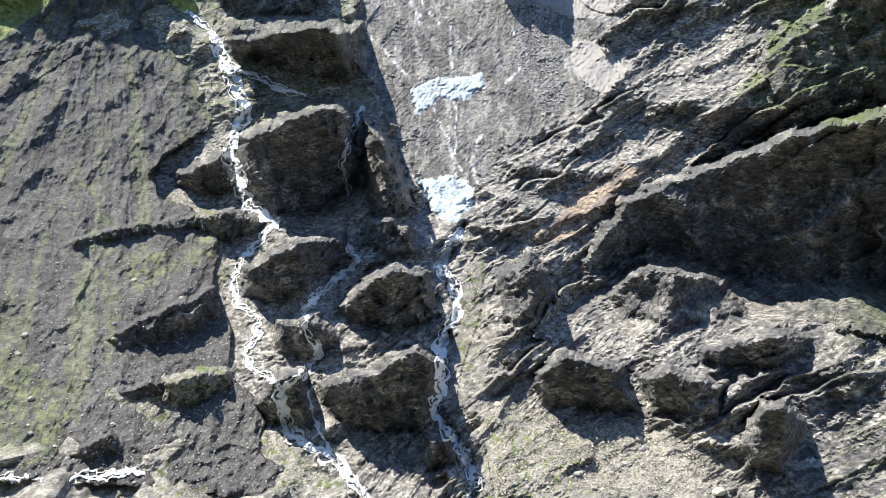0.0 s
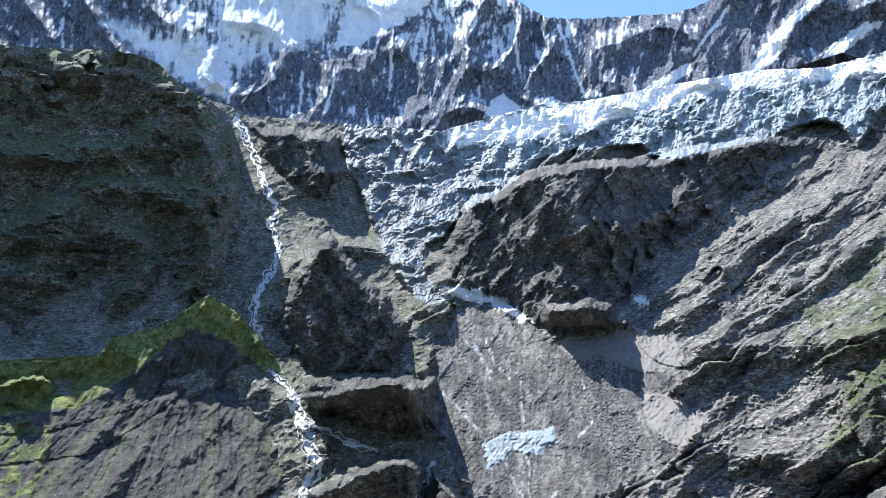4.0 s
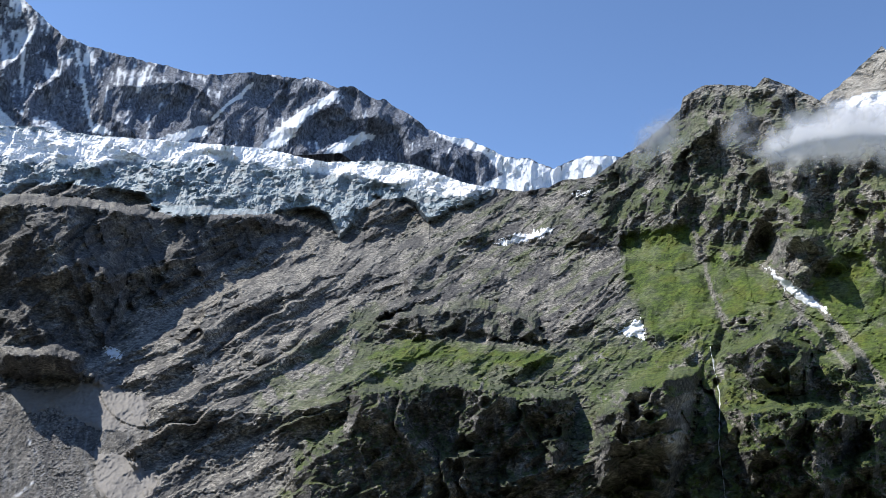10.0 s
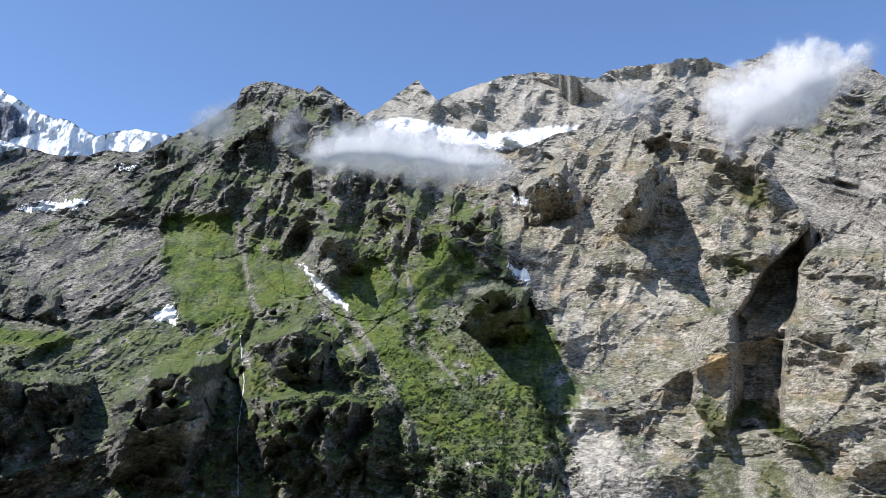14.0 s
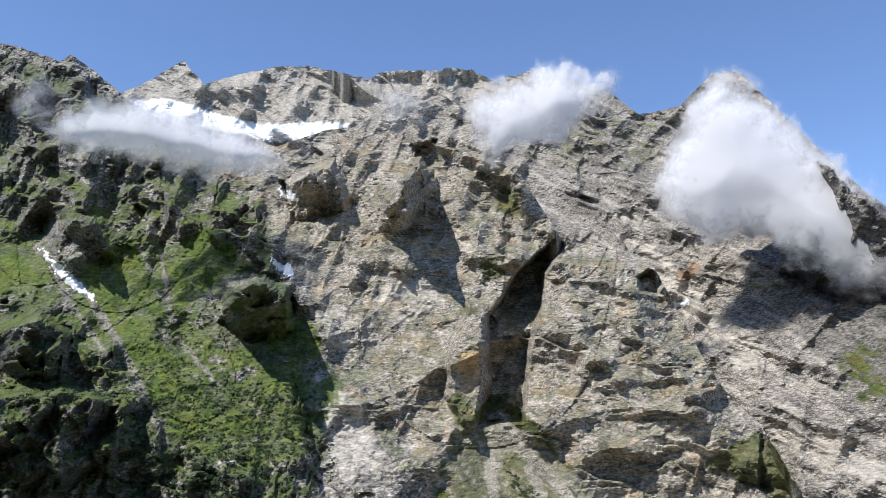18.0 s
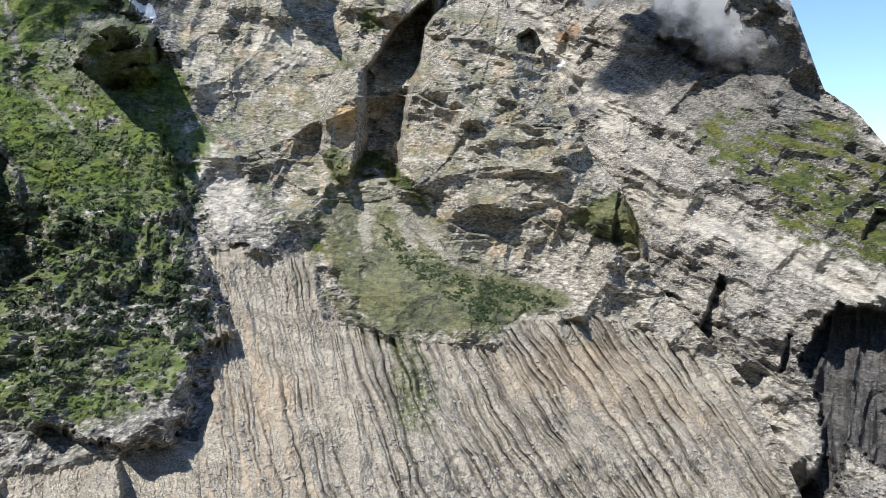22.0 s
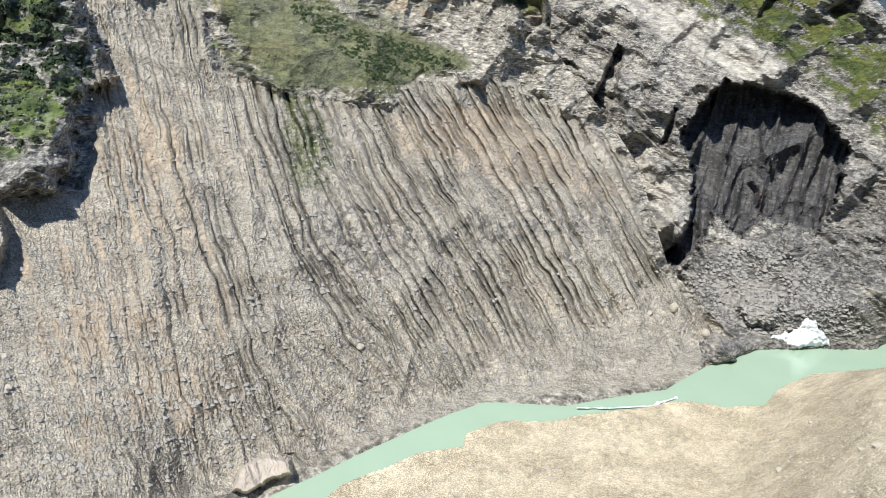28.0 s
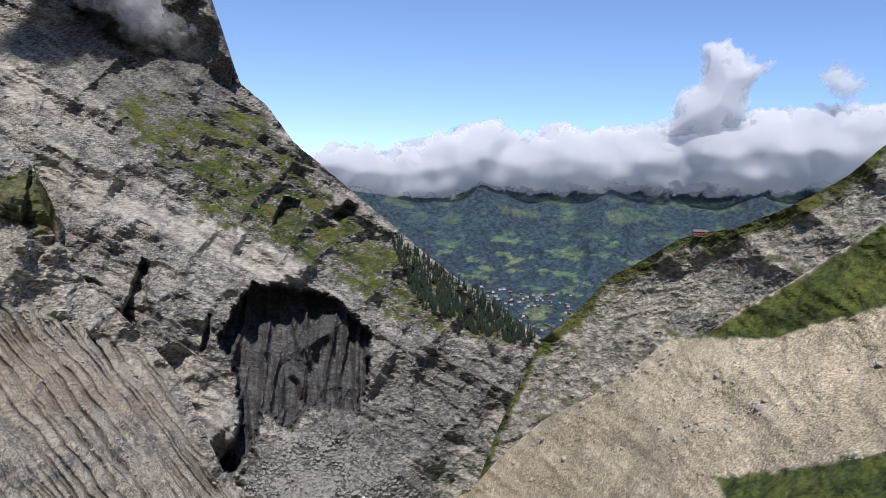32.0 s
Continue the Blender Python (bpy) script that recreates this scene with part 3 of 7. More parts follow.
sn = np.maximum(sn, inside(az, el, [(-13.5, 26.8), (-10.9, 26.9), (-7.1, 26.4), (-4.9, 26.4), (-5.8, 25.4), (-8.7, 23.8), (-10.8, 22.8), (-12.5, 22.9), (-12.1, 24.6), (-11.3, 26.2)], 0.1, 0.25, 0.6))
sn = np.maximum(sn, inside(az, el, [(-22.1, 26.4), (-17.6, 26.7), (-13.5, 26.8), (-12.6, 25.0), (-13.1, 23.0), (-17.8, 22.3), (-19.5, 24.8)], 0.6, 0.5, 1.0) * 0.9)
sn = np.maximum(sn, inside(az, el, [(-28.9, 23.8), (-25.9, 22.7), (-22.8, 22.2), (-19.7, 21.4), (-19.9, 18.7), (-22.6, 19.6), (-25.0, 21.1), (-27.7, 22.2)], 0.4, 0.5, 1.0))
sn = np.maximum(sn, inside(az, el, [(-24.2, 26.2), (-19.3, 26.8), (-13.5, 27.0), (-10.9, 26.8), (-11.9, 24.2), (-13.7, 22.6), (-17.7, 21.5), (-19.5, 18.6), (-21.5, 19.2), (-24.6, 20.3), (-26.5, 21.3), (-29.3, 23.8), (-26.8, 23.4), (-24.1, 23.8)], 0.8, 0.5, 1.0) * smooth(-0.65, -0.05, streak + 0.6 * fbm(az / 1.0, el / 0.7, 4, 2)))
sn = np.maximum(sn, union(az, el, [[(-1.8, 18.0), (-1.0, 19.2), (-0.3, 19.7), (0.5, 19.1), (1.4, 18.3)], [(2.2, 18.8), (3.2, 19.3), (4.0, 18.8)], [(5.3, 19.0), (5.9, 19.7), (7.1, 19.1)], [(9.6, 19.3), (11.6, 20.2), (12.8, 20.7), (13.2, 20.1), (11.2, 19.3)],
                                   [(16.6, 19.5), (17.9, 21.2), (19.5, 22.5), (21.9, 24.1), (22.2, 23.7), (19.9, 22.1), (18.9, 20.4), (17.7, 19.6)], [(20.8, 19.4), (22.2, 20.6), (24.1, 21.5), (25.1, 21.2), (22.8, 20.0), (22.1, 19.4)],
                                   [(-12.3, 22.7), (-10.5, 25.5), (-7.5, 26.3), (-5.8, 26.2), (-8.3, 24.2), (-10.8, 23.0)]], 0, 0.12, 0.4))
sn = np.maximum(sn, lines(az, el, [[(0.7, 24.4), (1.0, 21.3)], [(4.0, 23.9), (5.5, 19.5)], [(-8.3, 22.9), (-8.4, 20.1)], [(-12.4, 20.8), (-13.1, 18.4)], [(-14.8, 21.0), (-14.9, 18.3)], [(-20.0, 21.0), (-19.9, 18.7)], [(-17.4, 23.1), (-16.8, 20.5)], [(-23.1, 25.4), (-22.5, 22.9)],
                                   [(8.6, 23.8), (8.1, 22.1)], [(15.9, 23.9), (13.3, 21.2)]], 0.12) > 0.4)
sn = np.maximum(sn, inside(az, el, [(28.8, 22.0), (32.2, 21.3), (34.8, 20.2), (36.4, 20.1), (38.2, 19.4), (40.6, 20.3), (42.7, 20.2), (44.4, 18.8), (42.4, 17.5), (35.0, 17.1), (32.9, 18.1), (34.5, 19.0), (33.1, 20.4), (30.5, 21.1)], 0.05, 0.12, 0.6))
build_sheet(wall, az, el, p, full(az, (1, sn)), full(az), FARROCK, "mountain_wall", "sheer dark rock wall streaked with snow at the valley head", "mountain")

# basin
flute_pts = [(70.7, -3.3), (73.5, -2.6), (76.0, -3.5), (78.9, -3.6), (80.4, -8.0), (84.3, -9.1), (87.1, -9.5), (91.5, -9.7), (92.6, -7.9), (96.9, -7.5), (99.7, -7.4), (102.4, -8.4), (106.0, -10.2), (108.6, -11.7), (109.9, -15.0), (111.8, -18.8), (113.4, -19.7), (116.6, -22.0), (118.5, -23.3), (116.4, -25.8), (112.9, -27.3), (102.8, -29.8), (96.8, -31.6), (87.4, -35.0), (80.6, -36.7), (59.6, -39.7), (55.2, -25.7), (59.1, -16.4), (61.5, -16.2), (64.8, -16.4), (70.6, -15.9), (72.0, -12.5), (71.5, -8.7), (73.0, -7.4)]
flute = lambda az, el: inside(az, el, flute_pts, 0.9, 0.2)
ice_pts = [(-12.5, 19.2), (-9.0, 19.1), (-4.9, 18.8), (-1.1, 19.6), (2.6, 20.2), (6.4, 20.4), (11.3, 20.9), (17.1, 21.1), (18.2, 21.7), (28.3, 21.0), (32.3, 19.5), (34.9, 18.6), (32.6, 16.8), (31.0, 16.4), (29.2, 15.4), (28.0, 16.8), (25.4, 17.0), (24.1, 15.4), (23.0, 13.9), (21.9, 15.5), (20.9, 15.9), (17.6, 15.2), (14.0, 14.8), (12.0, 14.3), (10.4, 14.6), (9.3, 15.5), (7.2, 15.6), (4.5, 15.5), (1.9, 14.9), (0.9, 14.0), (-1.4, 12.3), (-3.4, 11.3), (-4.5, 9.8), (-5.8, 9.3), (-6.1, 7.8), (-5.3, 6.1), (-4.8, 6.0), (-3.9, 5.6), (-5.6, 5.1), (-6.8, 5.7), (-8.4, 7.6), (-9.2, 9.5), (-10.3, 12.2), (-11.6, 14.9)]
icy = lambda az, el: inside(az, el, ice_pts, 0.25, 0.12, 0.7)
debris_pts = [(-4.2, 5.5), (-0.0, 4.4), (2.7, 2.8), (5.5, 2.6), (8.1, 3.6), (11.5, 2.4), (11.9, 0.5), (10.8, -1.0), (12.7, -2.7), (11.2, -4.9), (9.4, -6.1), (6.0, -7.7), (3.6, -9.3), (1.7, -12.0), (0.1, -13.6), (-1.1, -12.8), (-2.3, -9.4), (-4.3, -5.9), (-5.9, -2.8), (-5.9, 1.2)]
tongue = lambda az, el: inside(az, el, debris_pts, 0.5, 0.45)
green_pts = [(42.6, 14.8), (47.4, 15.7), (48.6, 13.4), (52.2, 12.3), (54.5, 11.2), (58.5, 12.3), (62.5, 14.8), (65.1, 12.2), (67.9, 11.7), (71.0, 7.2), (72.7, 3.5), (71.5, 0.6), (67.1, -2.4), (60.3, -0.4), (60.4, 1.1), (56.6, 7.4), (52.6, 9.6), (49.5, 8.8), (46.1, 7.5), (44.5, 8.2), (43.5, 11.6)]
MEADOWS = [[(42.9, 15.0), (47.6, 15.6), (48.3, 12.9), (49.2, 9.7), (49.6, 8.8), (47.2, 7.3), (44.8, 8.0), (44.4, 9.6), (43.1, 11.5)],
           [(48.5, 14.5), (49.9, 12.9), (51.9, 11.8), (53.5, 9.8), (51.2, 9.0), (49.8, 9.0), (48.9, 11.7)],
           [(55.1, 11.4), (56.7, 13.0), (57.5, 13.7), (58.6, 13.3), (59.7, 10.6), (60.8, 8.3), (59.0, 8.3), (61.2, 6.4), (64.0, 3.5), (67.1, 1.6), (69.4, 1.5), (67.0, 0.5), (61.8, 0.3), (59.6, 3.0), (57.4, 6.4), (55.1, 9.5)],
           [(60.2, 12.9), (62.5, 14.8), (64.7, 13.6), (66.4, 11.6), (64.3, 11.3), (62.7, 9.8), (61.2, 8.3), (60.5, 10.6)],
           [(65.6, 7.6), (69.8, 9.0), (70.7, 7.9), (69.6, 5.4), (66.2, 6.1)],
           [(67.2, 5.4), (70.9, 5.4), (69.4, 2.5), (66.8, 3.5)],
           [(25.1, 6.2), (29.4, 7.6), (32.8, 6.9), (37.8, 7.0), (39.6, 6.2), (37.1, 5.4), (31.8, 5.7), (28.2, 5.4), (25.4, 5.5)]]
SCARS = [[(47.9, 15.4), (48.5, 12.9), (49.1, 10.5), (49.7, 8.6)],
           [(52.3, 12.4), (55.1, 10.2), (56.8, 7.9), (58.5, 5.3), (59.6, 3.0), (61.0, 0.5)],
           [(53.5, 10.6), (55.1, 8.3), (57.0, 5.8)],
           [(59.8, 12.9), (60.3, 10.6), (60.8, 8.5)],
           [(58.4, 13.0), (59.4, 11.4)],
           [(61.2, 7.2), (62.6, 5.7), (64.0, 4.1)],
           [(52.7, 15.7), (53.1, 13.7), (52.5, 12.6)]]
KNOBS = [[(63.1, 11.0), (65.0, 12.1), (67.5, 12.0), (68.5, 9.7), (67.3, 7.2), (64.4, 6.1), (62.7, 7.6), (62.4, 9.8)],
           [(53.1, 14.5), (55.5, 14.9), (56.7, 13.0), (55.1, 11.4), (52.7, 11.8)],
           [(27.8, 9.3), (31.4, 10.7), (35.9, 11.1), (37.6, 9.2), (37.4, 7.3), (32.8, 7.2), (28.3, 7.6)]]
_seen = {}


def kept(f, key):
    """Remember a mask for the last directions it was asked for."""
    def g(az, el):
        k = (key, az.size, float(az.flat[0]), float(el.flat[0]), float(el.flat[-1]), float(az.flat[-1]))
        if key not in _seen or _seen[key][0] != k:
            _seen[key] = (k, f(az, el))
        return _seen[key][1]
    return g


flute, icy, tongue = kept(flute, "flute"), kept(icy, "icy"), kept(tongue, "tongue")
terraces = [[(79.7, 1.8), (83.2, 1.9), (85.8, 0.3), (89.7, -3.4), (93.6, -5.3), (96.9, -6.2), (97.1, -7.3), (93.6, -8.1), (91.7, -9.5), (86.6, -9.2), (83.9, -9.5), (80.4, -5.7), (79.2, -1.9)], [(3.3, -26.3), (7.2, -26.5), (13.5, -26.6), (17.6, -26.9), (21.6, -27.6), (23.9, -30.7), (2.5, -33.0)], [(-35.4, -13.9), (-26.1, -14.2), (-18.7, -10.4), (-15.2, -12.6), (-15.0, -17.9), (-16.3, -17.4), (-23.2, -19.1), (-23.1, -21.5), (-15.2, -22.5), (-16.3, -26.9), (-22.9, -25.9), (-27.7, -26.4), (-37.2, -24.7)], [(-19.8, -22.3), (-15.2, -22.5), (-15.0, -25.9), (-12.2, -27.6), (-6.4, -32.1), (-22.7, -30.9)], [(1.9, -14.6), (3.5, -16.5), (2.8, -23.2), (1.5, -25.5), (0.7, -21.7), (1.1, -17.7)]]
terrace = kept(lambda az, el: np.clip(sum(inside(az, el, t, 0.7, 0.3) for t in terraces), 0, 1), "terrace")
soft = lambda az, el: np.maximum(np.maximum(np.maximum(flute(az, el), 0.55 * terrace(az, el)), tongue(az, el)), np.maximum(icy(az, el), 0.75 * inside(az, el, green_pts, 0.6)))
# slabs dip across the glacier valley, bedding lies level in the cliffs
slabs = lambda az, el: (1 - soft(az, el)) * smooth(52, 40, az) * smooth(-12, 2, az)
beds = lambda az, el: (1 - soft(az, el)) * smooth(44, 60, az)
plain = lambda az, el: (1 - soft(az, el)) * smooth(6, -8, az)
soft, slabs, beds, plain = kept(soft, "soft"), kept(slabs, "slabs"), kept(beds, "beds"), kept(plain, "plain")
# the foot of the gravel wall meets the water along the shore
SHORE = [(75.7, -37.0), (82.9, -36.7), (87.2, -35.3), (93.5, -32.7), (97.8, -30.8), (100.4, -29.8), (106.6, -29.3), (113.8, -26.9), (115.9, -25.1), (118.3, -23.4), (119.3, -22.9), (124.2, -21.8), (127.0, -21.1), (136.0, -20.5)]


def shore_fit(sheet, a0, a1, reach):
    """Draw the foot of a sheet to the water's edge."""
    def f(az, el):
        sh = curve(SHORE, az) - 0.15
        els = [e for e, _ in sheet.levels]
        rows = [np.log(sum(curve(r, az + o) for o in (-5, -2.5, 0, 2.5, 5)) / 5) for _, r in sheet.levels]
        base = rows[0]
        for k in range(len(els) - 1):
            t = np.clip((sh - els[k]) / (els[k + 1] - els[k]), 0, 1)
            base = np.where(sh > els[k], rows[k] + (rows[k + 1] - rows[k]) * t, base)
        near = smooth(a0, a1, az)
        return ((np.log(EYE / np.tan(np.radians(-sh))) - base) * smooth(sh + reach, sh, el) * near + 0.04 * np.clip(sh - el, 0, 4) * near).astype(np.float32)
    return f


dry = lambda az, el: 1 - smooth(70, 80, az) * smooth(curve(SHORE, az) + 2.0, curve(SHORE, az) + 0.2, el)
CLIFFS = [
    ([(-14.6, -1.0), (-11.8, -0.1), (-6.9, 0.6), (-5.8, -1.8), (-6.6, -4.0), (-9.4, -3.7), (-11.9, -2.7), (-14.4, -1.9)], 0.045),
    ([(-14.3, -7.3), (-11.0, -5.7), (-7.5, -4.8), (-6.2, -5.9), (-6.0, -8.2), (-5.6, -11.0), (-9.0, -13.0), (-12.1, -12.9), (-13.9, -10.9), (-14.4, -8.8)], 0.045),
    ([(-5.6, -5.9), (-3.7, -7.5), (-2.5, -9.8), (-1.8, -12.6), (-4.2, -14.5), (-5.8, -11.8)], 0.04),
    ([(-18.6, -9.3), (-14.8, -7.7), (-14.3, -11.1), (-17.0, -11.4), (-18.4, -10.5)], 0.045),
    ([(-14.5, -15.9), (-10.7, -14.2), (-7.0, -13.9), (-6.2, -15.9), (-9.2, -17.7), (-12.5, -19.1), (-14.9, -18.0)], 0.045),
    ([(-8.5, -19.3), (-5.9, -17.1), (-3.5, -16.2), (-0.8, -16.8), (0.0, -20.3), (-3.5, -21.3), (-6.9, -20.6)], 0.045),
    ([(-9.7, -24.1), (-5.7, -23.3), (-1.9, -21.7), (0.5, -23.2), (-0.5, -28.0), (-4.5, -28.3), (-8.0, -27.3), (-9.6, -25.7)], 0.045),
    ([(-15.0, -25.7), (-12.8, -23.3), (-10.1, -23.1), (-9.7, -27.7), (-13.0, -27.0)], 0.045),
    ([(-23.6, -19.4), (-19.8, -18.5), (-16.3, -17.5), (-16.1, -19.8), (-18.9, -21.0), (-22.3, -21.0)], 0.045),
    ([(8.9, -17.0), (12.5, -11.4), (17.9, -8.8), (22.9, -6.4), (28.1, -4.7), (31.9, -3.8), (34.2, -18.9), (30.1, -19.2), (24.3, -18.6), (19.7, -16.2), (14.7, -15.1), (10.5, -17.7)], 0.026),
    ([(6.6, -23.7), (9.1, -21.9), (13.2, -22.8), (15.5, -26.4), (10.9, -26.1), (7.1, -26.2)], 0.045),
    ([(21.6, -27.4), (22.7, -24.0), (24.9, -23.5), (26.3, -25.4), (24.8, -28.6), (22.9, -28.6)], 0.06),
    ([(11.3, -18.3), (14.0, -15.8), (20.1, -16.1), (21.9, -18.9), (17.0, -20.5), (13.0, -19.7)], 0.045),
    ([(18.2, -21.1), (24.0, -18.9), (26.2, -19.7), (24.0, -22.2), (18.4, -22.6)], 0.045),
    ([(-27.4, -26.5), (-24.0, -25.7), (-23.2, -27.3), (-26.0, -27.3)], 0.05),
    ([(8.6, -30.1), (11.5, -28.5), (12.2, -29.3), (9.5, -30.5)], 0.05),
    ([(-1.2, 12.9), (1.2, 14.4), (5.7, 15.0), (9.7, 14.9), (13.6, 15.3), (18.4, 15.5), (21.9, 14.9), (20.6, 13.2), (16.9, 12.0), (13.1, 10.0), (9.6, 7.9), (8.7, 5.3), (5.1, 2.7), (1.4, 3.5), (-0.2, 5.2), (-4.1, 6.3), (-4.9, 9.1), (-2.8, 12.9)], 0.028),
    ([(-18.6, 17.5), (-12.3, 17.3), (-11.3, 15.3), (-13.2, 12.1), (-15.7, 13.5), (-17.3, 14.6)], 0.026),
    ([(-12.8, 10.4), (-10.3, 7.4), (-6.8, 3.6), (-8.6, 0.2), (-13.9, 0.2), (-16.6, 3.5), (-15.3, 7.3), (-13.5, 10.0)], 0.026),
    ([(-14.6, 0.3), (-8.6, 0.6), (-6.3, 0.0), (-6.3, -2.1), (-14.5, -2.1)], 0.05),
    ([(1.6, 3.7), (2.5, 5.0), (5.3, 5.5), (7.2, 5.1), (7.4, 3.3), (4.4, 2.7), (2.5, 3.0)], 0.05),
    ([(24.6, 3.9), (30.5, 5.1), (36.0, 4.3), (39.9, 4.2), (39.5, -1.1), (32.9, -4.1), (22.1, -5.5), (20.0, -2.2), (24.1, 1.6)], 0.024),
    ([(24.8, 8.1), (27.7, 9.5), (33.1, 10.5), (37.2, 9.5), (37.9, 7.3), (33.4, 7.4), (27.2, 7.3)], 0.045),
    ([(49.2, 7.0), (52.6, 8.7), (55.2, 7.2), (54.8, 4.2), (51.5, 4.1)], 0.05),
    ([(63.6, 8.4), (64.3, 10.9), (66.7, 11.7), (68.8, 10.8), (69.2, 7.6), (65.5, 6.7)], 0.05),
    ([(50.0, 3.4), (55.2, 4.0), (58.7, 3.1), (59.7, 0.3), (55.2, -2.8), (50.1, -2.5)], 0.024),
    ([(41.2, 2.8), (44.0, 5.2), (48.5, 6.2), (47.3, 0.8), (46.0, -2.9), (40.9, -2.3)], 0.04),
    ([(74.5, 14.8), (74.7, 17.2), (77.8, 20.4), (79.2, 17.8), (76.5, 14.2)], 0.05),
    ([(68.7, 14.8), (67.3, 18.1), (71.4, 20.0), (73.2, 16.3)], 0.03),
]
# lower walls that join the crags of the stream stairs
STAIRS = [([(-18.5, -12.2), (-14.6, -11.8), (-12.2, -13.2), (-14.5, -14.6), (-18.0, -14.0)], 0.04), ([(-8.0, -0.2), (-5.4, 0.2), (-5.0, -3.4), (-7.0, -4.4)], 0.04),
          ([(-12.5, -19.8), (-9.0, -19.4), (-7.2, -21.6), (-9.6, -23.2), (-12.6, -22.4)], 0.035), ([(-5.4, -12.6), (-2.2, -13.4), (-1.2, -16.0), (-4.2, -16.2), (-6.2, -15.0)], 0.04),
          ([(-20.5, -22.6), (-15.8, -22.4), (-15.0, -24.4), (-18.4, -25.4), (-21.0, -24.8)], 0.04), ([(-1.6, -28.2), (1.0, -27.6), (1.4, -30.2), (-1.4, -31.0)], 0.04),
          ([(3.6, -17.2), (6.4, -15.0), (8.6, -18.4), (6.6, -21.4), (4.4, -20.6)], 0.03), ([(14.0, -23.2), (17.8, -22.4), (20.8, -23.4), (20.4, -26.0), (15.6, -26.2)], 0.04)]
steps = kept(lambda az, el: union(az, el, [c[0] for c in CLIFFS + STAIRS], 0.3, 0.3), "steps")
slabs0, plain0, beds0 = slabs, plain, beds
slabs, plain, beds = (kept(lambda az, el, f=f: f(az, el) * (1 - 0.65 * steps(az, el)), "quiet" + k) for f, k in ((slabs0, "s"), (plain0, "p"), (beds0, "b")))
footfan = kept(lambda az, el: inside(az, el, [(88.8, -30.2), (95.9, -29.5), (100.1, -26.8), (105.0, -24.7), (108.5, -22.8), (111.1, -19.0), (112.7, -19.2), (115.7, -22.1), (118.8, -23.4), (113.9, -27.5), (102.2, -30.5), (93.5, -33.5)], 1.5, 0.6), "footfan")


def turned_face(az, el):
    """Behind the ridge of the slabs the cliff swings round to face away."""
    edge = np.interp(el, [-19, -17, -13.5, -10, -5.5, -2.5], [6.8, 7.8, 10.2, 12.9, 18.0, 21.2])
    past = np.clip(az - edge + 0.5 * fbm(az / 1.5, el / 1.5, 3, 4), 0, 22)
    return (0.016 * past * smooth(-3, -7, el) * smooth(-20.5, -16, el - 0.1 * az + 2) * smooth(46, 36, az)).astype(np.float32)


def runnel(az, el):
    """Where water has cut the gravel wall: thin cuts (1 in the middle), and the broad swell of the ribs between them."""
    lean = np.interp(az, [60, 74, 84, 92, 104, 112], [0.02, 0.16, 0.36, 0.74, 0.76, 0.76])
    u = az + lean * (el + 18) + 0.25 * fbm(az / 2.5, el / 2.5, 3, 2, 0.5)
    v = el + 0.3 * az
    wide = perlin(u / 1.15, v * 0.055, 3) + 0.25 * perlin(u / 0.5, v * 0.1, 5)
    slim = perlin(u / 0.55 + 9, v * 0.11, 1)
    fade = smooth(-0.35, 0.25, perlin(u / 1.7 + 4, v * 0.16, 2))
    cut = np.maximum(np.exp(-(wide / 0.11) ** 2), 0.75 * np.exp(-(slim / 0.14) ** 2) * fade)
    return cut, np.abs(wide), slim


def gullies(az, el):
    w = flute(az, el)
    out, hit = np.zeros(az.shape, np.float32), w > 0.004
    if hit.any():
        a, e = az[hit], el[hit]
        cut, rib, slim = runnel(a, e)
        sharp = smooth(66, 86, a) * (0.45 + 0.75 * smooth(-0.35, 0.35, fbm(a / 4, e / 5, 3, 5))) * (1 - 0.9 * footfan(az, el)[hit]) * (0.45 + 0.55 * smooth(-29, -22, e)) + 0.13
        out[hit] = w[hit] * sharp * (0.0085 * cut - 0.010 * rib - 0.0016 * slim)
    return out


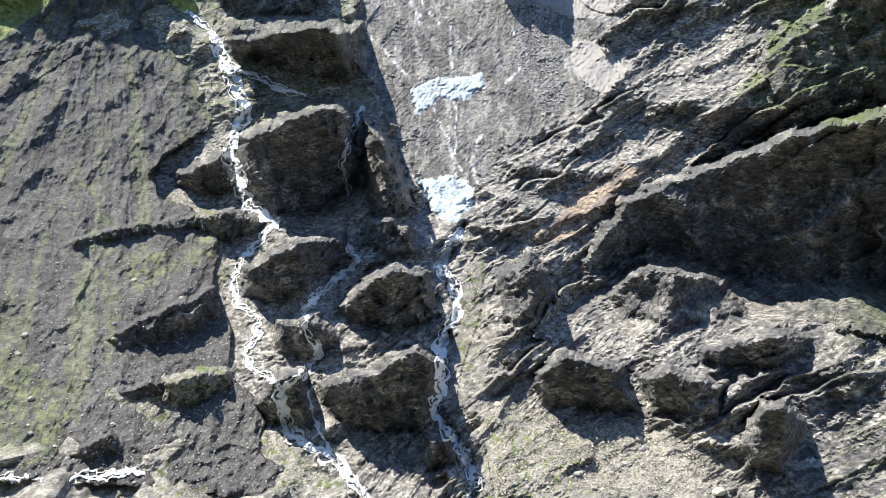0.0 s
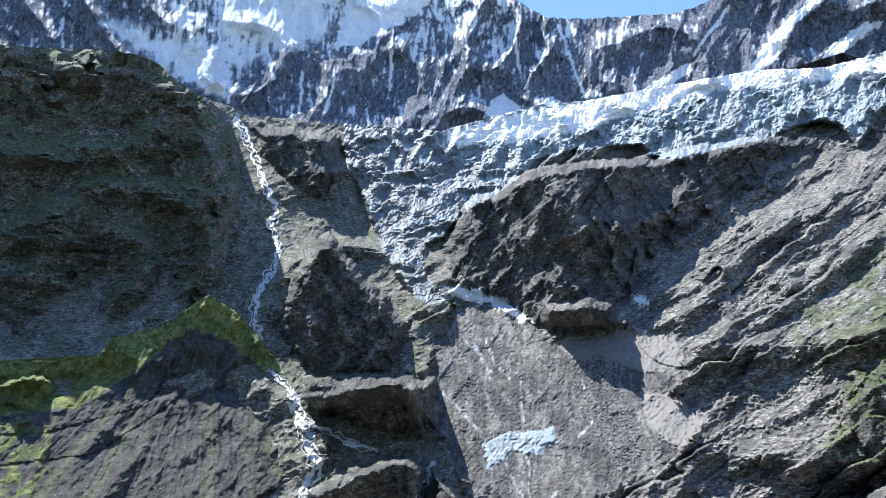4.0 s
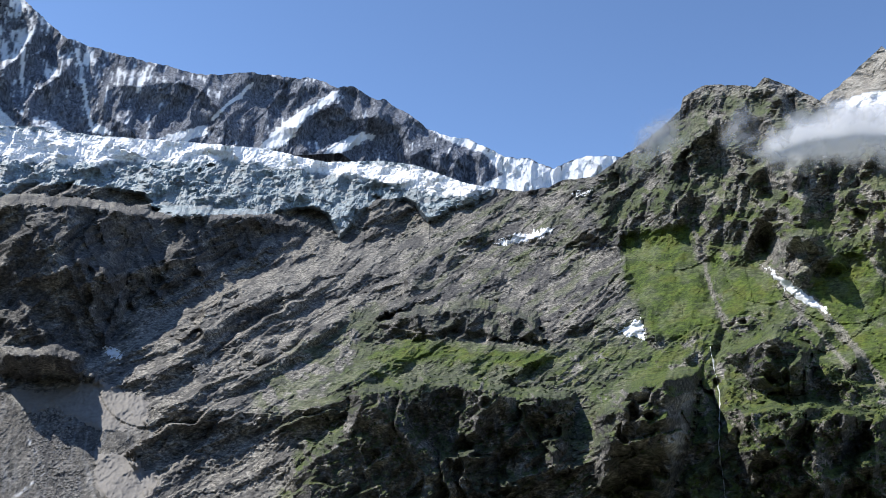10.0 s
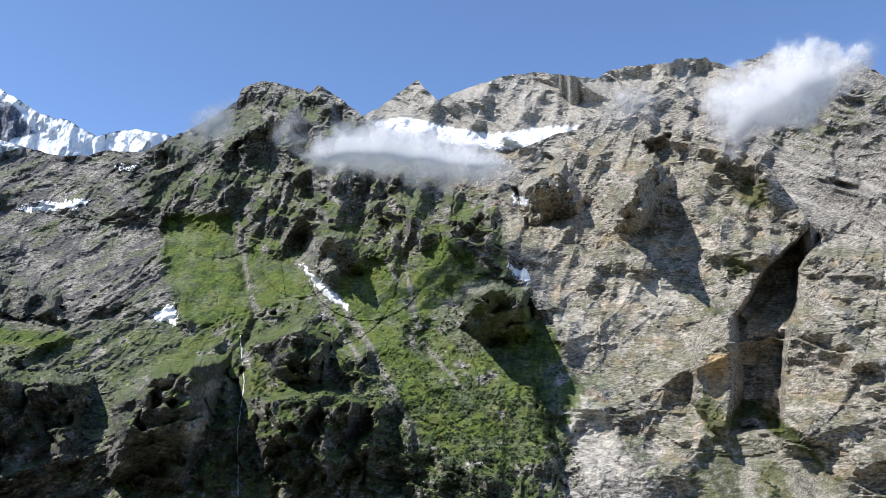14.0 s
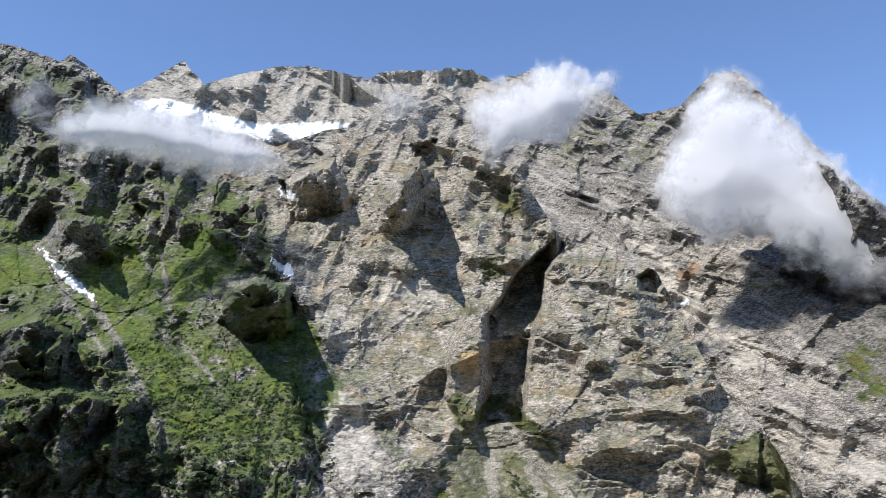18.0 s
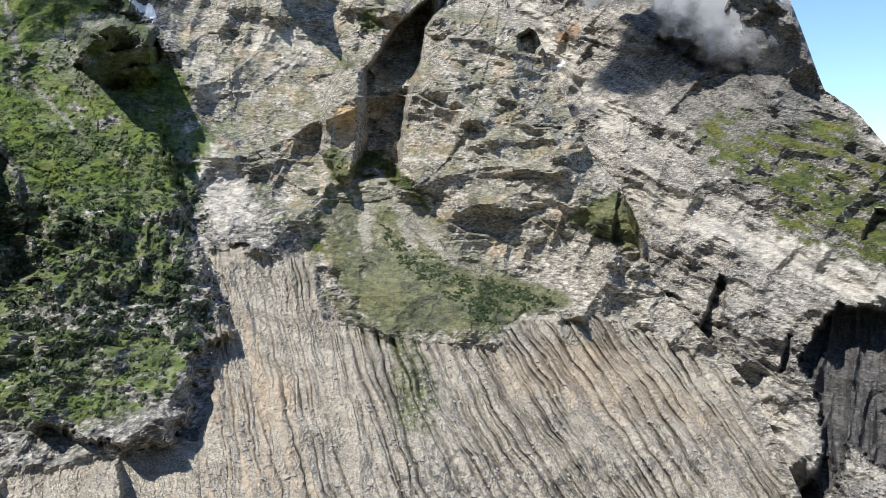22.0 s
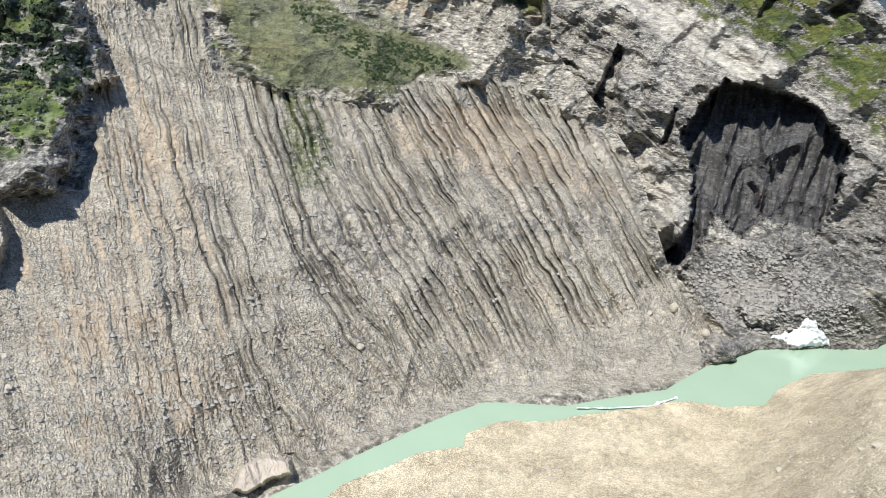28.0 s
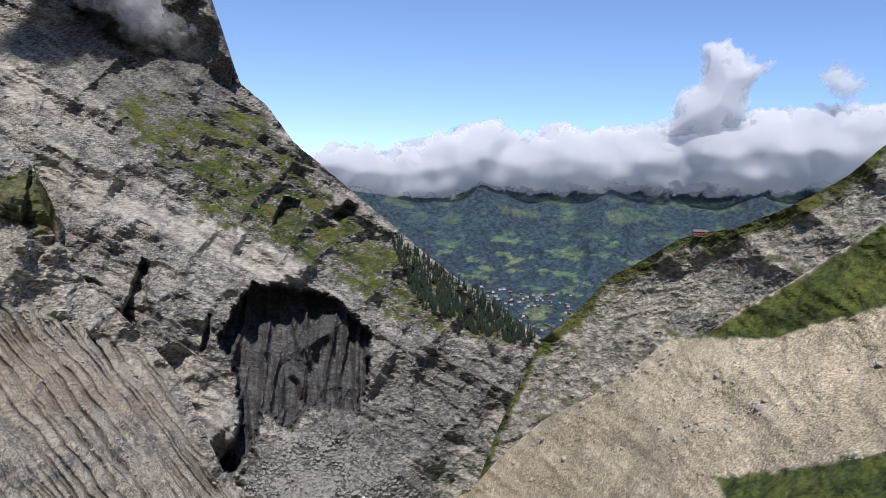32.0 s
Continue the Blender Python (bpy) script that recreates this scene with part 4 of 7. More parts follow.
peakside = kept(lambda az, el: inside(az, el, [(39.1, 17.9), (42.5, 20.1), (47.5, 24.4), (52.6, 24.5), (57.3, 22.3), (62.7, 19.0), (66.8, 17.7), (67.5, 13.8), (70.0, 8.8), (72.3, 3.5), (70.5, -7.1), (45.6, -7.8), (47.0, 5.3), (43.8, 8.2), (42.2, 13.6)], 1.0, 0.4), "peakside")
basin.relief = [shore_fit(basin, 70, 80, 13), rough(0.25, 8.0, 3, 1, 20, 1.5, where=lambda a, e: 1 - 0.8 * soft(a, e)),
                rough(0.26, 2.6, 5, 2, 34, 3.4, where=slabs, gain=0.5), rough(0.12, 1.6, 5, 3, -10, 1.9, where=beds, gain=0.5), rough(0.17, 3.2, 4, 5, 72, 2.4, where=beds, gain=0.5), rough(0.13, 1.8, 5, 4, 10, 1.3, where=plain, gain=0.5),
                ledges(1.6, 1.7, 34, 5.0, 1, slabs), ledges(1.1, 0.6, 32, 5.0, 2, slabs), ledges(0.9, 1.9, -12, 4.0, 3, beds, 0.1), ledges(0.7, 0.6, -8, 4.0, 4, beds, 0.1), ledges(0.6, 0.9, 16, 3.0, 5, plain), ledges(0.5, 0.4, 12, 3.0, 2, plain),
                rough(0.45, 0.40, 3, 3, 20, 1.6, where=lambda a, e: (1 - 0.75 * soft(a, e)) * (1 - 0.5 * steps(a, e)) * (1 - 0.7 * smooth(60, 70, a)) * (0.45 + 0.55 * smooth(0, 12, a))),
                rough(0.50, 0.34, 3, 5, 76, 0.8, where=icy), rough(0.30, 1.3, 3, 2, 100, 1.4, where=icy), rough(0.22, 2.8, 3, 4, 20, 1.3, where=icy), ledges(0.9, 0.9, 14, 3.0, 3, icy, 0.0),
                rough(0.10, 2.2, 4, 1, 80, 1.3, where=tongue, gain=0.5), rough(0.26, 0.35, 3, 1, 40, 1.2, where=tongue), rough(0.12, 0.8, 4, 1, where=lambda a, e: inside(a, e, green_pts, 0.6)),
                gullies, rough(0.30, 0.30, 2, 1, 110, 1.4, where=flute), rough(0.10, 3.4, 3, 2, 100, 3.0, where=flute),
                lambda a, e: -0.018 * icy(a, e),
                # steps of the waterfall stairs
                spur([(1.5, -14.0), (-0.2, -16.6), (1.1, -19.7), (-0.2, -23.2), (-0.8, -26.3), (1.6, -29.3), (2.5, -33.0)], -0.035, 0.45),
                turned_face,
                ledges(0.85, 2.6, 84, 2.2, 3, lambda a, e: steps(a, e) * smooth(23, 29, a) * smooth(76, 70, a) * smooth(8, 4, e), -0.3), ledges(0.35, 1.3, 96, 2.4, 7, lambda a, e: steps(a, e) * smooth(23, 29, a) * smooth(76, 70, a) * smooth(8, 4, e), -0.1),
                ledges(0.55, 2.2, 80, 2.2, 5, lambda a, e: peakside(a, e) * (1 - inside(a, e, green_pts, 0.6)), -0.1), ledges(0.35, 2.4, 70, 2.5, 6, lambda a, e: steps(a, e) * smooth(-8, -4, a) * smooth(22, 18, a) * smooth(0, 4, e), -0.1),
                ledges(0.4, 1.3, 86, 2.0, 4, lambda a, e: steps(a, e) * smooth(2, -2, a), 0.0),
                # the cirque wall under the ice, and the rocks beside the icefall
                spur([(8.7, 12.7), (9.0, 10.4), (9.4, 8.1)], -0.03, 0.4), spur([(11.2, 3.6), (14.7, 7.1), (18.5, 9.9), (24.0, 13.7), (26.4, 14.8)], 0.02, 0.8),
                spur([(9.6, 7.9), (13.1, 10.2), (18.1, 12.8), (22.1, 13.9)], 0.03, 0.7),
                rough(0.42, 2.6, 4, 6, 72, 2.2, gain=0.5, where=lambda a, e: peakside(a, e) * (1 - 0.7 * inside(a, e, green_pts, 0.6))), rough(0.45, 3.4, 4, 5, 65, 1.8, gain=0.5, where=lambda a, e: steps(a, e) * smooth(24, 34, a)), ledges(1.3, 1.5, 4, 3.0, 6, lambda a, e: steps(a, e) * smooth(24, 34, a), 0.2),
                # dark steps below the meadows
                spur([(53.2, 24.4), (53.7, 20.3), (54.5, 15.0), (54.1, 11.9)], 0.04, 1.4), spur([(58.6, 18.6), (58.9, 15.7), (57.1, 13.1)], 0.03, 1.2), spur([(48.0, 22.7), (47.3, 18.8), (46.6, 16.1)], 0.025, 1.0),
                spur([(51.8, 22.7), (52.6, 17.7), (52.4, 12.6)], -0.03, 0.7), spur([(47.6, 22.5), (47.6, 18.6), (48.2, 15.5), (49.6, 8.5), (48.7, 3.1), (49.2, -3.6)], -0.025, 0.6), spur([(57.3, 19.4), (59.5, 15.1), (60.9, 8.8), (62.6, 4.2)], -0.02, 0.7),
                # buttress, pillar and the chimney between them
                block([(79.5, 6.5), (81.0, 10.0), (82.4, 8.9), (82.4, 4.2), (81.6, 1.2), (80.4, 1.4), (79.2, 3.3)], 0.045, 0.5, 0.06), block([(82.2, 8.8), (83.0, 9.7), (84.6, 12.1), (87.7, 14.4), (88.4, 13.7), (86.7, 11.7), (86.4, 9.7), (85.4, 6.1), (84.9, 1.4), (81.4, 1.1), (82.3, 4.2)], -0.10, 0.4, 0.06), spur([(83.7, 12.8), (84.5, 15.6), (82.0, 19.1)], -0.015, 0.6), block([(84.7, 21.2), (86.1, 18.7), (88.2, 14.4), (86.6, 13.2), (84.9, 15.6), (83.7, 18.7)], 0.03, 0.8, 0.1), block([(76.7, 20.8), (79.0, 21.3), (79.5, 19.4), (77.9, 18.9)], -0.03, 0.35, 0.1), block([(92.8, 11.2), (93.8, 11.8), (94.8, 10.8), (94.2, 9.7), (93.0, 10.1)], -0.04, 0.25, 0.1),
                block([(86.7, 13.4), (90.2, 13.4), (92.6, 12.8), (94.2, 11.2), (95.3, 7.7), (97.1, 5.0), (98.5, 1.6), (100.5, -2.5), (93.9, -3.3), (88.2, -1.2), (84.9, 1.5), (85.2, 6.5), (86.2, 10.1)], 0.06, 2.2, 0.15, 0.8, (-5, 7)), spur([(79.4, 23.5), (82.0, 18.3), (83.3, 12.8), (81.8, 8.1)], 0.03, 2.2), block([(100.0, 1.6), (102.1, -3.5), (100.4, -5.3), (99.4, -2.5)], -0.03, 0.3, 0.1),
                spur([(88.0, 14.0), (85.7, 16.8), (83.6, 19.1)], 0.02, 0.8),
                block([(69.1, 4.8), (71.2, -2.4), (72.6, -6.3), (73.9, -9.4), (71.0, -10.5), (71.0, -14.0), (69.5, -16.3), (66.2, -16.3), (60.5, -14.2), (62.8, 4.0)], 0.05, 0.6, 0.3),
                block([(64.2, -17.2), (66.2, -16.6), (66.6, -18.8), (65.7, -21.1), (63.2, -20.5)], 0.05, 0.4, 0.15)]
basin.relief += [cliff(o, r) for o, r in CLIFFS + STAIRS] + [cliff(KNOBS[1], 0.03, 0.5, 0.25)] + [rough(0.22, 2.0, 4, 2, 62, 2.4, where=steps, gain=0.5), rough(0.22, 0.45, 3, 4, 50, 1.8, where=steps), ledges(0.55, 0.7, 30, 3.5, 8, steps, 0.15), rough(0.30, 1.0, 4, 6, 84, 3.0, where=lambda a, e: steps(a, e) * smooth(8, 0, a), gain=0.5)]
dry = kept(dry, "dry")
basin.relief = basin.relief[:1] + [lambda az, el, f=f: f(az, el) * dry(az, el) for f in basin.relief[1:]]
def basin_ground(az, el, p):
    """What covers the basin's ground, its tints, and the masks of the things that are cut out of it."""
    up = normals_up(p)
    ice = inside(az, el, ice_pts, 0, 0.05, 0.7)
    snow_top = inside(az, el, [(-4.4, 17.2), (-0.6, 18.2), (2.7, 18.7), (6.1, 19.0), (11.7, 19.9), (14.9, 19.8), (18.3, 20.2), (22.9, 19.5), (28.2, 19.4), (32.3, 18.7), (34.7, 18.2), (32.3, 17.4), (29.1, 17.4), (25.8, 18.0), (20.0, 18.4), (15.0, 18.5), (10.2, 17.9), (6.3, 17.1), (2.9, 16.5), (-1.1, 16.1), (-4.3, 16.0)], 0.25, 0.3, 0.6)
    debris = inside(az, el, debris_pts, 0, 0.45, 0.9)
    margin = inside(az, el, [(-10.4, 10.5), (-8.2, 8.6), (-6.0, 6.0), (-5.0, 0.0), (-3.6, -5.0), (-1.2, -10.0), (-1.6, -13.4), (-4.2, -9.6), (-6.2, -5.4), (-7.4, -1.0), (-7.6, 4.0), (-9.4, 7.4)], 0.7, 0.5) * (1 - debris)
    blotch = fbm(az / 1.6, el / 1.2, 5, 2, 0.6)
    green = 0.6 * inside(az, el, green_pts, 1.0, 0.5, 1.6)
    lower = inside(az, el, [(24.9, 7.1), (30.2, 8.4), (35.8, 7.2), (43.7, 8.5), (47.6, 9.5), (68.1, 8.8), (71.6, 3.5), (69.5, -3.7), (60.4, -7.6), (72.5, -8.2), (70.5, -13.4), (62.4, -15.5), (52.2, -11.6), (18.8, -5.6), (21.2, 1.6)], 1.0, 0.5, 1.2)
    upper = inside(az, el, [(41.6, 16.7), (45.6, 20.3), (49.6, 22.6), (53.7, 22.6), (59.0, 20.1), (63.2, 17.3), (65.1, 13.9), (58.9, 11.9), (49.4, 14.2), (42.6, 14.0)], 0.8, 0.4)
    crag = inside(az, el, [(60.0, 19.3), (70.5, 21.8), (82.8, 20.6), (88.6, 13.7), (94.2, 12.0), (97.9, 5.0), (99.5, -1.0), (93.9, -4.8), (78.7, -4.9), (72.0, 3.2), (68.8, 12.2)], 0.8, 0.4)
    meadow = inside(az, el, [(25.1, 5.6), (27.9, 7.4), (31.8, 7.5), (35.8, 7.2), (39.0, 5.9), (36.8, 4.6), (32.0, 5.2), (25.6, 4.2)], 0.3, 0.25)
    apron = inside(az, el, [(78.2, -2.5), (81.5, 2.5), (82.9, 4.6), (85.8, 1.4), (89.8, -4.1), (94.6, -6.0), (96.6, -7.0), (92.4, -8.1), (91.2, -9.3), (86.1, -9.2), (83.0, -7.4), (80.0, -4.6)], 0.3, 0.4)
    scars = np.maximum(lines(az, el, SCARS, 0.13), lines(az, el, SCARS[1:2], 0.22))
    lawn = union(az, el, MEADOWS, 0.35, 0.22, 0.9)
    knob = union(az, el, KNOBS, 0.3, 0.25, 0.8)
    cone = union(az, el, [[(83.7, 1.9), (85.9, 0.3), (90.1, -4.1), (93.1, -5.2), (90.1, -5.2), (86.3, -2.7), (83.9, -0.4), (82.4, -2.7), (82.0, 0.3)]], 0.2, 0.25, 0.5)
    grass = np.clip(smooth(0.15, 0.5, green * (1.0 + 0.6 * blotch) + 0.5 * blotch * green) + lower * smooth(0.10, 0.42, blotch + (up - 0.32) * 1.6) + meadow + apron * smooth(-0.4, 0.5, blotch + 0.35)
                    + upper * 0.85 * smooth(0.1, 0.4, blotch + (up - 0.35) * 1.5) + crag * 0.45 * smooth(0.3, 0.6, blotch + (up - 0.45) * 1.8)
                    + 0.8 * inside(az, el, [(18.0, 4.8), (21.7, 8.2), (25.8, 10.6), (29.3, 7.6), (28.4, 1.1), (22.1, -1.5), (17.6, 1.3)], 1.0, 0.4) * smooth(0.15, 0.45, blotch + (up - 0.4)), 0, 1)
    dip = fbm((az * 0.83 + el * 0.56) / 3.0, (-az * 0.56 + el * 0.83) / 0.5, 5, 7, 0.6)
    pk = peakside(az, el)
    ribs = fbm((az * 0.95 - el * 0.3) / 0.9, (az * 0.3 + el * 0.95) / 2.6, 5, 6, 0.6)
    grass = np.maximum(grass, pk * smooth(-0.15, 0.2, 0.6 * ribs + 0.5 * blotch + (up - 0.35) * 0.8))
    grass = np.maximum(grass, 0.75 * slabs(az, el) * smooth(24, 34, az) * smooth(0.12, 0.4, -dip + 0.6 * blotch))
    tufts = fbm(az / 0.5, el / 0.4, 4, 9, 0.6)
    grass = np.maximum(grass, 0.8 * smooth(0.18, 0.42, tufts + 0.4 * blotch) * terrace(az, el) * smooth(20, 5, az))
    grass = np.maximum(grass, steps(az, el) * smooth(24, 34, az) * (1 - crag) * smooth(0.18, 0.42, (up - 0.45) * 1.5 + 0.5 * blotch))
    apron_pts = [(79.7, 1.8), (83.2, 1.9), (85.8, 0.3), (89.7, -3.4), (93.6, -5.3), (96.9, -6.2), (97.1, -7.3), (93.6, -8.1), (91.7, -9.5), (86.6, -9.2), (83.9, -9.5), (80.4, -5.7), (79.2, -1.9)]
    fan = inside(az, el, apron_pts, 0.4, 0.2)
    grass = np.maximum(grass * (1 - fan), fan * 0.75 * smooth(-0.55, 0.3, tufts + 0.35 * fbm((az + 0.5 * el) / 0.8, (el - 0.5 * az) / 2.4, 4, 4) + 0.1 - 0.12 * el))
    grass = np.maximum(grass, union(az, el, [[(83.4, 1.4), (84.6, -0.9), (83.4, -1.9), (82.8, -1.1)], [(81.3, 9.4), (81.9, 8.8), (80.5, 8.6)], [(96.0, -1.2), (99.8, 0.9), (101.3, -0.2), (101.7, -2.9), (100.5, -3.5), (97.9, -2.2)], [(80.2, 4.3), (81.8, 1.6), (80.3, 0.8), (79.5, 2.8)], [(83.2, 17.9), (85.2, 17.6), (84.8, 15.3), (83.2, 16.0)], [(81.7, 12.8), (83.3, 12.8), (83.8, 11.6), (82.2, 11.2)], [(80.2, 9.6), (82.0, 9.4), (81.8, 8.8), (80.4, 8.9)]], 0.2, 0.3, 0.6) * 0.85)
    talus = union(az, el, [[(83.6, 1.9), (85.4, -0.3), (88.1, -3.2), (90.2, -5.0), (88.5, -4.5), (85.8, -2.4), (84.6, -0.9), (83.4, 1.4)], [(83.2, 1.6), (82.8, -0.3), (83.1, -3.5), (82.3, -3.8), (81.9, -1.5)], [(85.4, -0.7), (86.3, -3.5), (85.4, -3.5), (84.6, -1.5)]], 0.1, 0.15, 0.5)
    cone = np.maximum(cone * 0.5, talus)
    wild = smooth(22, 30, az) * smooth(76, 70, az) * (1 - fan)
    grass = grass * (1 - wild * (0.08 + 0.2 * smooth(-0.2, 0.3, ribs) + 0.35 * knob + 0.3 * smooth(15, 20, el)).clip(0, 0.9))
    grass = grass * (1 - 0.45 * smooth(46, 40, az) * smooth(14, 20, az) * smooth(-0.5, 0.2, blotch))
    grass = np.maximum(grass, 0.45 * plain(az, el) * smooth(-9, -5, el) * smooth(0.05, 0.3, tufts + 0.6 * (up - 0.5) + 0.3 * blotch))
    grass = np.maximum(grass, lawn * (0.8 + 0.2 * smooth(-0.3, 0.2, blotch)))
    strip = inside(az, el, [(78.0, -6.1), (80.5, -8.5), (83.8, -10.2), (84.3, -15.9), (87.9, -16.2), (88.1, -12.7), (86.5, -9.7), (91.6, -10.2), (92.3, -8.2), (86.4, -6.7)], 0.8, 0.6)
    grass = np.maximum(grass, strip * (0.25 + 0.55 * smooth(-0.3, 0.3, tufts + 0.3 * blotch)))
    grass = grass * (1 - 0.85 * (scars > 0.35)) * (1 - 0.9 * cone)
    pale = np.clip(inside(az, el, [(68.9, 6.1), (73.8, 3.2), (75.6, -1.2), (72.7, -2.7), (70.3, 0.9)], 0.5, 0.4) + crag * 0.35 * smooth(0.1, 0.5, fbm(az / 1.6, el / 0.6, 4, 4)) + 0.7 * union(az, el, [[(75.0, 11.0), (78.2, 11.5), (79.8, 10.0), (76.7, 8.3), (74.3, 9.0)], [(76.5, 14.2), (81.3, 14.8), (82.1, 13.2), (77.3, 12.7)], [(69.8, 9.2), (72.0, 9.7), (73.3, 7.0), (72.2, 6.2)], [(49.1, 1.6), (51.0, 2.8), (50.3, 0.9), (48.9, -0.3)], [(45.4, 0.4), (47.1, 4.6), (47.8, 5.3), (47.3, 0.8), (45.9, -0.7)], [(61.5, -2.2), (62.6, 0.4), (63.4, 0.0), (62.6, -3.3)], [(47.2, 22.6), (48.8, 23.1), (49.2, 23.0), (47.6, 22.1)], [(60.8, -3.6), (62.5, -0.6), (63.7, 0.8), (62.0, -3.3)]], 0.2, 0.25, 0.6), 0, 0.9)
    rusty = np.clip(inside(az, el, [(80.2, 6.3), (81.9, 6.5), (81.9, 4.2), (81.2, 3.2), (80.4, 3.4)], 0.2, 0.15) * 1.0 + crag * 0.35 * smooth(0.25, 0.6, fbm(az / 2, el / 1.2, 4, 5)) + inside(az, el, [(5.9, -14.5), (12.4, -8.9), (14.7, -9.6), (8.8, -15.2)], 0.4, 0.3) * 0.4, 0, 1)
    wl = flute(az, el)
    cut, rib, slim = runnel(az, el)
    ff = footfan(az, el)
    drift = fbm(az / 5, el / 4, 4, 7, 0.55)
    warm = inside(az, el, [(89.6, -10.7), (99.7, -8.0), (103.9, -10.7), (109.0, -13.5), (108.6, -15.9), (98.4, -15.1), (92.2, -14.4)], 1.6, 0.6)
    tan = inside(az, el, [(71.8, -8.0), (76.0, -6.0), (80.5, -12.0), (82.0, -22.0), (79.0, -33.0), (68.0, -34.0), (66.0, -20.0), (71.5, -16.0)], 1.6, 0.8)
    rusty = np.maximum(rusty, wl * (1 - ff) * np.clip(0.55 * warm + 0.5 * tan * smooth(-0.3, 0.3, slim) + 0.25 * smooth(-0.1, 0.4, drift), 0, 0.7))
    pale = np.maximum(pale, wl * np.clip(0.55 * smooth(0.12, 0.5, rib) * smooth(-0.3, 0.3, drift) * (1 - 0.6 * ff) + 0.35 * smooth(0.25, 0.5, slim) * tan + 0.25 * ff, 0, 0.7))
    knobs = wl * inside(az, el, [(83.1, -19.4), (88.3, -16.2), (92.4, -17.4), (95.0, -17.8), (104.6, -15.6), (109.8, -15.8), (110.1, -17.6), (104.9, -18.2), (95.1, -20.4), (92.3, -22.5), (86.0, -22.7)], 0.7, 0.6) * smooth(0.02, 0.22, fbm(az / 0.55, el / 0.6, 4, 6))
    # knobs are dark rock; the runnel cuts have shade painted into the tint
    knobs_and_shade = np.maximum(0.7 * knobs, wl * (1 - ff) * smooth(66, 86, az) * (0.55 * cut * smooth(-0.4, 0.2, drift + 0.2)))
    scr = np.clip(np.maximum(np.maximum(np.maximum(flute(az, el) * (1 - np.clip(1.2 * np.maximum(rusty, np.maximum(pale, knobs_and_shade)), 0, 1)), terrace(az, el)), debris), np.maximum(np.maximum(scars > 0.3, cone), fan)) + inside(az, el, [(-0.2, -13.8), (2.7, -17.7), (2.0, -25.5), (2.9, -32.3), (21.9, -30.4), (17.6, -26.7), (7.2, -26.5), (4.9, -21.6)], 0.6, 0.4) * 0.6
                  + inside(az, el, [(-29.5, -14.8), (-15.2, -12.6), (-14.9, -18.7), (-14.4, -22.6), (-24.2, -27.1), (-22.6, -30.3), (-31.5, -28.3)], 0.8, 0.4) * smooth(-0.2, 0.3, blotch + 0.2), 0, 1)
    crags = (az + 0.6 * blotch > np.interp(el, [-14, -6, 0, 4, 8, 12, 16, 24], [82, 79.5, 77, 74.5, 72, 68.5, 67, 64])).astype(np.float32)
    grime = np.clip(smooth(8, -8, az + 0.8 * (el - 12)) * 0.85 * smooth(-0.6, 0.2, fbm(az / 0.9, el / 0.7, 4, 1)) + 0.6 * smooth(0.0, 0.45, fbm((az + el) / 2.2, (el - 0.16 * az) / 0.35, 5, 2, 0.62)), 0, 0.9)
    flow = fbm((az + 0.9 * fbm(az / 3.0, el / 3.0, 3, 3) + 0.02 * (el + 5) ** 2 * 0.3) / 0.8, el / 2.2, 5, 1, 0.62)
    pale = np.maximum(pale, debris * smooth(0.12, 0.5, flow) * 0.5)
    soot = debris * np.maximum(0.9 * smooth(0.0, -0.4, flow), 0.15)
    bend = np.interp(el, [-26, -18, -12, -7], [0.0, 0.6, 0.2, -0.8])
    swirl = fbm((az + bend + 0.5 * fbm(az / 3, el / 3, 3, 6)) / 0.33, el / 3.4, 5, 9, 0.6)
    streaks = lines(az, el, [[(-3.5, 3.0), (-2.3, 1.6), (-1.5, 0.0), (-0.7, -0.4)], [(-1.9, 2.8), (-1.1, 0.8), (-0.3, 0.0)], [(0.5, 0.0), (0.6, -3.1), (0.9, -6.2), (0.8, -8.9), (1.3, -10.0)], [(-2.7, 2.4), (-1.5, 0.4)], [(-0.8, -5.5), (0.4, -7.8), (0.9, -10.4)], [(2.7, -7.4), (1.9, -9.3), (2.5, -10.8)], [(4.4, -0.0), (5.9, -2.4), (4.3, -3.9)], [(-5.1, -0.7), (-3.5, -2.3), (-2.3, -3.5)]], 0.09)
    cap = inside(az, el, [(-4.6, 5.0), (-3.4, 5.5), (-1.1, 5.3), (1.7, 3.1), (5.2, 2.4), (4.4, 1.4), (1.6, 1.2), (-0.7, 2.1), (-3.9, 3.0)], 0.3, 0.25)
    heap = inside(az, el, [(4.8, 2.3), (6.7, 1.9), (7.8, -2.4), (8.5, -5.4), (7.0, -6.2), (5.5, -3.9), (4.4, -0.0)], 0.3, 0.4)
    pale = np.maximum(pale, 0.55 * talus)
    # margin strip of grey scree, its missing sunlight made up by a paler tint
    pale = np.maximum(pale, 0.5 * margin * smooth(-0.25, 0.25, blotch))
    scr = np.maximum(scr, 0.75 * margin * smooth(-0.3, 0.15, fbm(az / 0.7, el / 0.9, 4, 8)))
    pale = np.maximum(pale, debris * np.maximum(0.7 * streaks, 0.45 * cap))
    soot = np.maximum(soot, debris * 0.9 * heap * smooth(-0.2, 0.3, fbm(az / 0.3, el / 0.3, 3, 5)))
    scr = scr * (1 - debris * np.clip(0.2 + 1.1 * np.maximum(np.maximum(streaks, cap), heap) + 0.7 * smooth(0.08, 0.4, flow) + 0.5 * smooth(0.0, -0.5, flow), 0, 1))
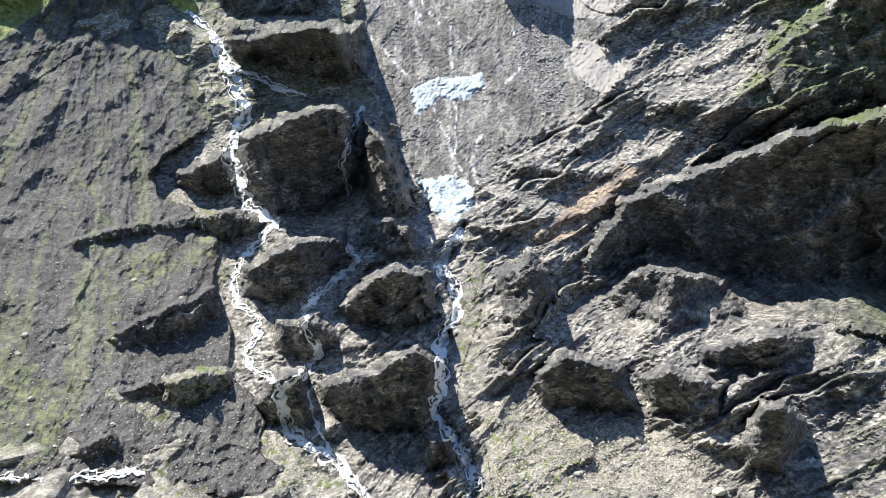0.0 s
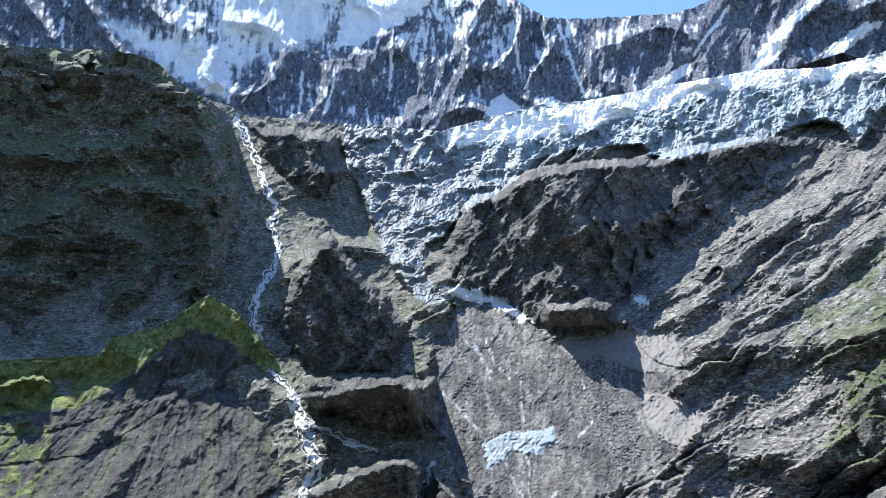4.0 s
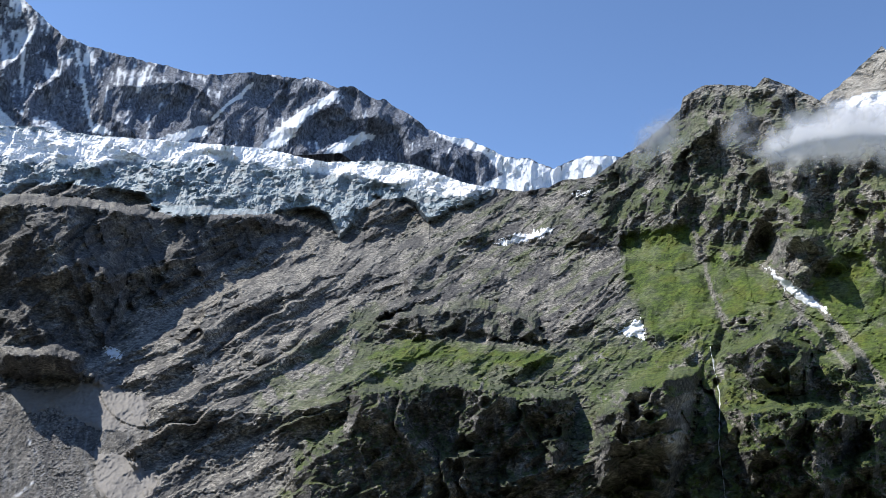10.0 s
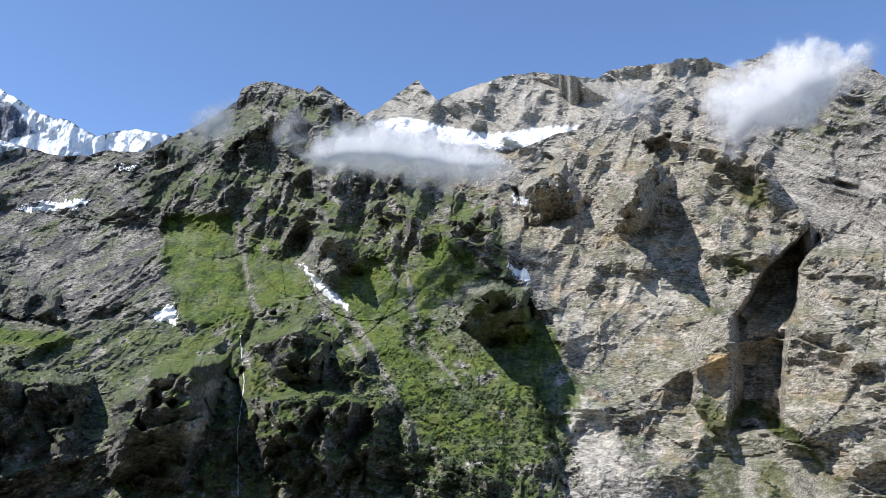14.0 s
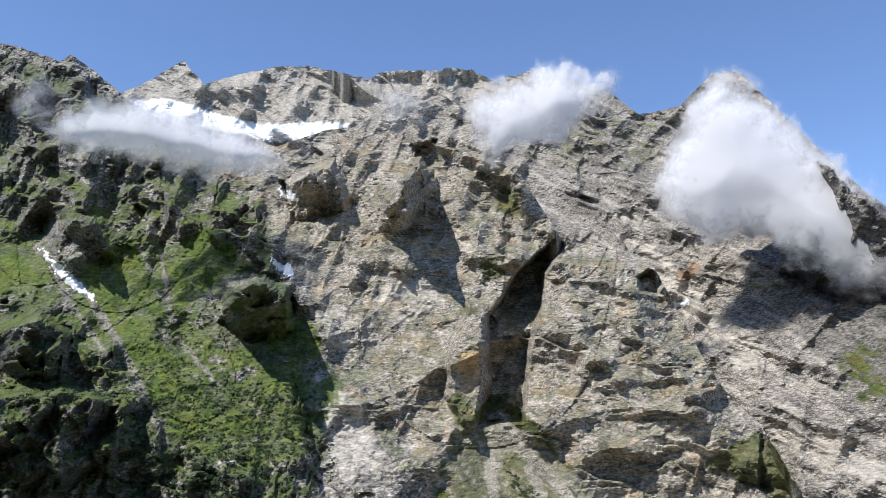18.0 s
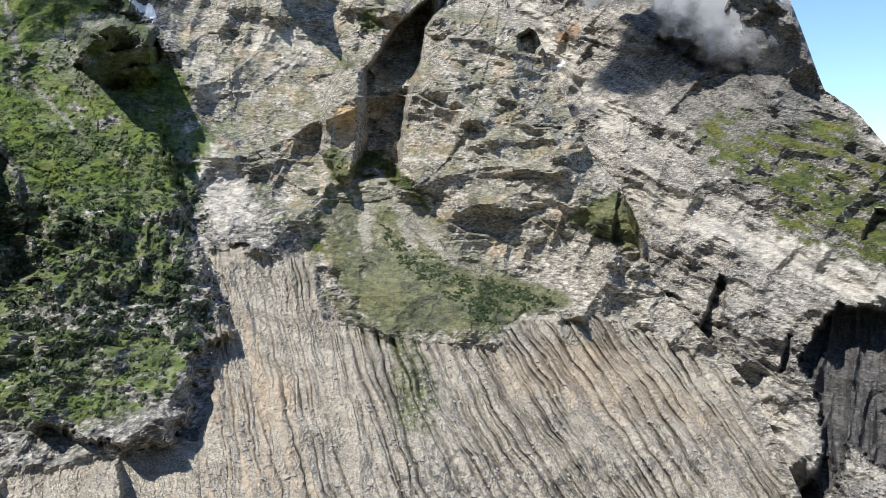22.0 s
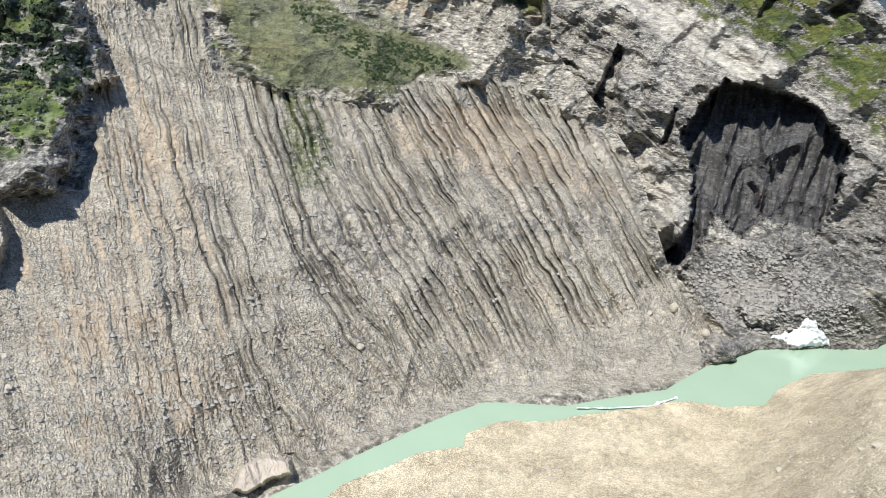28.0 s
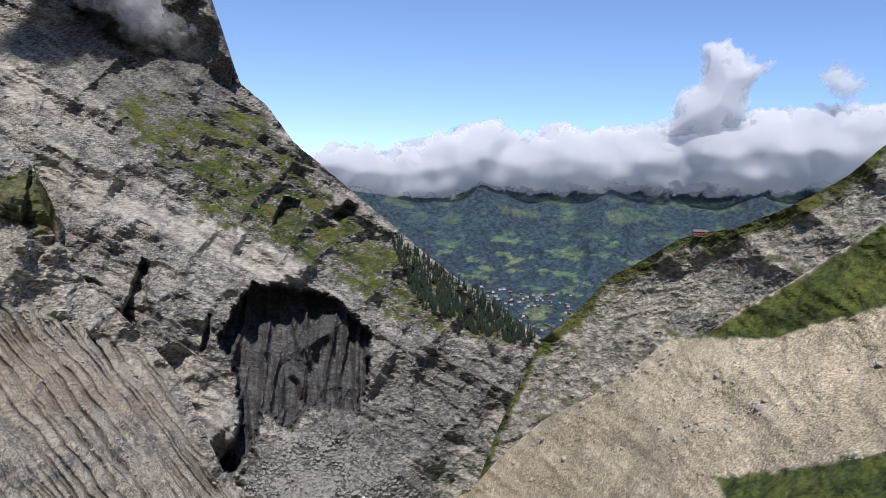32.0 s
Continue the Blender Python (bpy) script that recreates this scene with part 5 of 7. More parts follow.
    # upward faces tinted paler: sunlight on the rock tops put into the colour
    pale = np.maximum(pale, np.clip(0.25 * plain(az, el) * smooth(0.45, 0.85, up) * smooth(-0.4, 0.4, blotch) + 0.4 * slabs(az, el) * smooth(32, 22, az) * smooth(0.3, 0.75, up) * smooth(-0.3, 0.3, dip), 0, 0.6) * (1 - debris))
    # dark rock streaks, plus shade of the cliff steps and right-hand slabs as tint
    rock_and_shade = np.clip(slabs(az, el) * (0.65 * smooth(0.05, 0.35, dip + 0.3 * blotch) + 0.3 * smooth(20, 28, az) * smooth(-0.5, 0.2, blotch)) + 0.15 * plain(az, el) * smooth(0.0, 0.4, blotch) + pk * 0.45 * smooth(-0.5, 0.2, blotch) + 0.68 * steps(az, el) * smooth(-0.8, 0.2, blotch) * (1 - crag), 0, 0.72)
    cover = full(az, (0, grass), (1, np.maximum(snow_top * ice, debris * (0.55 * smooth(0.2, 0.8, streaks) * smooth(-0.1, 0.25, fbm(az / 0.3, el / 0.6, 4, 4)) + 0.10 * smooth(0.30, 0.6, swirl)))), (2, np.maximum(scr, ice * grime)))
    tint = full(az, (0, pale), (1, rusty), (2, np.maximum(np.maximum(0.7 * soot, rock_and_shade), knobs_and_shade)))
    return cover, tint, wl, [(crags, "limestone_crag", "tan and grey limestone crags with grassy ledges and a tall pillar", "cliff", CRAG),
             (crags * inside(az, el, [(86.7, 13.4), (90.2, 13.4), (92.6, 12.8), (94.2, 11.2), (95.3, 7.7), (97.1, 5.0), (98.5, 1.6), (100.5, -2.5), (93.9, -3.3), (88.2, -1.2), (84.9, 1.5), (85.2, 6.5), (86.2, 10.1)]), "buttress", "", "", CRAG),
             (crags * inside(az, el, [(79.5, 6.5), (81.0, 10.0), (82.4, 8.9), (82.4, 4.2), (81.6, 1.2), (80.4, 1.4), (79.2, 3.3)]), "pillar", "", "", CRAG),
             (crags * inside(az, el, [(82.4, 8.9), (83.0, 9.7), (84.6, 12.1), (87.7, 14.4), (88.4, 13.7), (86.7, 11.7), (86.4, 9.7), (85.4, 6.1), (84.9, 1.4), (81.8, 1.1), (82.5, 4.2)]), "chimney", "", "", CRAG),
             (crags * (fan > 0.3), "debris_apron", "", "", CRAG),
             (debris, "rubble_glacier", "glacier tongue covered in grey rubble with pale streaks", "glacier", RUBBLE),
             (debris * (cap > 0.2), "dirty_cap", "", "", RUBBLE), (debris * (heap > 0.2), "debris_mound", "", "", RUBBLE),
             (ice, "glacier", "cracked blue-white glacier icefall hanging over dark cliffs", "glacier", ICE),
             (ice * (snow_top > 0.5), "snow_cover", "", "", ICE), (ice * inside(az, el, [(-12.4, 17.1), (-6.5, 17.0), (-1.2, 15.8), (0.0, 13.8), (-2.4, 12.3), (-2.9, 9.1), (-3.9, 5.3), (-6.8, 5.3), (-10.5, 12.2)]), "ice_tongue", "", "", ICE)]


def basin_tile(window, step, mat, name, label, category):
    az, el, p = basin.grid(step * 1.1, step, 8 if window[3] > 50 else 0, -6.0, window)
    cover, tint, wl, cuts = basin_ground(az, el, p)
    return build_sheet(basin, az, el, p, cover, tint, mat, name, label, category, cuts, drop=wl > 0.65)


made = basin_tile((-25, 36.0, -34, 90), STEP * 0.92, GNEISS, "valley_side", "grey rock slabs and dark cliffs of the valley side", "mountainside")
made += basin_tile((35.9, 58.0, -9.5, 90), STEP * 0.92, GNEISS, "green_mountain", "steep green mountain with dark rock steps and meadows", "mountainside")
made += basin_tile((57.9, 132.0, -40, 90), STEP * 0.98, GNEISS, "cliff_foot", "dark rock spur with scrub beside the gravel wall", "mountainside")
made += basin_tile((-40, -24.9, -34, 90), 0.6, GNEISS, "hidden_valley_side", "grey rock behind the old moraine", "mountainside")
made += basin_tile((35.9, 58.0, -40, -9.4), 0.6, GNEISS, "valley_foot", "rough grey ground at the foot of the crags", "ground")
under(made, "limestone_crag", "buttress", "pillar", "chimney", "debris_apron")
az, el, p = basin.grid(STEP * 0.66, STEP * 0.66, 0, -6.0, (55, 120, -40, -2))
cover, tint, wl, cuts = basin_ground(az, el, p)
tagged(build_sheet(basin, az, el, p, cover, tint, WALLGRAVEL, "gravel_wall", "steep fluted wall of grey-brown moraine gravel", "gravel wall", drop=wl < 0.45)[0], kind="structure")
under(made, "rubble_glacier", "dirty_cap", "debris_mound")
under(made, "glacier", "snow_cover", "ice_tongue")

# peak
overhang = [(112.5, -8.0), (113.6, -6.2), (116.3, -6.3), (119.2, -6.9), (120.4, -7.7), (122.1, -9.2), (122.1, -12.7), (121.6, -15.1), (118.0, -14.7), (116.8, -16.4), (114.8, -15.0), (114.6, -16.9), (112.9, -19.1), (111.8, -18.5), (113.2, -15.4), (112.6, -11.6), (111.4, -10.0)]
fall = [(112.9, -19.1), (114.7, -17.1), (116.8, -16.4), (118.8, -14.8), (122.5, -15.4), (124.7, -17.9), (127.2, -20.0), (126.8, -22.2), (120.0, -23.2), (116.8, -24.6), (115.1, -22.4)]
gorge_side = [(120.8, -7.6), (124.1, -9.4), (128.9, -10.0), (133.4, -10.8), (131.5, -13.9), (129.4, -16.7), (126.8, -19.6), (123.4, -17.2), (121.6, -14.7)]
banded = lambda a, e: 1 - inside(a, e, overhang, 0.4) - 0.8 * inside(a, e, fall, 0.5)
peak.relief = [shore_fit(peak, 112, 117, 5), rough(0.18, 8.0, 3, 2), rough(0.16, 1.8, 5, 3, -24, 3.4, gain=0.5, where=banded), rough(0.24, 3.2, 4, 5, 62, 2.2, gain=0.5, where=banded), rough(0.22, 0.45, 3, 1, -15, 2.4, where=banded),
               ledges(0.8, 1.7, -27, 6.0, 1, banded, 0.15), ledges(0.5, 0.5, -24, 7.0, 2, banded, 0.1), rough(0.9, 1.3, 4, 5, 88, 5.0, gain=0.55, where=lambda a, e: inside(a, e, overhang, 0.4, 0.2), warp=0.1), rough(0.4, 0.4, 3, 2, where=lambda a, e: inside(a, e, fall, 0.5)),
               block(overhang, -0.06, 0.3, 0.3), block([(105.2, -9.0), (106.6, -4.6), (107.2, -4.9), (107.1, -8.2), (106.5, -9.6), (105.6, -9.4)], -0.05, 0.25, 0.08), block([(110.4, -11.0), (110.9, -8.3), (111.3, -8.5), (111.0, -10.8)], -0.03, 0.15, 0.05), block([(99.9, -6.8), (100.2, -3.9), (102.1, -2.7), (102.0, -6.4), (100.4, -7.0)], -0.05, 0.25, 0.08),
               block([(114.8, -2.4), (115.7, -0.2), (117.0, -0.4), (116.9, -1.9)], -0.03, 0.2, 0.08), block([(118.9, -1.6), (120.0, -0.2), (120.8, -0.5), (120.7, -1.7)], -0.03, 0.2, 0.08),
               spur([(116.8, -12.4), (117.5, -12.9), (117.5, -14.9)], 0.02, 0.25), spur([(109.9, -11.6), (112.3, -14.7), (112.7, -18.4)], 0.02, 0.5),
               ledges(0.6, 0.9, -14, 4.0, 5, lambda a, e: inside(a, e, gorge_side, 0.8), 0.0), rough(0.2, 0.9, 4, 3, -14, 2.0, where=lambda a, e: inside(a, e, gorge_side, 0.8)), cliff([(105.2, 18.6), (107.6, 15.4), (110.5, 12.6), (112.2, 9.3), (112.8, 6.6), (108.8, 8.4), (103.7, 11.6), (101.3, 15.2)], 0.03, 0.6),
               block(fall, 0.01, 0.8, 0.2), block([(117.1, -20.6), (118.0, -19.3), (119.2, -19.0), (120.5, -20.1), (120.4, -21.6), (118.4, -21.8)], 0.02, 0.5, 0.2)]
az, el, p = peak.grid(STEP * 1.05, STEP)
up = normals_up(p)
blotch = fbm(az / 1.4, el / 0.8, 5, 2, 0.6)
diag = fbm((az * 0.88 + el * -0.47) / 3.0, (az * 0.47 + el * 0.88) / 0.45, 5, 3, 0.6)
grass = inside(az, el, [(106.9, 4.3), (112.8, 6.3), (117.5, 3.0), (114.7, 4.5), (118.8, 0.5), (122.9, -2.4), (133.9, -10.2), (132.0, -10.3), (127.3, -9.6), (123.2, -8.7), (119.1, -5.8), (114.2, -3.6), (110.3, -2.3), (107.9, 1.4), (104.2, 3.4), (105.6, 6.1), (110.7, 6.9)], 0.8, 0.6) * smooth(-0.12, 0.18, 0.7 * diag + 0.5 * blotch + (up - 0.4) * 1.0)
grass = np.maximum(grass, inside(az, el, [(97.6, -1.8), (98.9, 0.8), (101.0, -0.5), (101.8, -1.9), (100.7, -3.6), (99.7, -3.3)], 0.2, 0.3) * 0.9)
grass = np.maximum(grass, 0.6 * inside(az, el, [(89.5, 22.6), (96.1, 22.3), (94.7, 17.8), (88.6, 18.4), (84.0, 19.9)], 0.8, 0.4) * smooth(0.1, 0.35, diag + 0.3 * blotch))
pale = union(az, el, [[(90.4, 14.0), (93.6, 14.2), (96.0, 11.4), (98.0, 8.7), (99.9, 6.0), (97.9, 6.0), (95.6, 8.7), (92.8, 12.7)], [(101.0, 2.8), (105.0, -0.6), (112.0, -2.3), (117.2, -4.6), (117.2, -7.0), (113.5, -4.8), (108.5, -3.1), (102.4, -1.4), (99.8, 0.5)], [(96.9, 7.7), (100.9, 7.1), (101.3, 5.0), (99.6, 4.1), (97.9, 5.8)], [(100.3, 1.5), (103.5, 0.8), (108.0, -1.6), (112.7, -2.9), (116.7, -5.1), (117.5, -6.2), (113.5, -5.8), (108.1, -3.5), (103.5, -0.7)], [(108.7, -11.1), (110.2, -11.4), (110.9, -13.1), (113.3, -14.6), (113.2, -16.6), (112.1, -18.3), (111.1, -17.7), (111.0, -15.1), (109.1, -13.2)], [(115.4, -19.5), (119.0, -18.1), (120.5, -20.1), (118.8, -21.6), (116.7, -21.0)]], 0.35, 0.5, 1.0) * (0.75 + 0.25 * smooth(-0.2, 0.3, diag))
pale = np.maximum(pale, 0.55 * smooth(0.25, 0.5, diag) * (1 - grass))
pale = np.maximum(pale, smooth(88, 80, az) * smooth(20, 22, el) * (0.35 + 0.35 * smooth(-0.3, 0.3, fbm(az / 0.7, el / 1.6, 4, 6))))
rusty = union(az, el, [[(117.1, -12.9), (117.6, -12.5), (117.8, -14.5), (117.4, -14.7)], [(95.3, -3.6), (98.7, -3.9), (99.0, -6.5), (96.3, -5.4)], [(95.4, 11.2), (97.3, 12.3), (96.9, 10.8), (95.7, 10.6)]], 0.15, 0.2, 0.5) * 0.7
# the overhang's shade is put into its tint; the rockfall is dark grey
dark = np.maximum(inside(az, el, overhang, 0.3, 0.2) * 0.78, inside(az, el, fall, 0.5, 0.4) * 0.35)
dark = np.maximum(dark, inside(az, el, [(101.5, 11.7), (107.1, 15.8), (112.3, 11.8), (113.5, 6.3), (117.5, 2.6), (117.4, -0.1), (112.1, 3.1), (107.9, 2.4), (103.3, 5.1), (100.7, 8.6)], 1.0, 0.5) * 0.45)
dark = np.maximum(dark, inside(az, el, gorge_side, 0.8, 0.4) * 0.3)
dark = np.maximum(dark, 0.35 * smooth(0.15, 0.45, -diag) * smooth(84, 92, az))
high = [(56.9, 22.3), (59.4, 22.8), (62.7, 22.2), (66.0, 21.7), (69.7, 22.1), (72.4, 22.1), (72.1, 21.5), (68.8, 20.8), (66.8, 20.6), (64.4, 20.9), (61.5, 20.9), (58.6, 21.1)]
ice = inside(az, el, high, 0, 0.08, 0.5)
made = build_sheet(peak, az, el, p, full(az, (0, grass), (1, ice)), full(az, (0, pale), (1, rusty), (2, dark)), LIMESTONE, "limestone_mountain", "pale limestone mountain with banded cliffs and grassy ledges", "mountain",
            [(inside(az, el, overhang), "shaded_cliff", "", "", LIMESTONE), (inside(az, el, fall), "rockfall_fan", "", "", LIMESTONE),
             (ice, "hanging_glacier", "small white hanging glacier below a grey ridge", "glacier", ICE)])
under(made, "limestone_mountain", "shaded_cliff", "rockfall_fan")

# knoll
knoll.relief = [rough(0.12, 6.0, 3, 2), rough(0.10, 1.8, 5, 3, 25, 2.6, gain=0.5), rough(0.22, 0.4, 3, 1), ledges(0.30, 1.4, 24, 4.0, 1), ledges(0.28, 0.5, 22, 5.0, 2)]
az, el, p = knoll.grid(STEP, STEP)
up = normals_up(p)
top = knoll.crest(az)
grass = np.clip(smooth(1.6, 0.6, top - el + 0.8 * fbm(az / 1.2, el / 1.2, 4, 1)) + 0.8 * smooth(0.3, 0.6, fbm(az / 1.5, el / 0.7, 4, 2) + (up - 0.6)), 0, 1)
build_sheet(knoll, az, el, p, full(az, (0, grass)), full(az, (0, union(az, el, [[(139.9, -6.5), (143.8, -3.9), (146.6, -5.8), (143.5, -8.3), (141.4, -7.9)], [(137.0, -11.0), (138.8, -10.4), (140.3, -11.3), (136.7, -12.1)], [(134.0, -15.1), (135.4, -14.2), (135.2, -15.7)]], 0.3, 0.3, 0.8) * 0.5 + 0.1 + 0.3 * smooth(0.05, 0.4, fbm((az + 0.4 * el) / 2.5, (el - 0.4 * az) / 0.5, 4, 5)))), CRAG, "rocky_knoll", "rocky knoll with a grassy top above the gorge", "hill")

# bank
bank.relief = [rough(0.22, 5.0, 3, 2, ridge=False), rough(0.08, 2.4, 5, 4, 140, 2.2, gain=0.55), rough(0.16, 1.2, 5, 3, 150, 2.5, ridge=False, gain=0.6), rough(0.2, 0.4, 2, 1, ridge=False)]
NEAR_SHORE = [(75.7, -37.0), (82.9, -36.8), (87.3, -36.5), (93.2, -34.6), (97.6, -32.7), (101.5, -31.1), (109.2, -29.4), (114.8, -27.5), (120.6, -26.4), (121.2, -25.2), (123.0, -23.7), (127.4, -22.0)]


def bank_distance(az, el):
    base = Sheet.distance(bank, az, el)
    z = 1.5 + 1.6 * np.clip(curve(NEAR_SHORE, az) - el - 0.4, 0, 30) ** 1.5
    level = (EYE - z) / np.tan(np.radians(np.clip(-el, 8, 80)))
    w = smooth(129, 117, az) * smooth(-12, -18, el)
    return np.exp(np.log(base) * (1 - w) + np.log(level * (1 + 0.004 * fbm(az / 1.2, el / 1.2, 4, 3))) * w)


bank.distance = bank_distance
az, el, p = bank.grid(STEP * 1.6, STEP * 1.5, back=3, floor=None)
wet = np.maximum(inside(az, el, [(75.7, -37.0), (82.9, -36.8), (87.2, -35.4), (90.8, -33.9), (93.5, -32.9), (97.0, -31.1), (100.5, -29.9), (101.8, -29.8), (102.3, -30.1), (105.3, -29.7), (108.7, -28.9), (113.9, -27.1), (115.9, -25.1), (117.8, -26.2), (114.8, -27.5), (112.1, -28.6), (109.2, -29.4), (105.9, -30.5), (103.7, -30.8), (101.5, -31.0), (99.3, -31.7), (99.0, -33.0), (95.4, -33.7), (93.2, -34.5), (89.1, -36.1), (87.3, -37.5)], 0.15, 0.04, 0.4),
                 inside(az, el, [(113.6, -27.5), (115.4, -25.7), (116.6, -24.4), (118.5, -23.1), (120.5, -22.4), (123.4, -21.8), (127.2, -20.8), (127.5, -21.9), (121.9, -23.7), (120.9, -25.2), (120.6, -26.4), (118.1, -27.2)], 0.15, 0.04, 0.4))
END = [(127.4, -22.0)][0][0]
wet = np.maximum(wet, smooth(0.0, 0.15, el - curve(NEAR_SHORE, az) + 0.05) * smooth(END + 0.5, END - 0.5, az))
p[..., 2] = np.maximum(p[..., 2], 0.8) * (1 - wet) - 3.0 * wet
grass = np.maximum(inside(az, el, [(142.5, -8.7), (145.2, -7.9), (146.4, -6.8), (150.0, -4.2), (155.1, 0.0), (163.8, 7.0), (165.6, -1.3), (155.5, -5.3), (151.8, -6.8), (149.2, -8.0), (146.1, -8.3)], 0.2, 0.2),
                   inside(az, el, [(145.6, -17.1), (150.8, -15.9), (156.1, -13.7), (162.4, -9.6), (165.6, -16.6), (147.2, -18.9)], 0.3, 0.3))
build_sheet(bank, az, el, p, full(az, (0, grass), (2, 1 - grass)), full(az), GRAVEL, "gravel_bank", "pale sandy moraine slope and gravel flats beside the lake", "ground")

# shoulder and moraine
shoulder.relief = [rough(0.35, 6.0, 3, 2), rough(0.3, 1.8, 6, 3), rough(0.4, 0.4, 3, 1), ledges(1.4, 1.2, 5, 4.0, 1), sink([(-68.6, 34.0), (-24.4, 56.4), (-19.6, 17.9), (-18.7, 15.8), (-18.3, 13.5), (-18.9, 10.4), (-19.2, 7.4), (-18.7, 4.4), (-17.9, -8.7), (-58.6, -4.9)])]
az, el, p = shoulder.grid(STEP * 1.5, STEP * 1.3)
up = normals_up(p)
grass = smooth(-0.3, 0.2, fbm(az / 1.5, el, 5, 2) + (up - 0.3))
# an even dark tint deepens the shade that this face lies in
build_sheet(shoulder, az, el, p, full(az, (0, 0.55 * grass)), full(az, (2, np.full(az.shape, 0.15))), GNEISS, "dark_shoulder", "dark shaded rock shoulder with sparse grass", "mountainside")
APEX = [(-20.2, 5.8)][0]


def fan_lines(az, el, count, seed, octaves=4, gain=0.55):
    """Runnels that spread downhill from the moraine's top."""
    x, y = az - APEX[0], APEX[1] + 0.5 - el
    r = np.hypot(x, y)
    return fbm(np.arctan2(x, y) * count + 0.15 * fbm(az / 1.5, el / 1.5, 3, 2), r * 0.05, octaves, seed, gain)


flank = kept(lambda az, el: inside(az, el, [(-22.2, 3.2), (-25.0, 0.9), (-28.4, -1.4), (-32.5, -1.9), (-40.8, -1.9), (-40.4, -23.3), (-25.8, -26.4), (-17.6, -9.4), (-14.8, -7.3), (-14.0, -3.6), (-14.6, -1.7), (-15.6, 0.1), (-17.4, 1.7), (-18.9, 2.0)], 0.6, 0.3), "flank")
benches = [[(-26.0, -13.5), (-23.2, -12.9), (-15.9, -12.1), (-15.6, -13.3), (-20.8, -13.7), (-25.4, -14.1)], [(-19.7, -9.3), (-18.2, -9.0), (-14.8, -7.7), (-14.6, -9.5), (-16.6, -11.1), (-18.7, -10.4)], [(-24.0, -19.9), (-21.4, -18.8), (-15.9, -17.1), (-15.9, -19.4), (-18.5, -20.6), (-22.7, -20.9)], [(-23.7, -23.2), (-18.7, -22.9), (-16.0, -22.8), (-15.3, -24.0), (-18.9, -25.1), (-23.1, -24.3)], [(-27.4, -26.5), (-24.0, -25.7), (-23.2, -27.3), (-26.0, -27.3)], [(-34.0, 0.2), (-30.6, 0.6), (-29.4, -0.2), (-30.6, -1.4), (-34.0, -1.5)]]
moraine.relief = [rough(0.10, 5.0, 3, 2), rough(0.16, 2.6, 4, 4, 58, 2.2, gain=0.5), rough(0.10, 0.9, 4, 2, 56, 1.5), lambda a, e: (-0.0022 * flank(a, e) * fan_lines(a, e, 22, 3)).astype(np.float32), rough(0.30, 0.4, 3, 1, ridge=False), rough(0.25, 1.1, 4, 5, 20, 2.0, where=lambda a, e: smooth(-24, -28, e)),
                  spur([(-38.2, -1.7), (-32.5, -1.7), (-28.4, -1.4), (-25.0, 0.9), (-22.2, 3.2), (-21.0, 2.4)], 0.010, 0.8), spur([(-35.5, -0.3), (-30.6, -0.3), (-26.0, 0.9)], -0.02, 0.7),
                  sink([(-54.4, 32.9), (-16.1, 44.5), (-15.2, 0.5), (-15.3, -1.4), (-14.7, -3.8), (-14.6, -5.7), (-15.2, -7.5), (-17.8, -8.6), (-18.9, -9.6), (-19.0, -9.7), (-18.8, -10.6), (-15.3, -12.0), (-14.9, -14.1), (-15.7, -17.9), (-14.7, -19.5), (-14.6, -21.0), (-15.0, -22.9), (-13.3, -24.6), (-12.6, -26.5), (-13.1, -28.3), (-9.8, -30.1), (-6.5, -34.6), (-53.1, -22.6)], 0.9)] + [cliff(b, 0.03, 0.3) for b in benches]
az, el, p = moraine.grid(STEP, STEP)
up = normals_up(p)
run = fan_lines(az, el, 42, 4)
grass = inside(az, el, [(-53.4, 2.9), (-32.5, 2.3), (-27.4, 2.4), (-26.7, 3.3), (-23.6, 4.1), (-21.3, 6.2), (-18.9, 5.1), (-15.6, 0.9), (-15.2, -1.6), (-16.3, -0.7), (-17.8, 1.3), (-19.7, 2.8), (-21.9, 3.5), (-22.9, 2.8), (-25.0, 0.8), (-28.4, -1.5), (-32.5, -1.9), (-53.3, -1.8)], 0.15, 0.2, 0.8)
grass = np.maximum(grass, flank(az, el) * smooth(0.22, 0.42, fan_lines(az, el, 14, 6) + 0.35 * fbm(az / 0.7, el / 0.7, 4, 3)) * 0.25)
grass = np.maximum(grass, inside(az, el, [(-40.8, -1.6), (-30.6, -1.9), (-29.3, -3.4), (-30.5, -7.5), (-33.0, -10.6), (-40.6, -12.1)], 0.8, 0.5) * smooth(-0.2, 0.2, fbm(az / 0.8, el / 0.8, 5, 1)))
grass = np.maximum(grass, 0.42 * union(az, el, [[(-33.4, -20.0), (-28.3, -20.7), (-26.3, -23.9), (-28.2, -27.4), (-34.3, -25.9)], [(-22.3, -14.2), (-19.5, -14.5), (-18.1, -15.8), (-20.8, -17.4), (-22.6, -16.4)], [(-18.7, -14.6), (-16.0, -13.3), (-15.4, -15.2), (-17.8, -16.2)], [(-25.4, -7.8), (-23.8, -9.0), (-22.4, -12.0), (-24.0, -10.8)], [(-34.5, -26.8), (-26.2, -28.6), (-26.1, -30.2), (-34.7, -28.1)]], 0.3, 0.5, 0.8) * smooth(-0.3, 0.15, fbm(az / 0.5, el / 0.5, 4, 8)))
grass = np.clip(grass, 0, 1)
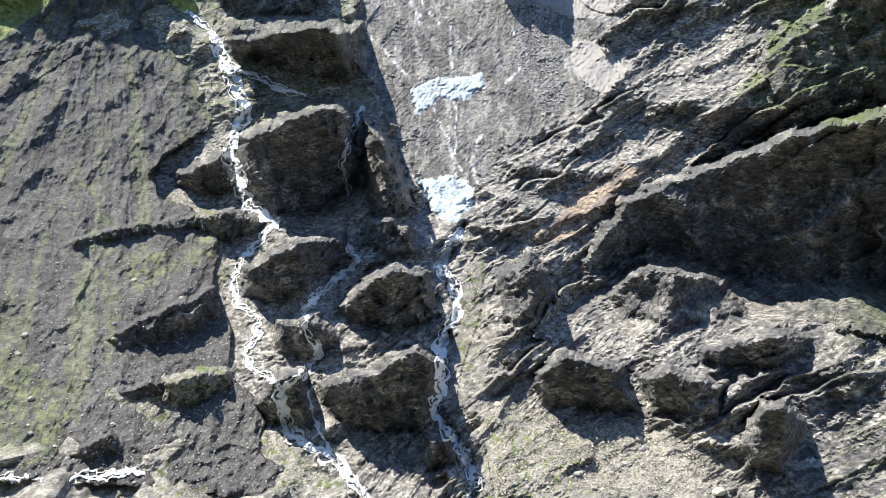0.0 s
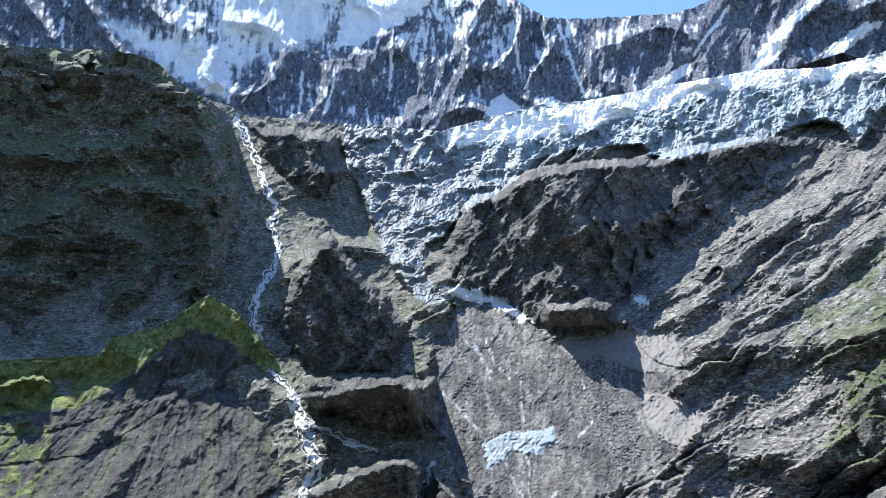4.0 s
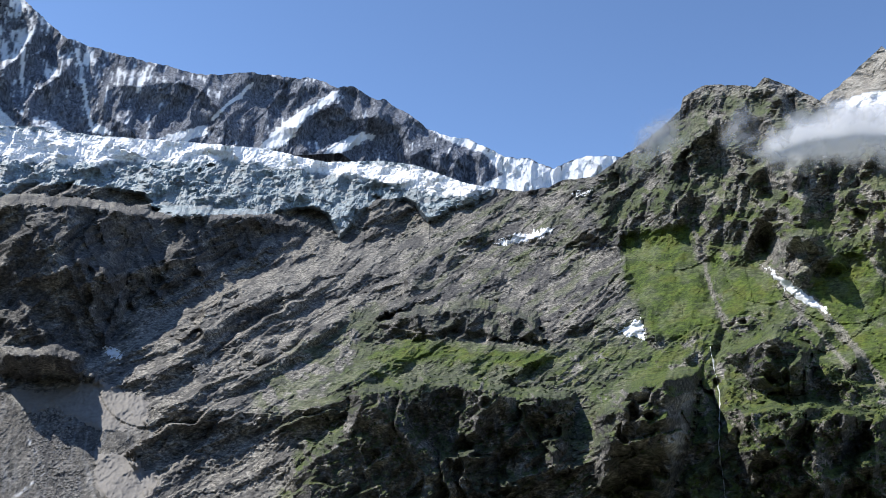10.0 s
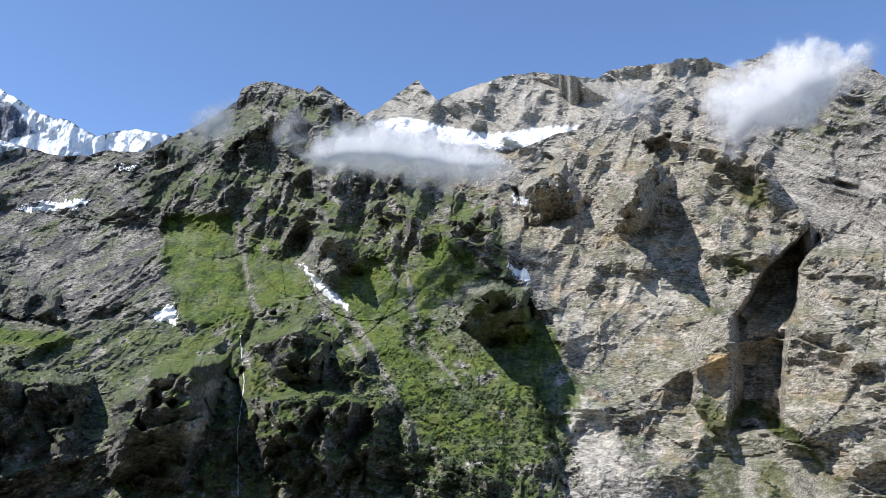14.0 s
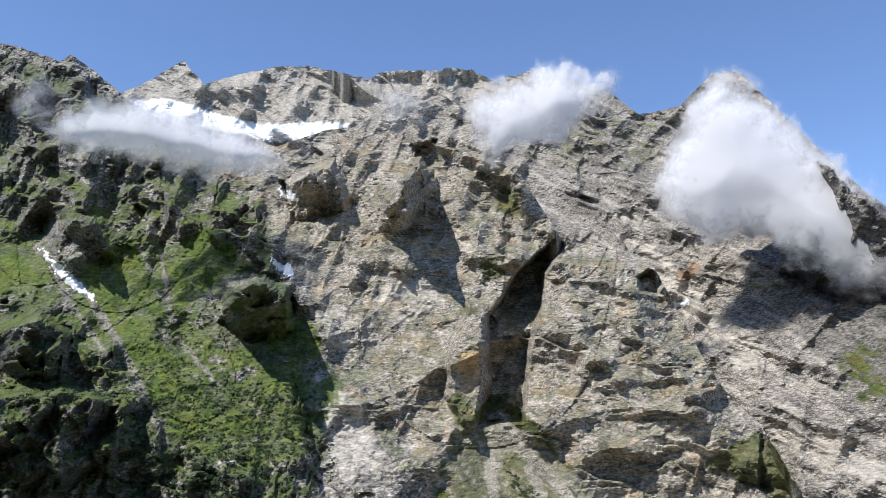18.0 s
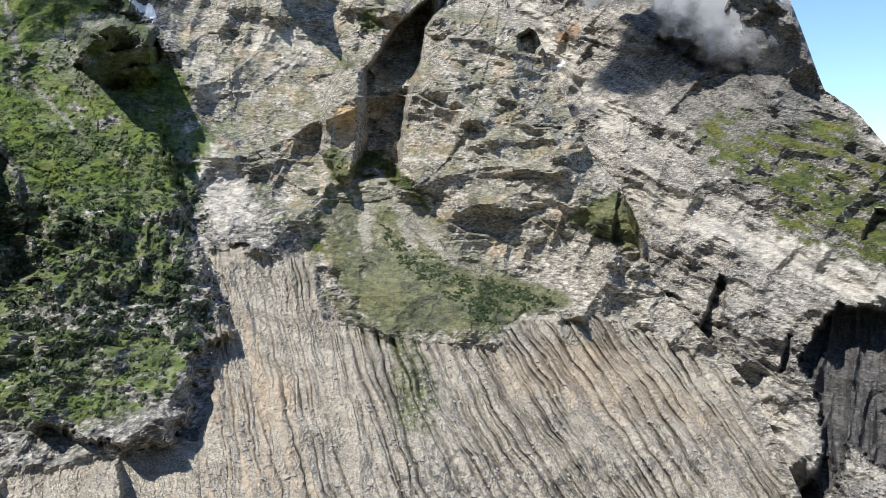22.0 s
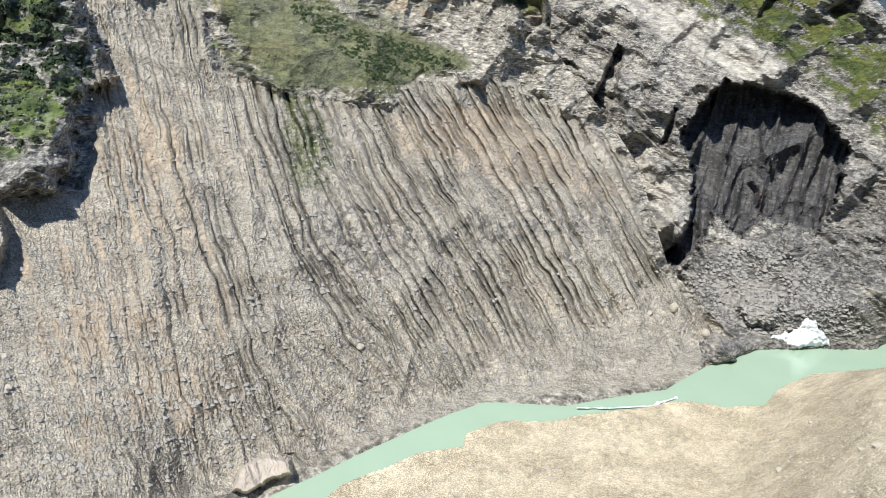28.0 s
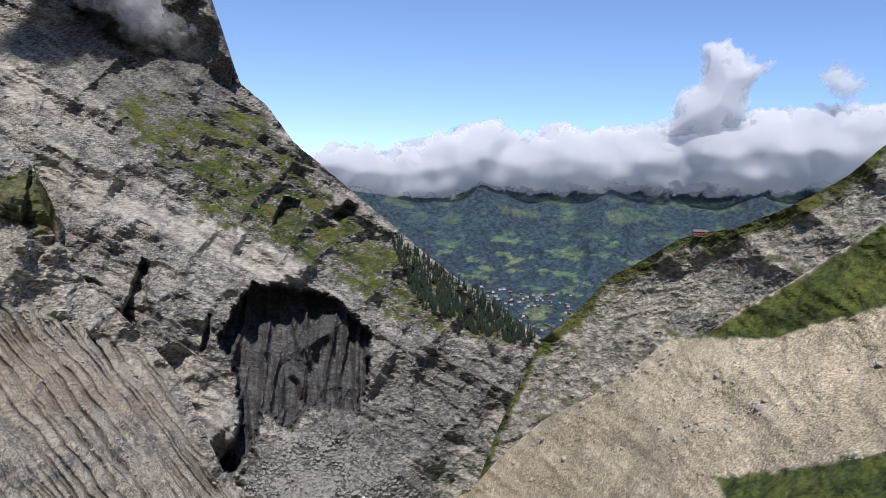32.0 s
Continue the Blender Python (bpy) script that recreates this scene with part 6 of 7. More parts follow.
pale = smooth(0.1, 0.4, run + 0.8 * fbm(az / 1.1, el / 1.1, 4, 5)) * flank(az, el) * 0.3 + 0.25 * smooth(0.2, 0.5, fbm(az / 1.2, el / 0.9, 5, 3)) * smooth(-22, -26, el)
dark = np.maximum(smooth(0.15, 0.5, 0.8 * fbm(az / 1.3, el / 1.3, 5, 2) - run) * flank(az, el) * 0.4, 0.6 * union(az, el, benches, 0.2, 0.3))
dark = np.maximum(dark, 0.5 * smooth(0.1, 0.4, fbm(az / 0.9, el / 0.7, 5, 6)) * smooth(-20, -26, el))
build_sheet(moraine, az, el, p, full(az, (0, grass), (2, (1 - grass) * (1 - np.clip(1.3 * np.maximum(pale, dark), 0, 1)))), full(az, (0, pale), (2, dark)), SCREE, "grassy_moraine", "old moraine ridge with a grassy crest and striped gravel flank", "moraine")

# beyond
beyond.relief = [rough(0.16, 9.0, 3, 2, 60, 1.5), rough(0.07, 1.4, 4, 3)]
az, el, p = beyond.grid(STEP * 1.3, STEP)
grass = np.maximum(smooth(0.30, 0.38, fbm(az / 2.1, el / 0.7, 4, 3, 0.6) - 0.02) * smooth(-1.0, -3.0, el + 1.5 * perlin(az / 4, el, 2)), 0.55 * smooth(0.15, 0.5, fbm(az / 2.0, el, 4, 3)) * smooth(-2.5, -0.5, el))
build_sheet(beyond, az, el, p, full(az, (0, grass)), full(az), VALLEY, "wooded_hillside", "distant hazy blue-green valley side with woods and meadows", "hillside")

# lake
m, n, l, pr = material("glacial_water")
pos = n.new("ShaderNodeNewGeometry").outputs["Position"]
l.new(mix(n, l, noise_node(n, l, pos, 0.02, 3), (0.30, 0.395, 0.28), (0.35, 0.44, 0.32)), pr.inputs["Base Color"])
pr.inputs["Roughness"].default_value = 0.12
b = n.new("ShaderNodeBump")
b.inputs["Strength"].default_value, b.inputs["Distance"].default_value = 0.25, 0.2
l.new(noise_node(n, l, pos, 0.6, 4), b.inputs["Height"])
l.new(b.outputs[0], pr.inputs["Normal"])
WATER = m
gx, gy = np.meshgrid(np.linspace(200, 1250, 40), np.linspace(-950, 300, 40))
lake = tagged(link_mesh("lake", np.stack([gx, gy, gx * 0], -1).reshape(-1, 3), grid_quads(gx.shape), WATER, flat=False), "milky turquoise meltwater lake and stream", "lake", kind="structure")


# ---- water and snow laid on the slopes ----
def foam_material():
    m, n, l, p = material("white_water")
    pos = n.new("ShaderNodeNewGeometry").outputs["Position"]
    l.new(mix(n, l, noise_node(n, l, pos, 0.35, 5, 0.7), (0.45, 0.47, 0.46), (0.92, 0.92, 0.90)), p.inputs["Base Color"])
    p.inputs["Roughness"].default_value = 0.5
    return m


def snow_material(name, a, b):
    m, n, l, p = material(name)
    pos = n.new("ShaderNodeNewGeometry").outputs["Position"]
    l.new(mix(n, l, noise_node(n, l, pos, 0.08, 6, 0.65), a, b), p.inputs["Base Color"])
    p.inputs["Roughness"].default_value = 0.75
    return m


FOAM = foam_material()
SNOW = snow_material("old_snow", (0.70, 0.71, 0.72), (0.90, 0.90, 0.89))
DIRTY = snow_material("dirty_snow", (0.13, 0.118, 0.104), (0.31, 0.285, 0.252))


def ribbon(name, sheet, pts, width, lift, label, category, mat=None, seed=0, group=""):
    """A stream or fall that follows the slope; its banks run into the ground."""
    p = np.array(pts, float)
    s = np.concatenate([[0], np.cumsum(np.hypot(*np.diff(p, axis=0).T))])
    t = np.linspace(0, s[-1], max(int(s[-1] / 0.07), 4))
    az, el = np.interp(t, s, p[:, 0]), np.interp(t, s, p[:, 1])
    k = np.ones(7) / 7
    az, el = np.convolve(np.pad(az, 3, mode="edge"), k, "valid"), np.convolve(np.pad(el, 3, mode="edge"), k, "valid")
    az = az + width * 0.5 * fbm(t / 0.5, t * 0 + seed, 4, seed, 0.6)
    w = width * (0.55 + 1.0 * np.abs(fbm(t / 0.9, t * 0 + 5 + seed, 4, seed + 1, 0.6)))
    d = np.stack([np.gradient(az), np.gradient(el)], -1)
    d /= np.linalg.norm(d, axis=1)[:, None] + 1e-9
    quads, verts, base = [], [], 0
    for strand in range(3 if width > 0.3 else 1):
        side = (strand - 1) * 0.42 * w + width * 0.45 * fbm(t / 0.9, t * 0 + 3 * strand, 3, seed + strand, 0.5) if width > 0.3 else 0 * w
        sw = w * ((0.62 if strand == 1 else 0.26) if width > 0.3 else 1.0) * np.clip(0.85 + 0.9 * fbm(t / 0.7, t * 0 + 7 + strand, 4, seed + 2, 0.6), 0.25, 1.9)
        ca, ce = az - d[:, 1] * side, el + d[:, 0] * side
        cols = []
        for u, h in ((-1, -0.5), (-0.6, 0.5), (0, 0.65), (0.6, 0.5), (1, -0.5)):
            a, e = ca - d[:, 1] * sw * u * 0.6, ce + d[:, 0] * sw * u * 0.6
            cols.append(sheet.at(a, e, lift * h))
        v = np.stack(cols, 1)
        quads.append(grid_quads(v.shape[:2]) + base)
        verts.append(v.reshape(-1, 3))
        base += len(verts[-1])
    return tagged(link_mesh(name, np.concatenate(verts), np.concatenate(quads), mat or FOAM), label, category, group)


def patch(name, sheet, pts, lift, label, category, mat, rag=0.22, scale=0.7, step=0.06, group=""):
    """A patch that lies on the slope, thickest in the middle; its rim runs into the ground."""
    q = np.array(pts)
    a0, a1, e0, e1 = q[:, 0].min() - 0.2, q[:, 0].max() + 0.2, q[:, 1].min() - 0.2, q[:, 1].max() + 0.2
    az, el = np.meshgrid(np.arange(a0, a1, step), np.arange(e0, e1, step))
    m = inside(az, el, pts, 0.3, rag, scale)
    v = sheet.at(az, el, lift * (m - 0.15))
    f = grid_quads(az.shape)
    f = f[m.ravel()[f].max(1) > 0.001]
    used, idx = np.unique(f, return_inverse=True)
    return tagged(link_mesh(name, v.reshape(-1, 3)[used], idx.reshape(f.shape), mat, flat=False), label, category, group)


FALL = "white braided meltwater stream falling down rock steps"
ribbon("waterfall", basin, [(-19.5, 17.9), (-18.8, 16.9), (-18.1, 15.4), (-17.4, 13.9), (-17.1, 12.8), (-16.3, 11.7), (-16.8, 10.5), (-16.1, 9.0), (-16.5, 7.5), (-17.7, 5.9), (-17.8, 4.4), (-17.3, 3.0), (-17.4, 1.5), (-16.0, 0.1), (-14.9, -1.0)], 0.42, 6, "tall white waterfall beside a dark rock shoulder", "waterfall", seed=1)
ribbon("waterfall", basin, [(-15.3, -0.8), (-14.7, -2.5), (-13.8, -3.9), (-13.6, -5.8), (-14.3, -7.3), (-14.7, -8.2), (-14.4, -9.5), (-14.0, -11.3), (-12.9, -12.5), (-11.8, -13.3)], 0.75, 5, FALL, "waterfall", seed=2, group="meltwater falls")
ribbon("waterfall", basin, [(-11.8, -13.3), (-12.8, -14.2), (-14.2, -15.5), (-15.1, -17.1), (-14.9, -18.7), (-13.3, -19.6), (-13.6, -20.7), (-14.5, -21.8), (-14.4, -22.9), (-12.4, -24.1)], 0.45, 4, FALL, "waterfall", seed=3, group="meltwater falls")
ribbon("waterfall", basin, [(-14.7, -2.3), (-13.1, -3.2), (-10.9, -4.3), (-9.2, -4.8)], 0.35, 4, FALL, "waterfall", seed=4, group="meltwater falls")
ribbon("waterfall", basin, [(-5.6, -5.4), (-6.2, -7.1), (-7.1, -9.4), (-6.6, -11.7)], 0.35, 4, FALL, "waterfall", seed=5, group="meltwater falls")
ribbon("waterfall", basin, [(-6.9, -14.9), (-6.1, -16.1), (-7.6, -17.2), (-9.2, -18.3), (-10.3, -19.4), (-10.0, -21.0), (-9.2, -22.2), (-10.3, -23.6), (-12.1, -24.7)], 0.5, 4, FALL, "waterfall", seed=6, group="meltwater falls")
ribbon("waterfall", basin, [(-12.4, -24.1), (-12.1, -25.8), (-11.8, -27.5), (-9.8, -28.8), (-8.1, -29.8), (-6.4, -31.7), (-5.8, -32.8)], 0.7, 4, FALL, "waterfall", seed=7, group="meltwater falls")
ribbon("waterfall", basin, [(-10.2, -24.8), (-9.9, -26.7), (-8.9, -28.6), (-7.2, -30.2)], 0.25, 4, FALL, "waterfall", seed=8, group="meltwater falls")
ribbon("gorge_stream", basin, [(1.5, -14.0), (0.2, -15.4), (-0.2, -16.6), (0.7, -18.1), (1.1, -19.7), (0.2, -21.3), (-0.2, -23.2), (0.0, -25.2), (-0.8, -26.3), (0.2, -27.8), (1.6, -29.3), (2.5, -31.1), (2.0, -33.0)], 0.75, 6, "white torrent in a rock gorge below the glacier", "stream", seed=9)
ribbon("stream", moraine, [(-33.2, -26.8), (-31.3, -27.1), (-29.3, -27.9), (-26.9, -28.3), (-24.3, -28.4), (-22.1, -28.7)], 0.6, 4, "white stream running over gravel", "stream", seed=10)
ribbon("rapids", bank, [(107.5, -29.4), (110.0, -29.0), (112.9, -28.3), (114.8, -27.3)], 0.12, 1.0, "white rapids between the gravel flats and the lake", "stream", seed=12)
ribbon("stream", basin, [(48.7, 7.3), (49.2, 3.9), (49.0, 0.8), (49.4, -3.6)], 0.09, 4, "thin stream in a dark gully", "stream", seed=11)
S = "patch of old snow lying in a hollow"
patch("snow_patch", basin, [(42.7, 8.3), (44.3, 9.4), (44.6, 7.7), (43.3, 7.8)], 6, S + " beside grass", "snow", SNOW)
patch("snow_patch", basin, [(33.9, 14.2), (36.1, 14.9), (38.3, 15.4), (38.1, 14.9), (35.7, 14.2)], 6, S + " among slabs", "snow", SNOW)
patch("snow_patch", basin, [(52.2, 12.5), (53.0, 12.1), (54.7, 10.7), (56.4, 9.2), (55.9, 9.1), (53.7, 10.6)], 6, "narrow tongue of old snow in a green gully", "snow", SNOW)
patch("snow_patch", basin, [(67.0, 12.9), (68.9, 12.1), (68.7, 11.2), (67.4, 12.0)], 6, S + " below cliffs", "snow", SNOW)
patch("snow_patch", basin, [(67.2, 17.5), (68.9, 17.2), (68.7, 16.7), (67.7, 16.9)], 6, S + " on a ledge", "snow", SNOW)
patch("snow_patch", basin, [(39.3, 17.6), (41.0, 18.0), (41.1, 17.8), (39.6, 17.4)], 6, S + " on a ledge", "snow", SNOW)
patch("snow_patch", basin, [(-5.0, 6.4), (-2.5, 6.3), (-0.2, 5.3), (1.6, 3.8), (0.6, 3.8), (-1.3, 5.0), (-3.7, 5.5)], 8, "curved bank of clean snow below the icefall", "snow", SNOW)
patch("snow_patch", basin, [(8.1, 5.5), (9.1, 5.5), (9.4, 4.5), (8.6, 4.8)], 6, S + " below a wet cliff", "snow", SNOW)
patch("snow_patch", basin, [(8.4, -1.1), (10.4, -1.1), (12.9, -2.6), (11.2, -5.1), (9.7, -4.1), (8.6, -3.0)], 6, "grey dirty snow sheet at the foot of slabs", "snow", DIRTY)
patch("snow_patch", basin, [(2.9, 2.6), (5.5, 2.6), (8.1, 3.5), (11.5, 2.3), (11.4, 0.5), (8.9, 0.1), (5.8, 1.4), (4.3, 1.0)], 6, "grey dirty snow sheet below cliffs", "snow", DIRTY)
patch("ice_patch", basin, [(-2.3, -4.4), (-0.5, -3.5), (2.8, -3.3), (3.0, -4.1), (1.6, -5.2), (-0.1, -5.0), (-1.9, -6.3)], 6, "bare pale ice showing through rubble", "ice", ICE)
patch("ice_patch", basin, [(-1.8, -10.6), (0.2, -10.2), (1.9, -10.6), (2.3, -12.2), (0.7, -13.8), (-0.6, -13.0), (-1.2, -11.8)], 5, "blue ice at the snout of the rubble-covered glacier", "ice", ICE)
patch("snow_patch", peak, [(119.8, -22.2), (121.3, -21.4), (122.0, -20.2), (123.1, -20.8), (123.9, -21.7), (121.8, -22.4)], 8, "white snow cone at the edge of the lake", "snow", SNOW)
patch("snow_patch", peak, [(94.9, 9.4), (96.1, 9.6), (96.5, 9.2), (95.3, 9.0)], 6, S + " on a ledge", "snow", SNOW)


# ---- the ground underfoot and behind ----
azs, rs = np.meshgrid(np.linspace(0, 360, 181), np.concatenate([[0], np.geomspace(1.0, 3400, 90)]))
ahead = np.cos(np.radians(azs - 60))
front = smooth(-0.75, -0.45, ahead)
z = EYE - 1.62 - np.maximum(rs - 1.5, 0) * 1.05 * front + np.maximum(rs - 4, 0) * 0.42 * (1 - front)
z = np.where(front > 0.02, np.maximum(z, -6 + 0 * z), z) + 0.05 * np.minimum(rs, 400) * fbm(azs / 14, np.log(rs + 1), 4, 2) * (rs > 3) * (1 - front)
keep = np.where(front > 0.5, np.minimum(rs, 480 + 0 * rs), rs)
gp = np.stack([np.sin(np.radians(azs)) * keep, np.cos(np.radians(azs)) * keep, z], -1)
cov = np.zeros((gp.shape[0] * gp.shape[1], 3))
cov[:, 0] = smooth(-0.3, 0.3, fbm(gp[..., 0] / 25, gp[..., 1] / 25, 6, 3, 0.65) + 0.3).ravel()
cov[:, 2] = 1 - cov[:, 0]
tagged(link_mesh("ground", gp.reshape(-1, 3), grid_quads(azs.shape), GRAVEL, (("cover", cov), ("tint", cov * 0))), "steep grassy hillside under the viewpoint", "ground", kind="structure")


# ---- clouds ----
def cloud_material():
    m, n, l, p = material("cloud")
    pos = n.new("ShaderNodeNewGeometry").outputs["Position"]
    den = n.new("ShaderNodeAttribute")
    den.attribute_name = "cover"
    swing = n.new("ShaderNodeMapRange")
    swing.clamp = False
    l.new(noise_node(n, l, pos, 0.007, 5, 0.55, 0.4), swing.inputs[0])
    swing.inputs[1].default_value, swing.inputs[2].default_value = 0.3, 0.7
    swing.inputs[3].default_value, swing.inputs[4].default_value = -0.35, 0.35
    add = n.new("ShaderNodeMath")
    l.new(swing.outputs[0], add.inputs[0])
    l.new(den.outputs["Fac"], add.inputs[1])
    rng = n.new("ShaderNodeMapRange")
    rng.interpolation_type = "SMOOTHSTEP"
    l.new(add.outputs[0], rng.inputs[0])
    rng.inputs[1].default_value, rng.inputs[2].default_value = 0.0, 1.1
    rng.inputs[3].default_value, rng.inputs[4].default_value = 0.0, 0.75
    fade = n.new("ShaderNodeMapRange")
    l.new(den.outputs["Fac"], fade.inputs[0])
    fade.inputs[1].default_value, fade.inputs[2].default_value = 0.0, 0.3
    mul = n.new("ShaderNodeMath")
    mul.operation = "MULTIPLY"
    l.new(rng.outputs[0], mul.inputs[0])
    l.new(fade.outputs[0], mul.inputs[1])
    out = n["Material Output"]
    dif, trl, see = (n.new("ShaderNodeBsdf" + k) for k in ("Diffuse", "Translucent", "Transparent"))
    m1, m2 = n.new("ShaderNodeMixShader"), n.new("ShaderNodeMixShader")
    dif.inputs[0].default_value = trl.inputs[0].default_value = (0.86, 0.86, 0.87, 1)
    m1.inputs[0].default_value = 0.5
    l.new(dif.outputs[0], m1.inputs[1])
    l.new(trl.outputs[0], m1.inputs[2])
    l.new(mul.outputs[0], m2.inputs[0])
    l.new(see.outputs[0], m2.inputs[1])
    l.new(m1.outputs[0], m2.inputs[2])
    l.new(m2.outputs[0], out.inputs[0])
    n.remove(p)
    return m


CLOUD = cloud_material()


def cloud(pts, dist, depth, label, thick=1.0, feather=0.7, veils=4, lean=0.8, step=0.14, rag=0.9, puff=0.12):
    """A drifting body of mist: thin veils one behind another, bulging in the middle, each thinning out to nothing at its rim."""
    q = np.array(pts)
    a0, a1, e0, e1 = q[:, 0].min() - 1, q[:, 0].max() + 1, q[:, 1].min() - 1, q[:, 1].max() + 1
    az, el = np.meshgrid(np.arange(a0, a1, step), np.arange(e0, e1, step))
    body = tagged(new("cloud"), label, "cloud", "clouds")
    mid = np.radians((a0 + a1) / 2)
    body.matrix_basis = pose(math.sin(mid) * dist, math.cos(mid) * dist, EYE + dist * math.tan(radians((e0 + e1) / 2)))
    home = np.array(body.matrix_basis.translation)
    core = np.sqrt(inside(az, el, pts, 60.0))
    for _ in range(6):
        core[1:-1, 1:-1] = (core[1:-1, 1:-1] * 2 + core[:-2, 1:-1] + core[2:, 1:-1] + core[1:-1, :-2] + core[1:-1, 2:]) / 6
    bulge = np.sqrt(core / core.max() + 0.02)
    for k in range(veils):
        u = (2 * k + 1) / veils - 1
        m = np.sqrt(inside(az, el, pts, 60.0, rag, 1.6 + 0.5 * k))
        dome = m / m.max()
        den = smooth(0.0, feather, dome - 0.12 * abs(u)) * thick * smooth(0.0, 0.04, core / core.max())
        r = dist + depth * (u * bulge - 0.5 * bulge + lean * (el - e0) / (e1 - e0)) + puff * depth * fbm(az / 3 + 7 * k, el / 3, 2, 3, 0.35) * bulge
        a = np.radians(az)
        v = np.stack([np.sin(a) * r, np.cos(a) * r, EYE + r * np.tan(np.radians(el))], -1).reshape(-1, 3) - home
        f = grid_quads(az.shape)
        f = f[core.ravel()[f].max(1) > 0.001 * core.max()]
        used, idx = np.unique(f, return_inverse=True)
        ob = link_mesh("veil", v[used], idx.reshape(f.shape), CLOUD, (("cover", np.repeat(den.ravel()[used][:, None], 3, 1)),), flat=False)
        ob.parent = body
    return body


cloud([(50.6, 20.1), (54.3, 22.6), (58.1, 23.1), (62.7, 22.3), (66.8, 21.2), (69.6, 19.1), (64.3, 17.4), (58.2, 17.8), (52.4, 18.1)], 1420, 60, "long flat white cloud clinging to the green peak", 1.35, 0.9, 4)
cloud([(41.4, 18.7), (44.6, 23.8), (48.1, 24.2), (49.2, 20.5), (44.6, 18.0)], 1450, 50, "thin wisp of cloud on the green peak", 0.5, 1.0, 2)
cloud([(48.7, 20.8), (51.3, 23.8), (53.7, 21.4), (51.5, 18.4)], 1450, 50, "thin wisp of cloud on the green peak", 0.45, 1.0, 2)
cloud([(71.2, 20.9), (74.3, 25.2), (77.2, 26.4), (80.0, 23.2), (76.6, 19.8)], 1500, 60, "thin wisp of cloud below the grey ridge", 0.5, 1.0, 2)
cloud([(80.3, 23.3), (81.8, 25.3), (84.4, 25.5), (85.6, 25.9), (87.4, 27.0), (89.4, 26.5), (90.4, 25.4), (93.4, 26.0), (92.6, 23.7), (90.9, 22.0), (88.4, 20.0), (85.4, 19.0), (81.8, 18.6), (81.0, 21.6)], 1500, 50, "white cloud drifting across the crags", 1.05, 0.75, 4, rag=1.1)
cloud([(93.3, 17.0), (95.6, 20.9), (96.9, 23.6), (98.8, 25.2), (101.0, 24.4), (104.3, 21.8), (106.0, 18.8), (108.6, 16.3), (110.4, 13.3), (112.0, 10.4), (110.4, 8.6), (105.3, 8.9), (102.1, 10.9), (100.3, 12.6), (97.6, 12.0), (94.5, 14.0)], 1720, 60, "tall white cloud hiding the mountain top", 1.25, 0.6, 5, rag=1.1)
cloud([(102.0, 9.6), (105.0, 12.6), (109.0, 14.4), (112.4, 12.4), (113.6, 9.6), (111.0, 7.4), (106.0, 7.6)], 1690, 80, "grey wisp trailing from the tall cloud", 0.5, 1.0, 2)
cloud([(115.6, 1.4), (118.9, 3.9), (122.4, 3.6), (127.1, 5.1), (130.2, 5.9), (131.4, 5.1), (134.8, 5.7), (138.7, 5.5), (142.3, 6.4), (147.6, 7.0), (154.6, 7.4), (159.8, 7.5), (160.2, 1.9), (155.0, 1.6), (147.9, 1.1), (141.2, 0.8), (135.1, 0.6), (129.7, 0.4), (126.5, -0.5), (123.4, -0.5), (119.8, -0.1), (117.9, 0.8)], 4350, 160, "bank of white cloud along the far hills", 1.6, 0.28, 4, 0.6, 0.12, 0.75, 0.5)
cloud([(140.9, 4.6), (141.9, 7.6), (143.2, 8.7), (143.4, 11.0), (145.2, 11.4), (147.0, 10.1), (148.7, 9.9), (147.2, 7.8), (146.9, 6.0), (145.1, 4.6)], 4300, 120, "towering white puff above the cloud bank", 1.3, 0.5, 3, 0.6, 0.1, 0.6)
cloud([(150.2, 9.2), (152.0, 10.2), (153.8, 8.3), (152.4, 6.0), (150.6, 7.7)], 4300, 60, "small white puff of cloud", 1.0, 0.7, 2, 0.6, 0.1, 0.6)


# ---- loose things ----
def facets(bm, mat, name):
    me = bpy.data.meshes.new(name)
    bm.to_mesh(me)
    bm.free()
    me.materials.append(mat)
    return me


def part(name, bm, mat, parent, label=""):
    ob = new(name, facets(bm, mat, name))
    ob.parent = parent
    return tagged(ob, label)


def plain_material(name, a, b, scale=1.0, rough_=0.85):
    m, n, l, p = material(name)
    co = n.new("ShaderNodeTexCoord").outputs["Object"]
    l.new(mix(n, l, noise_node(n, l, co, scale, 6, 0.7), a, b), p.inputs["Base Color"])
    p.inputs["Roughness"].default_value = rough_
    return m


STONE = plain_material("boulder_stone", (0.14, 0.13, 0.12), (0.44, 0.41, 0.36), 1.5)
PALE_STONE = plain_material("pale_stone", (0.24, 0.21, 0.165), (0.52, 0.465, 0.37), 1.5)


def boulder_mesh(seed, mat):
    rng = random.Random(seed)
    bm = bmesh.new()
    bmesh.ops.create_icosphere(bm, subdivisions=2, radius=1.0)
    sx, sy, sz = rng.uniform(0.8, 1.3), rng.uniform(0.7, 1.1), rng.uniform(0.6, 0.9)
    for v in bm.verts:
        k = 1 + 0.35 * noise.noise(v.co * 1.1 + Vector((seed * 7.1, 0, 0))) + 0.15 * noise.noise(v.co * 2.7 + Vector((0, seed * 3.3, 0)))
        for _ in range(1):
            v.co = Vector((v.co.x * sx, v.co.y * sy, max(v.co.z, -0.6) * sz)) * k
    return facets(bm, mat, "boulder")


BOULDERS = [boulder_mesh(k, STONE if k % 2 else PALE_STONE) for k in range(8)]


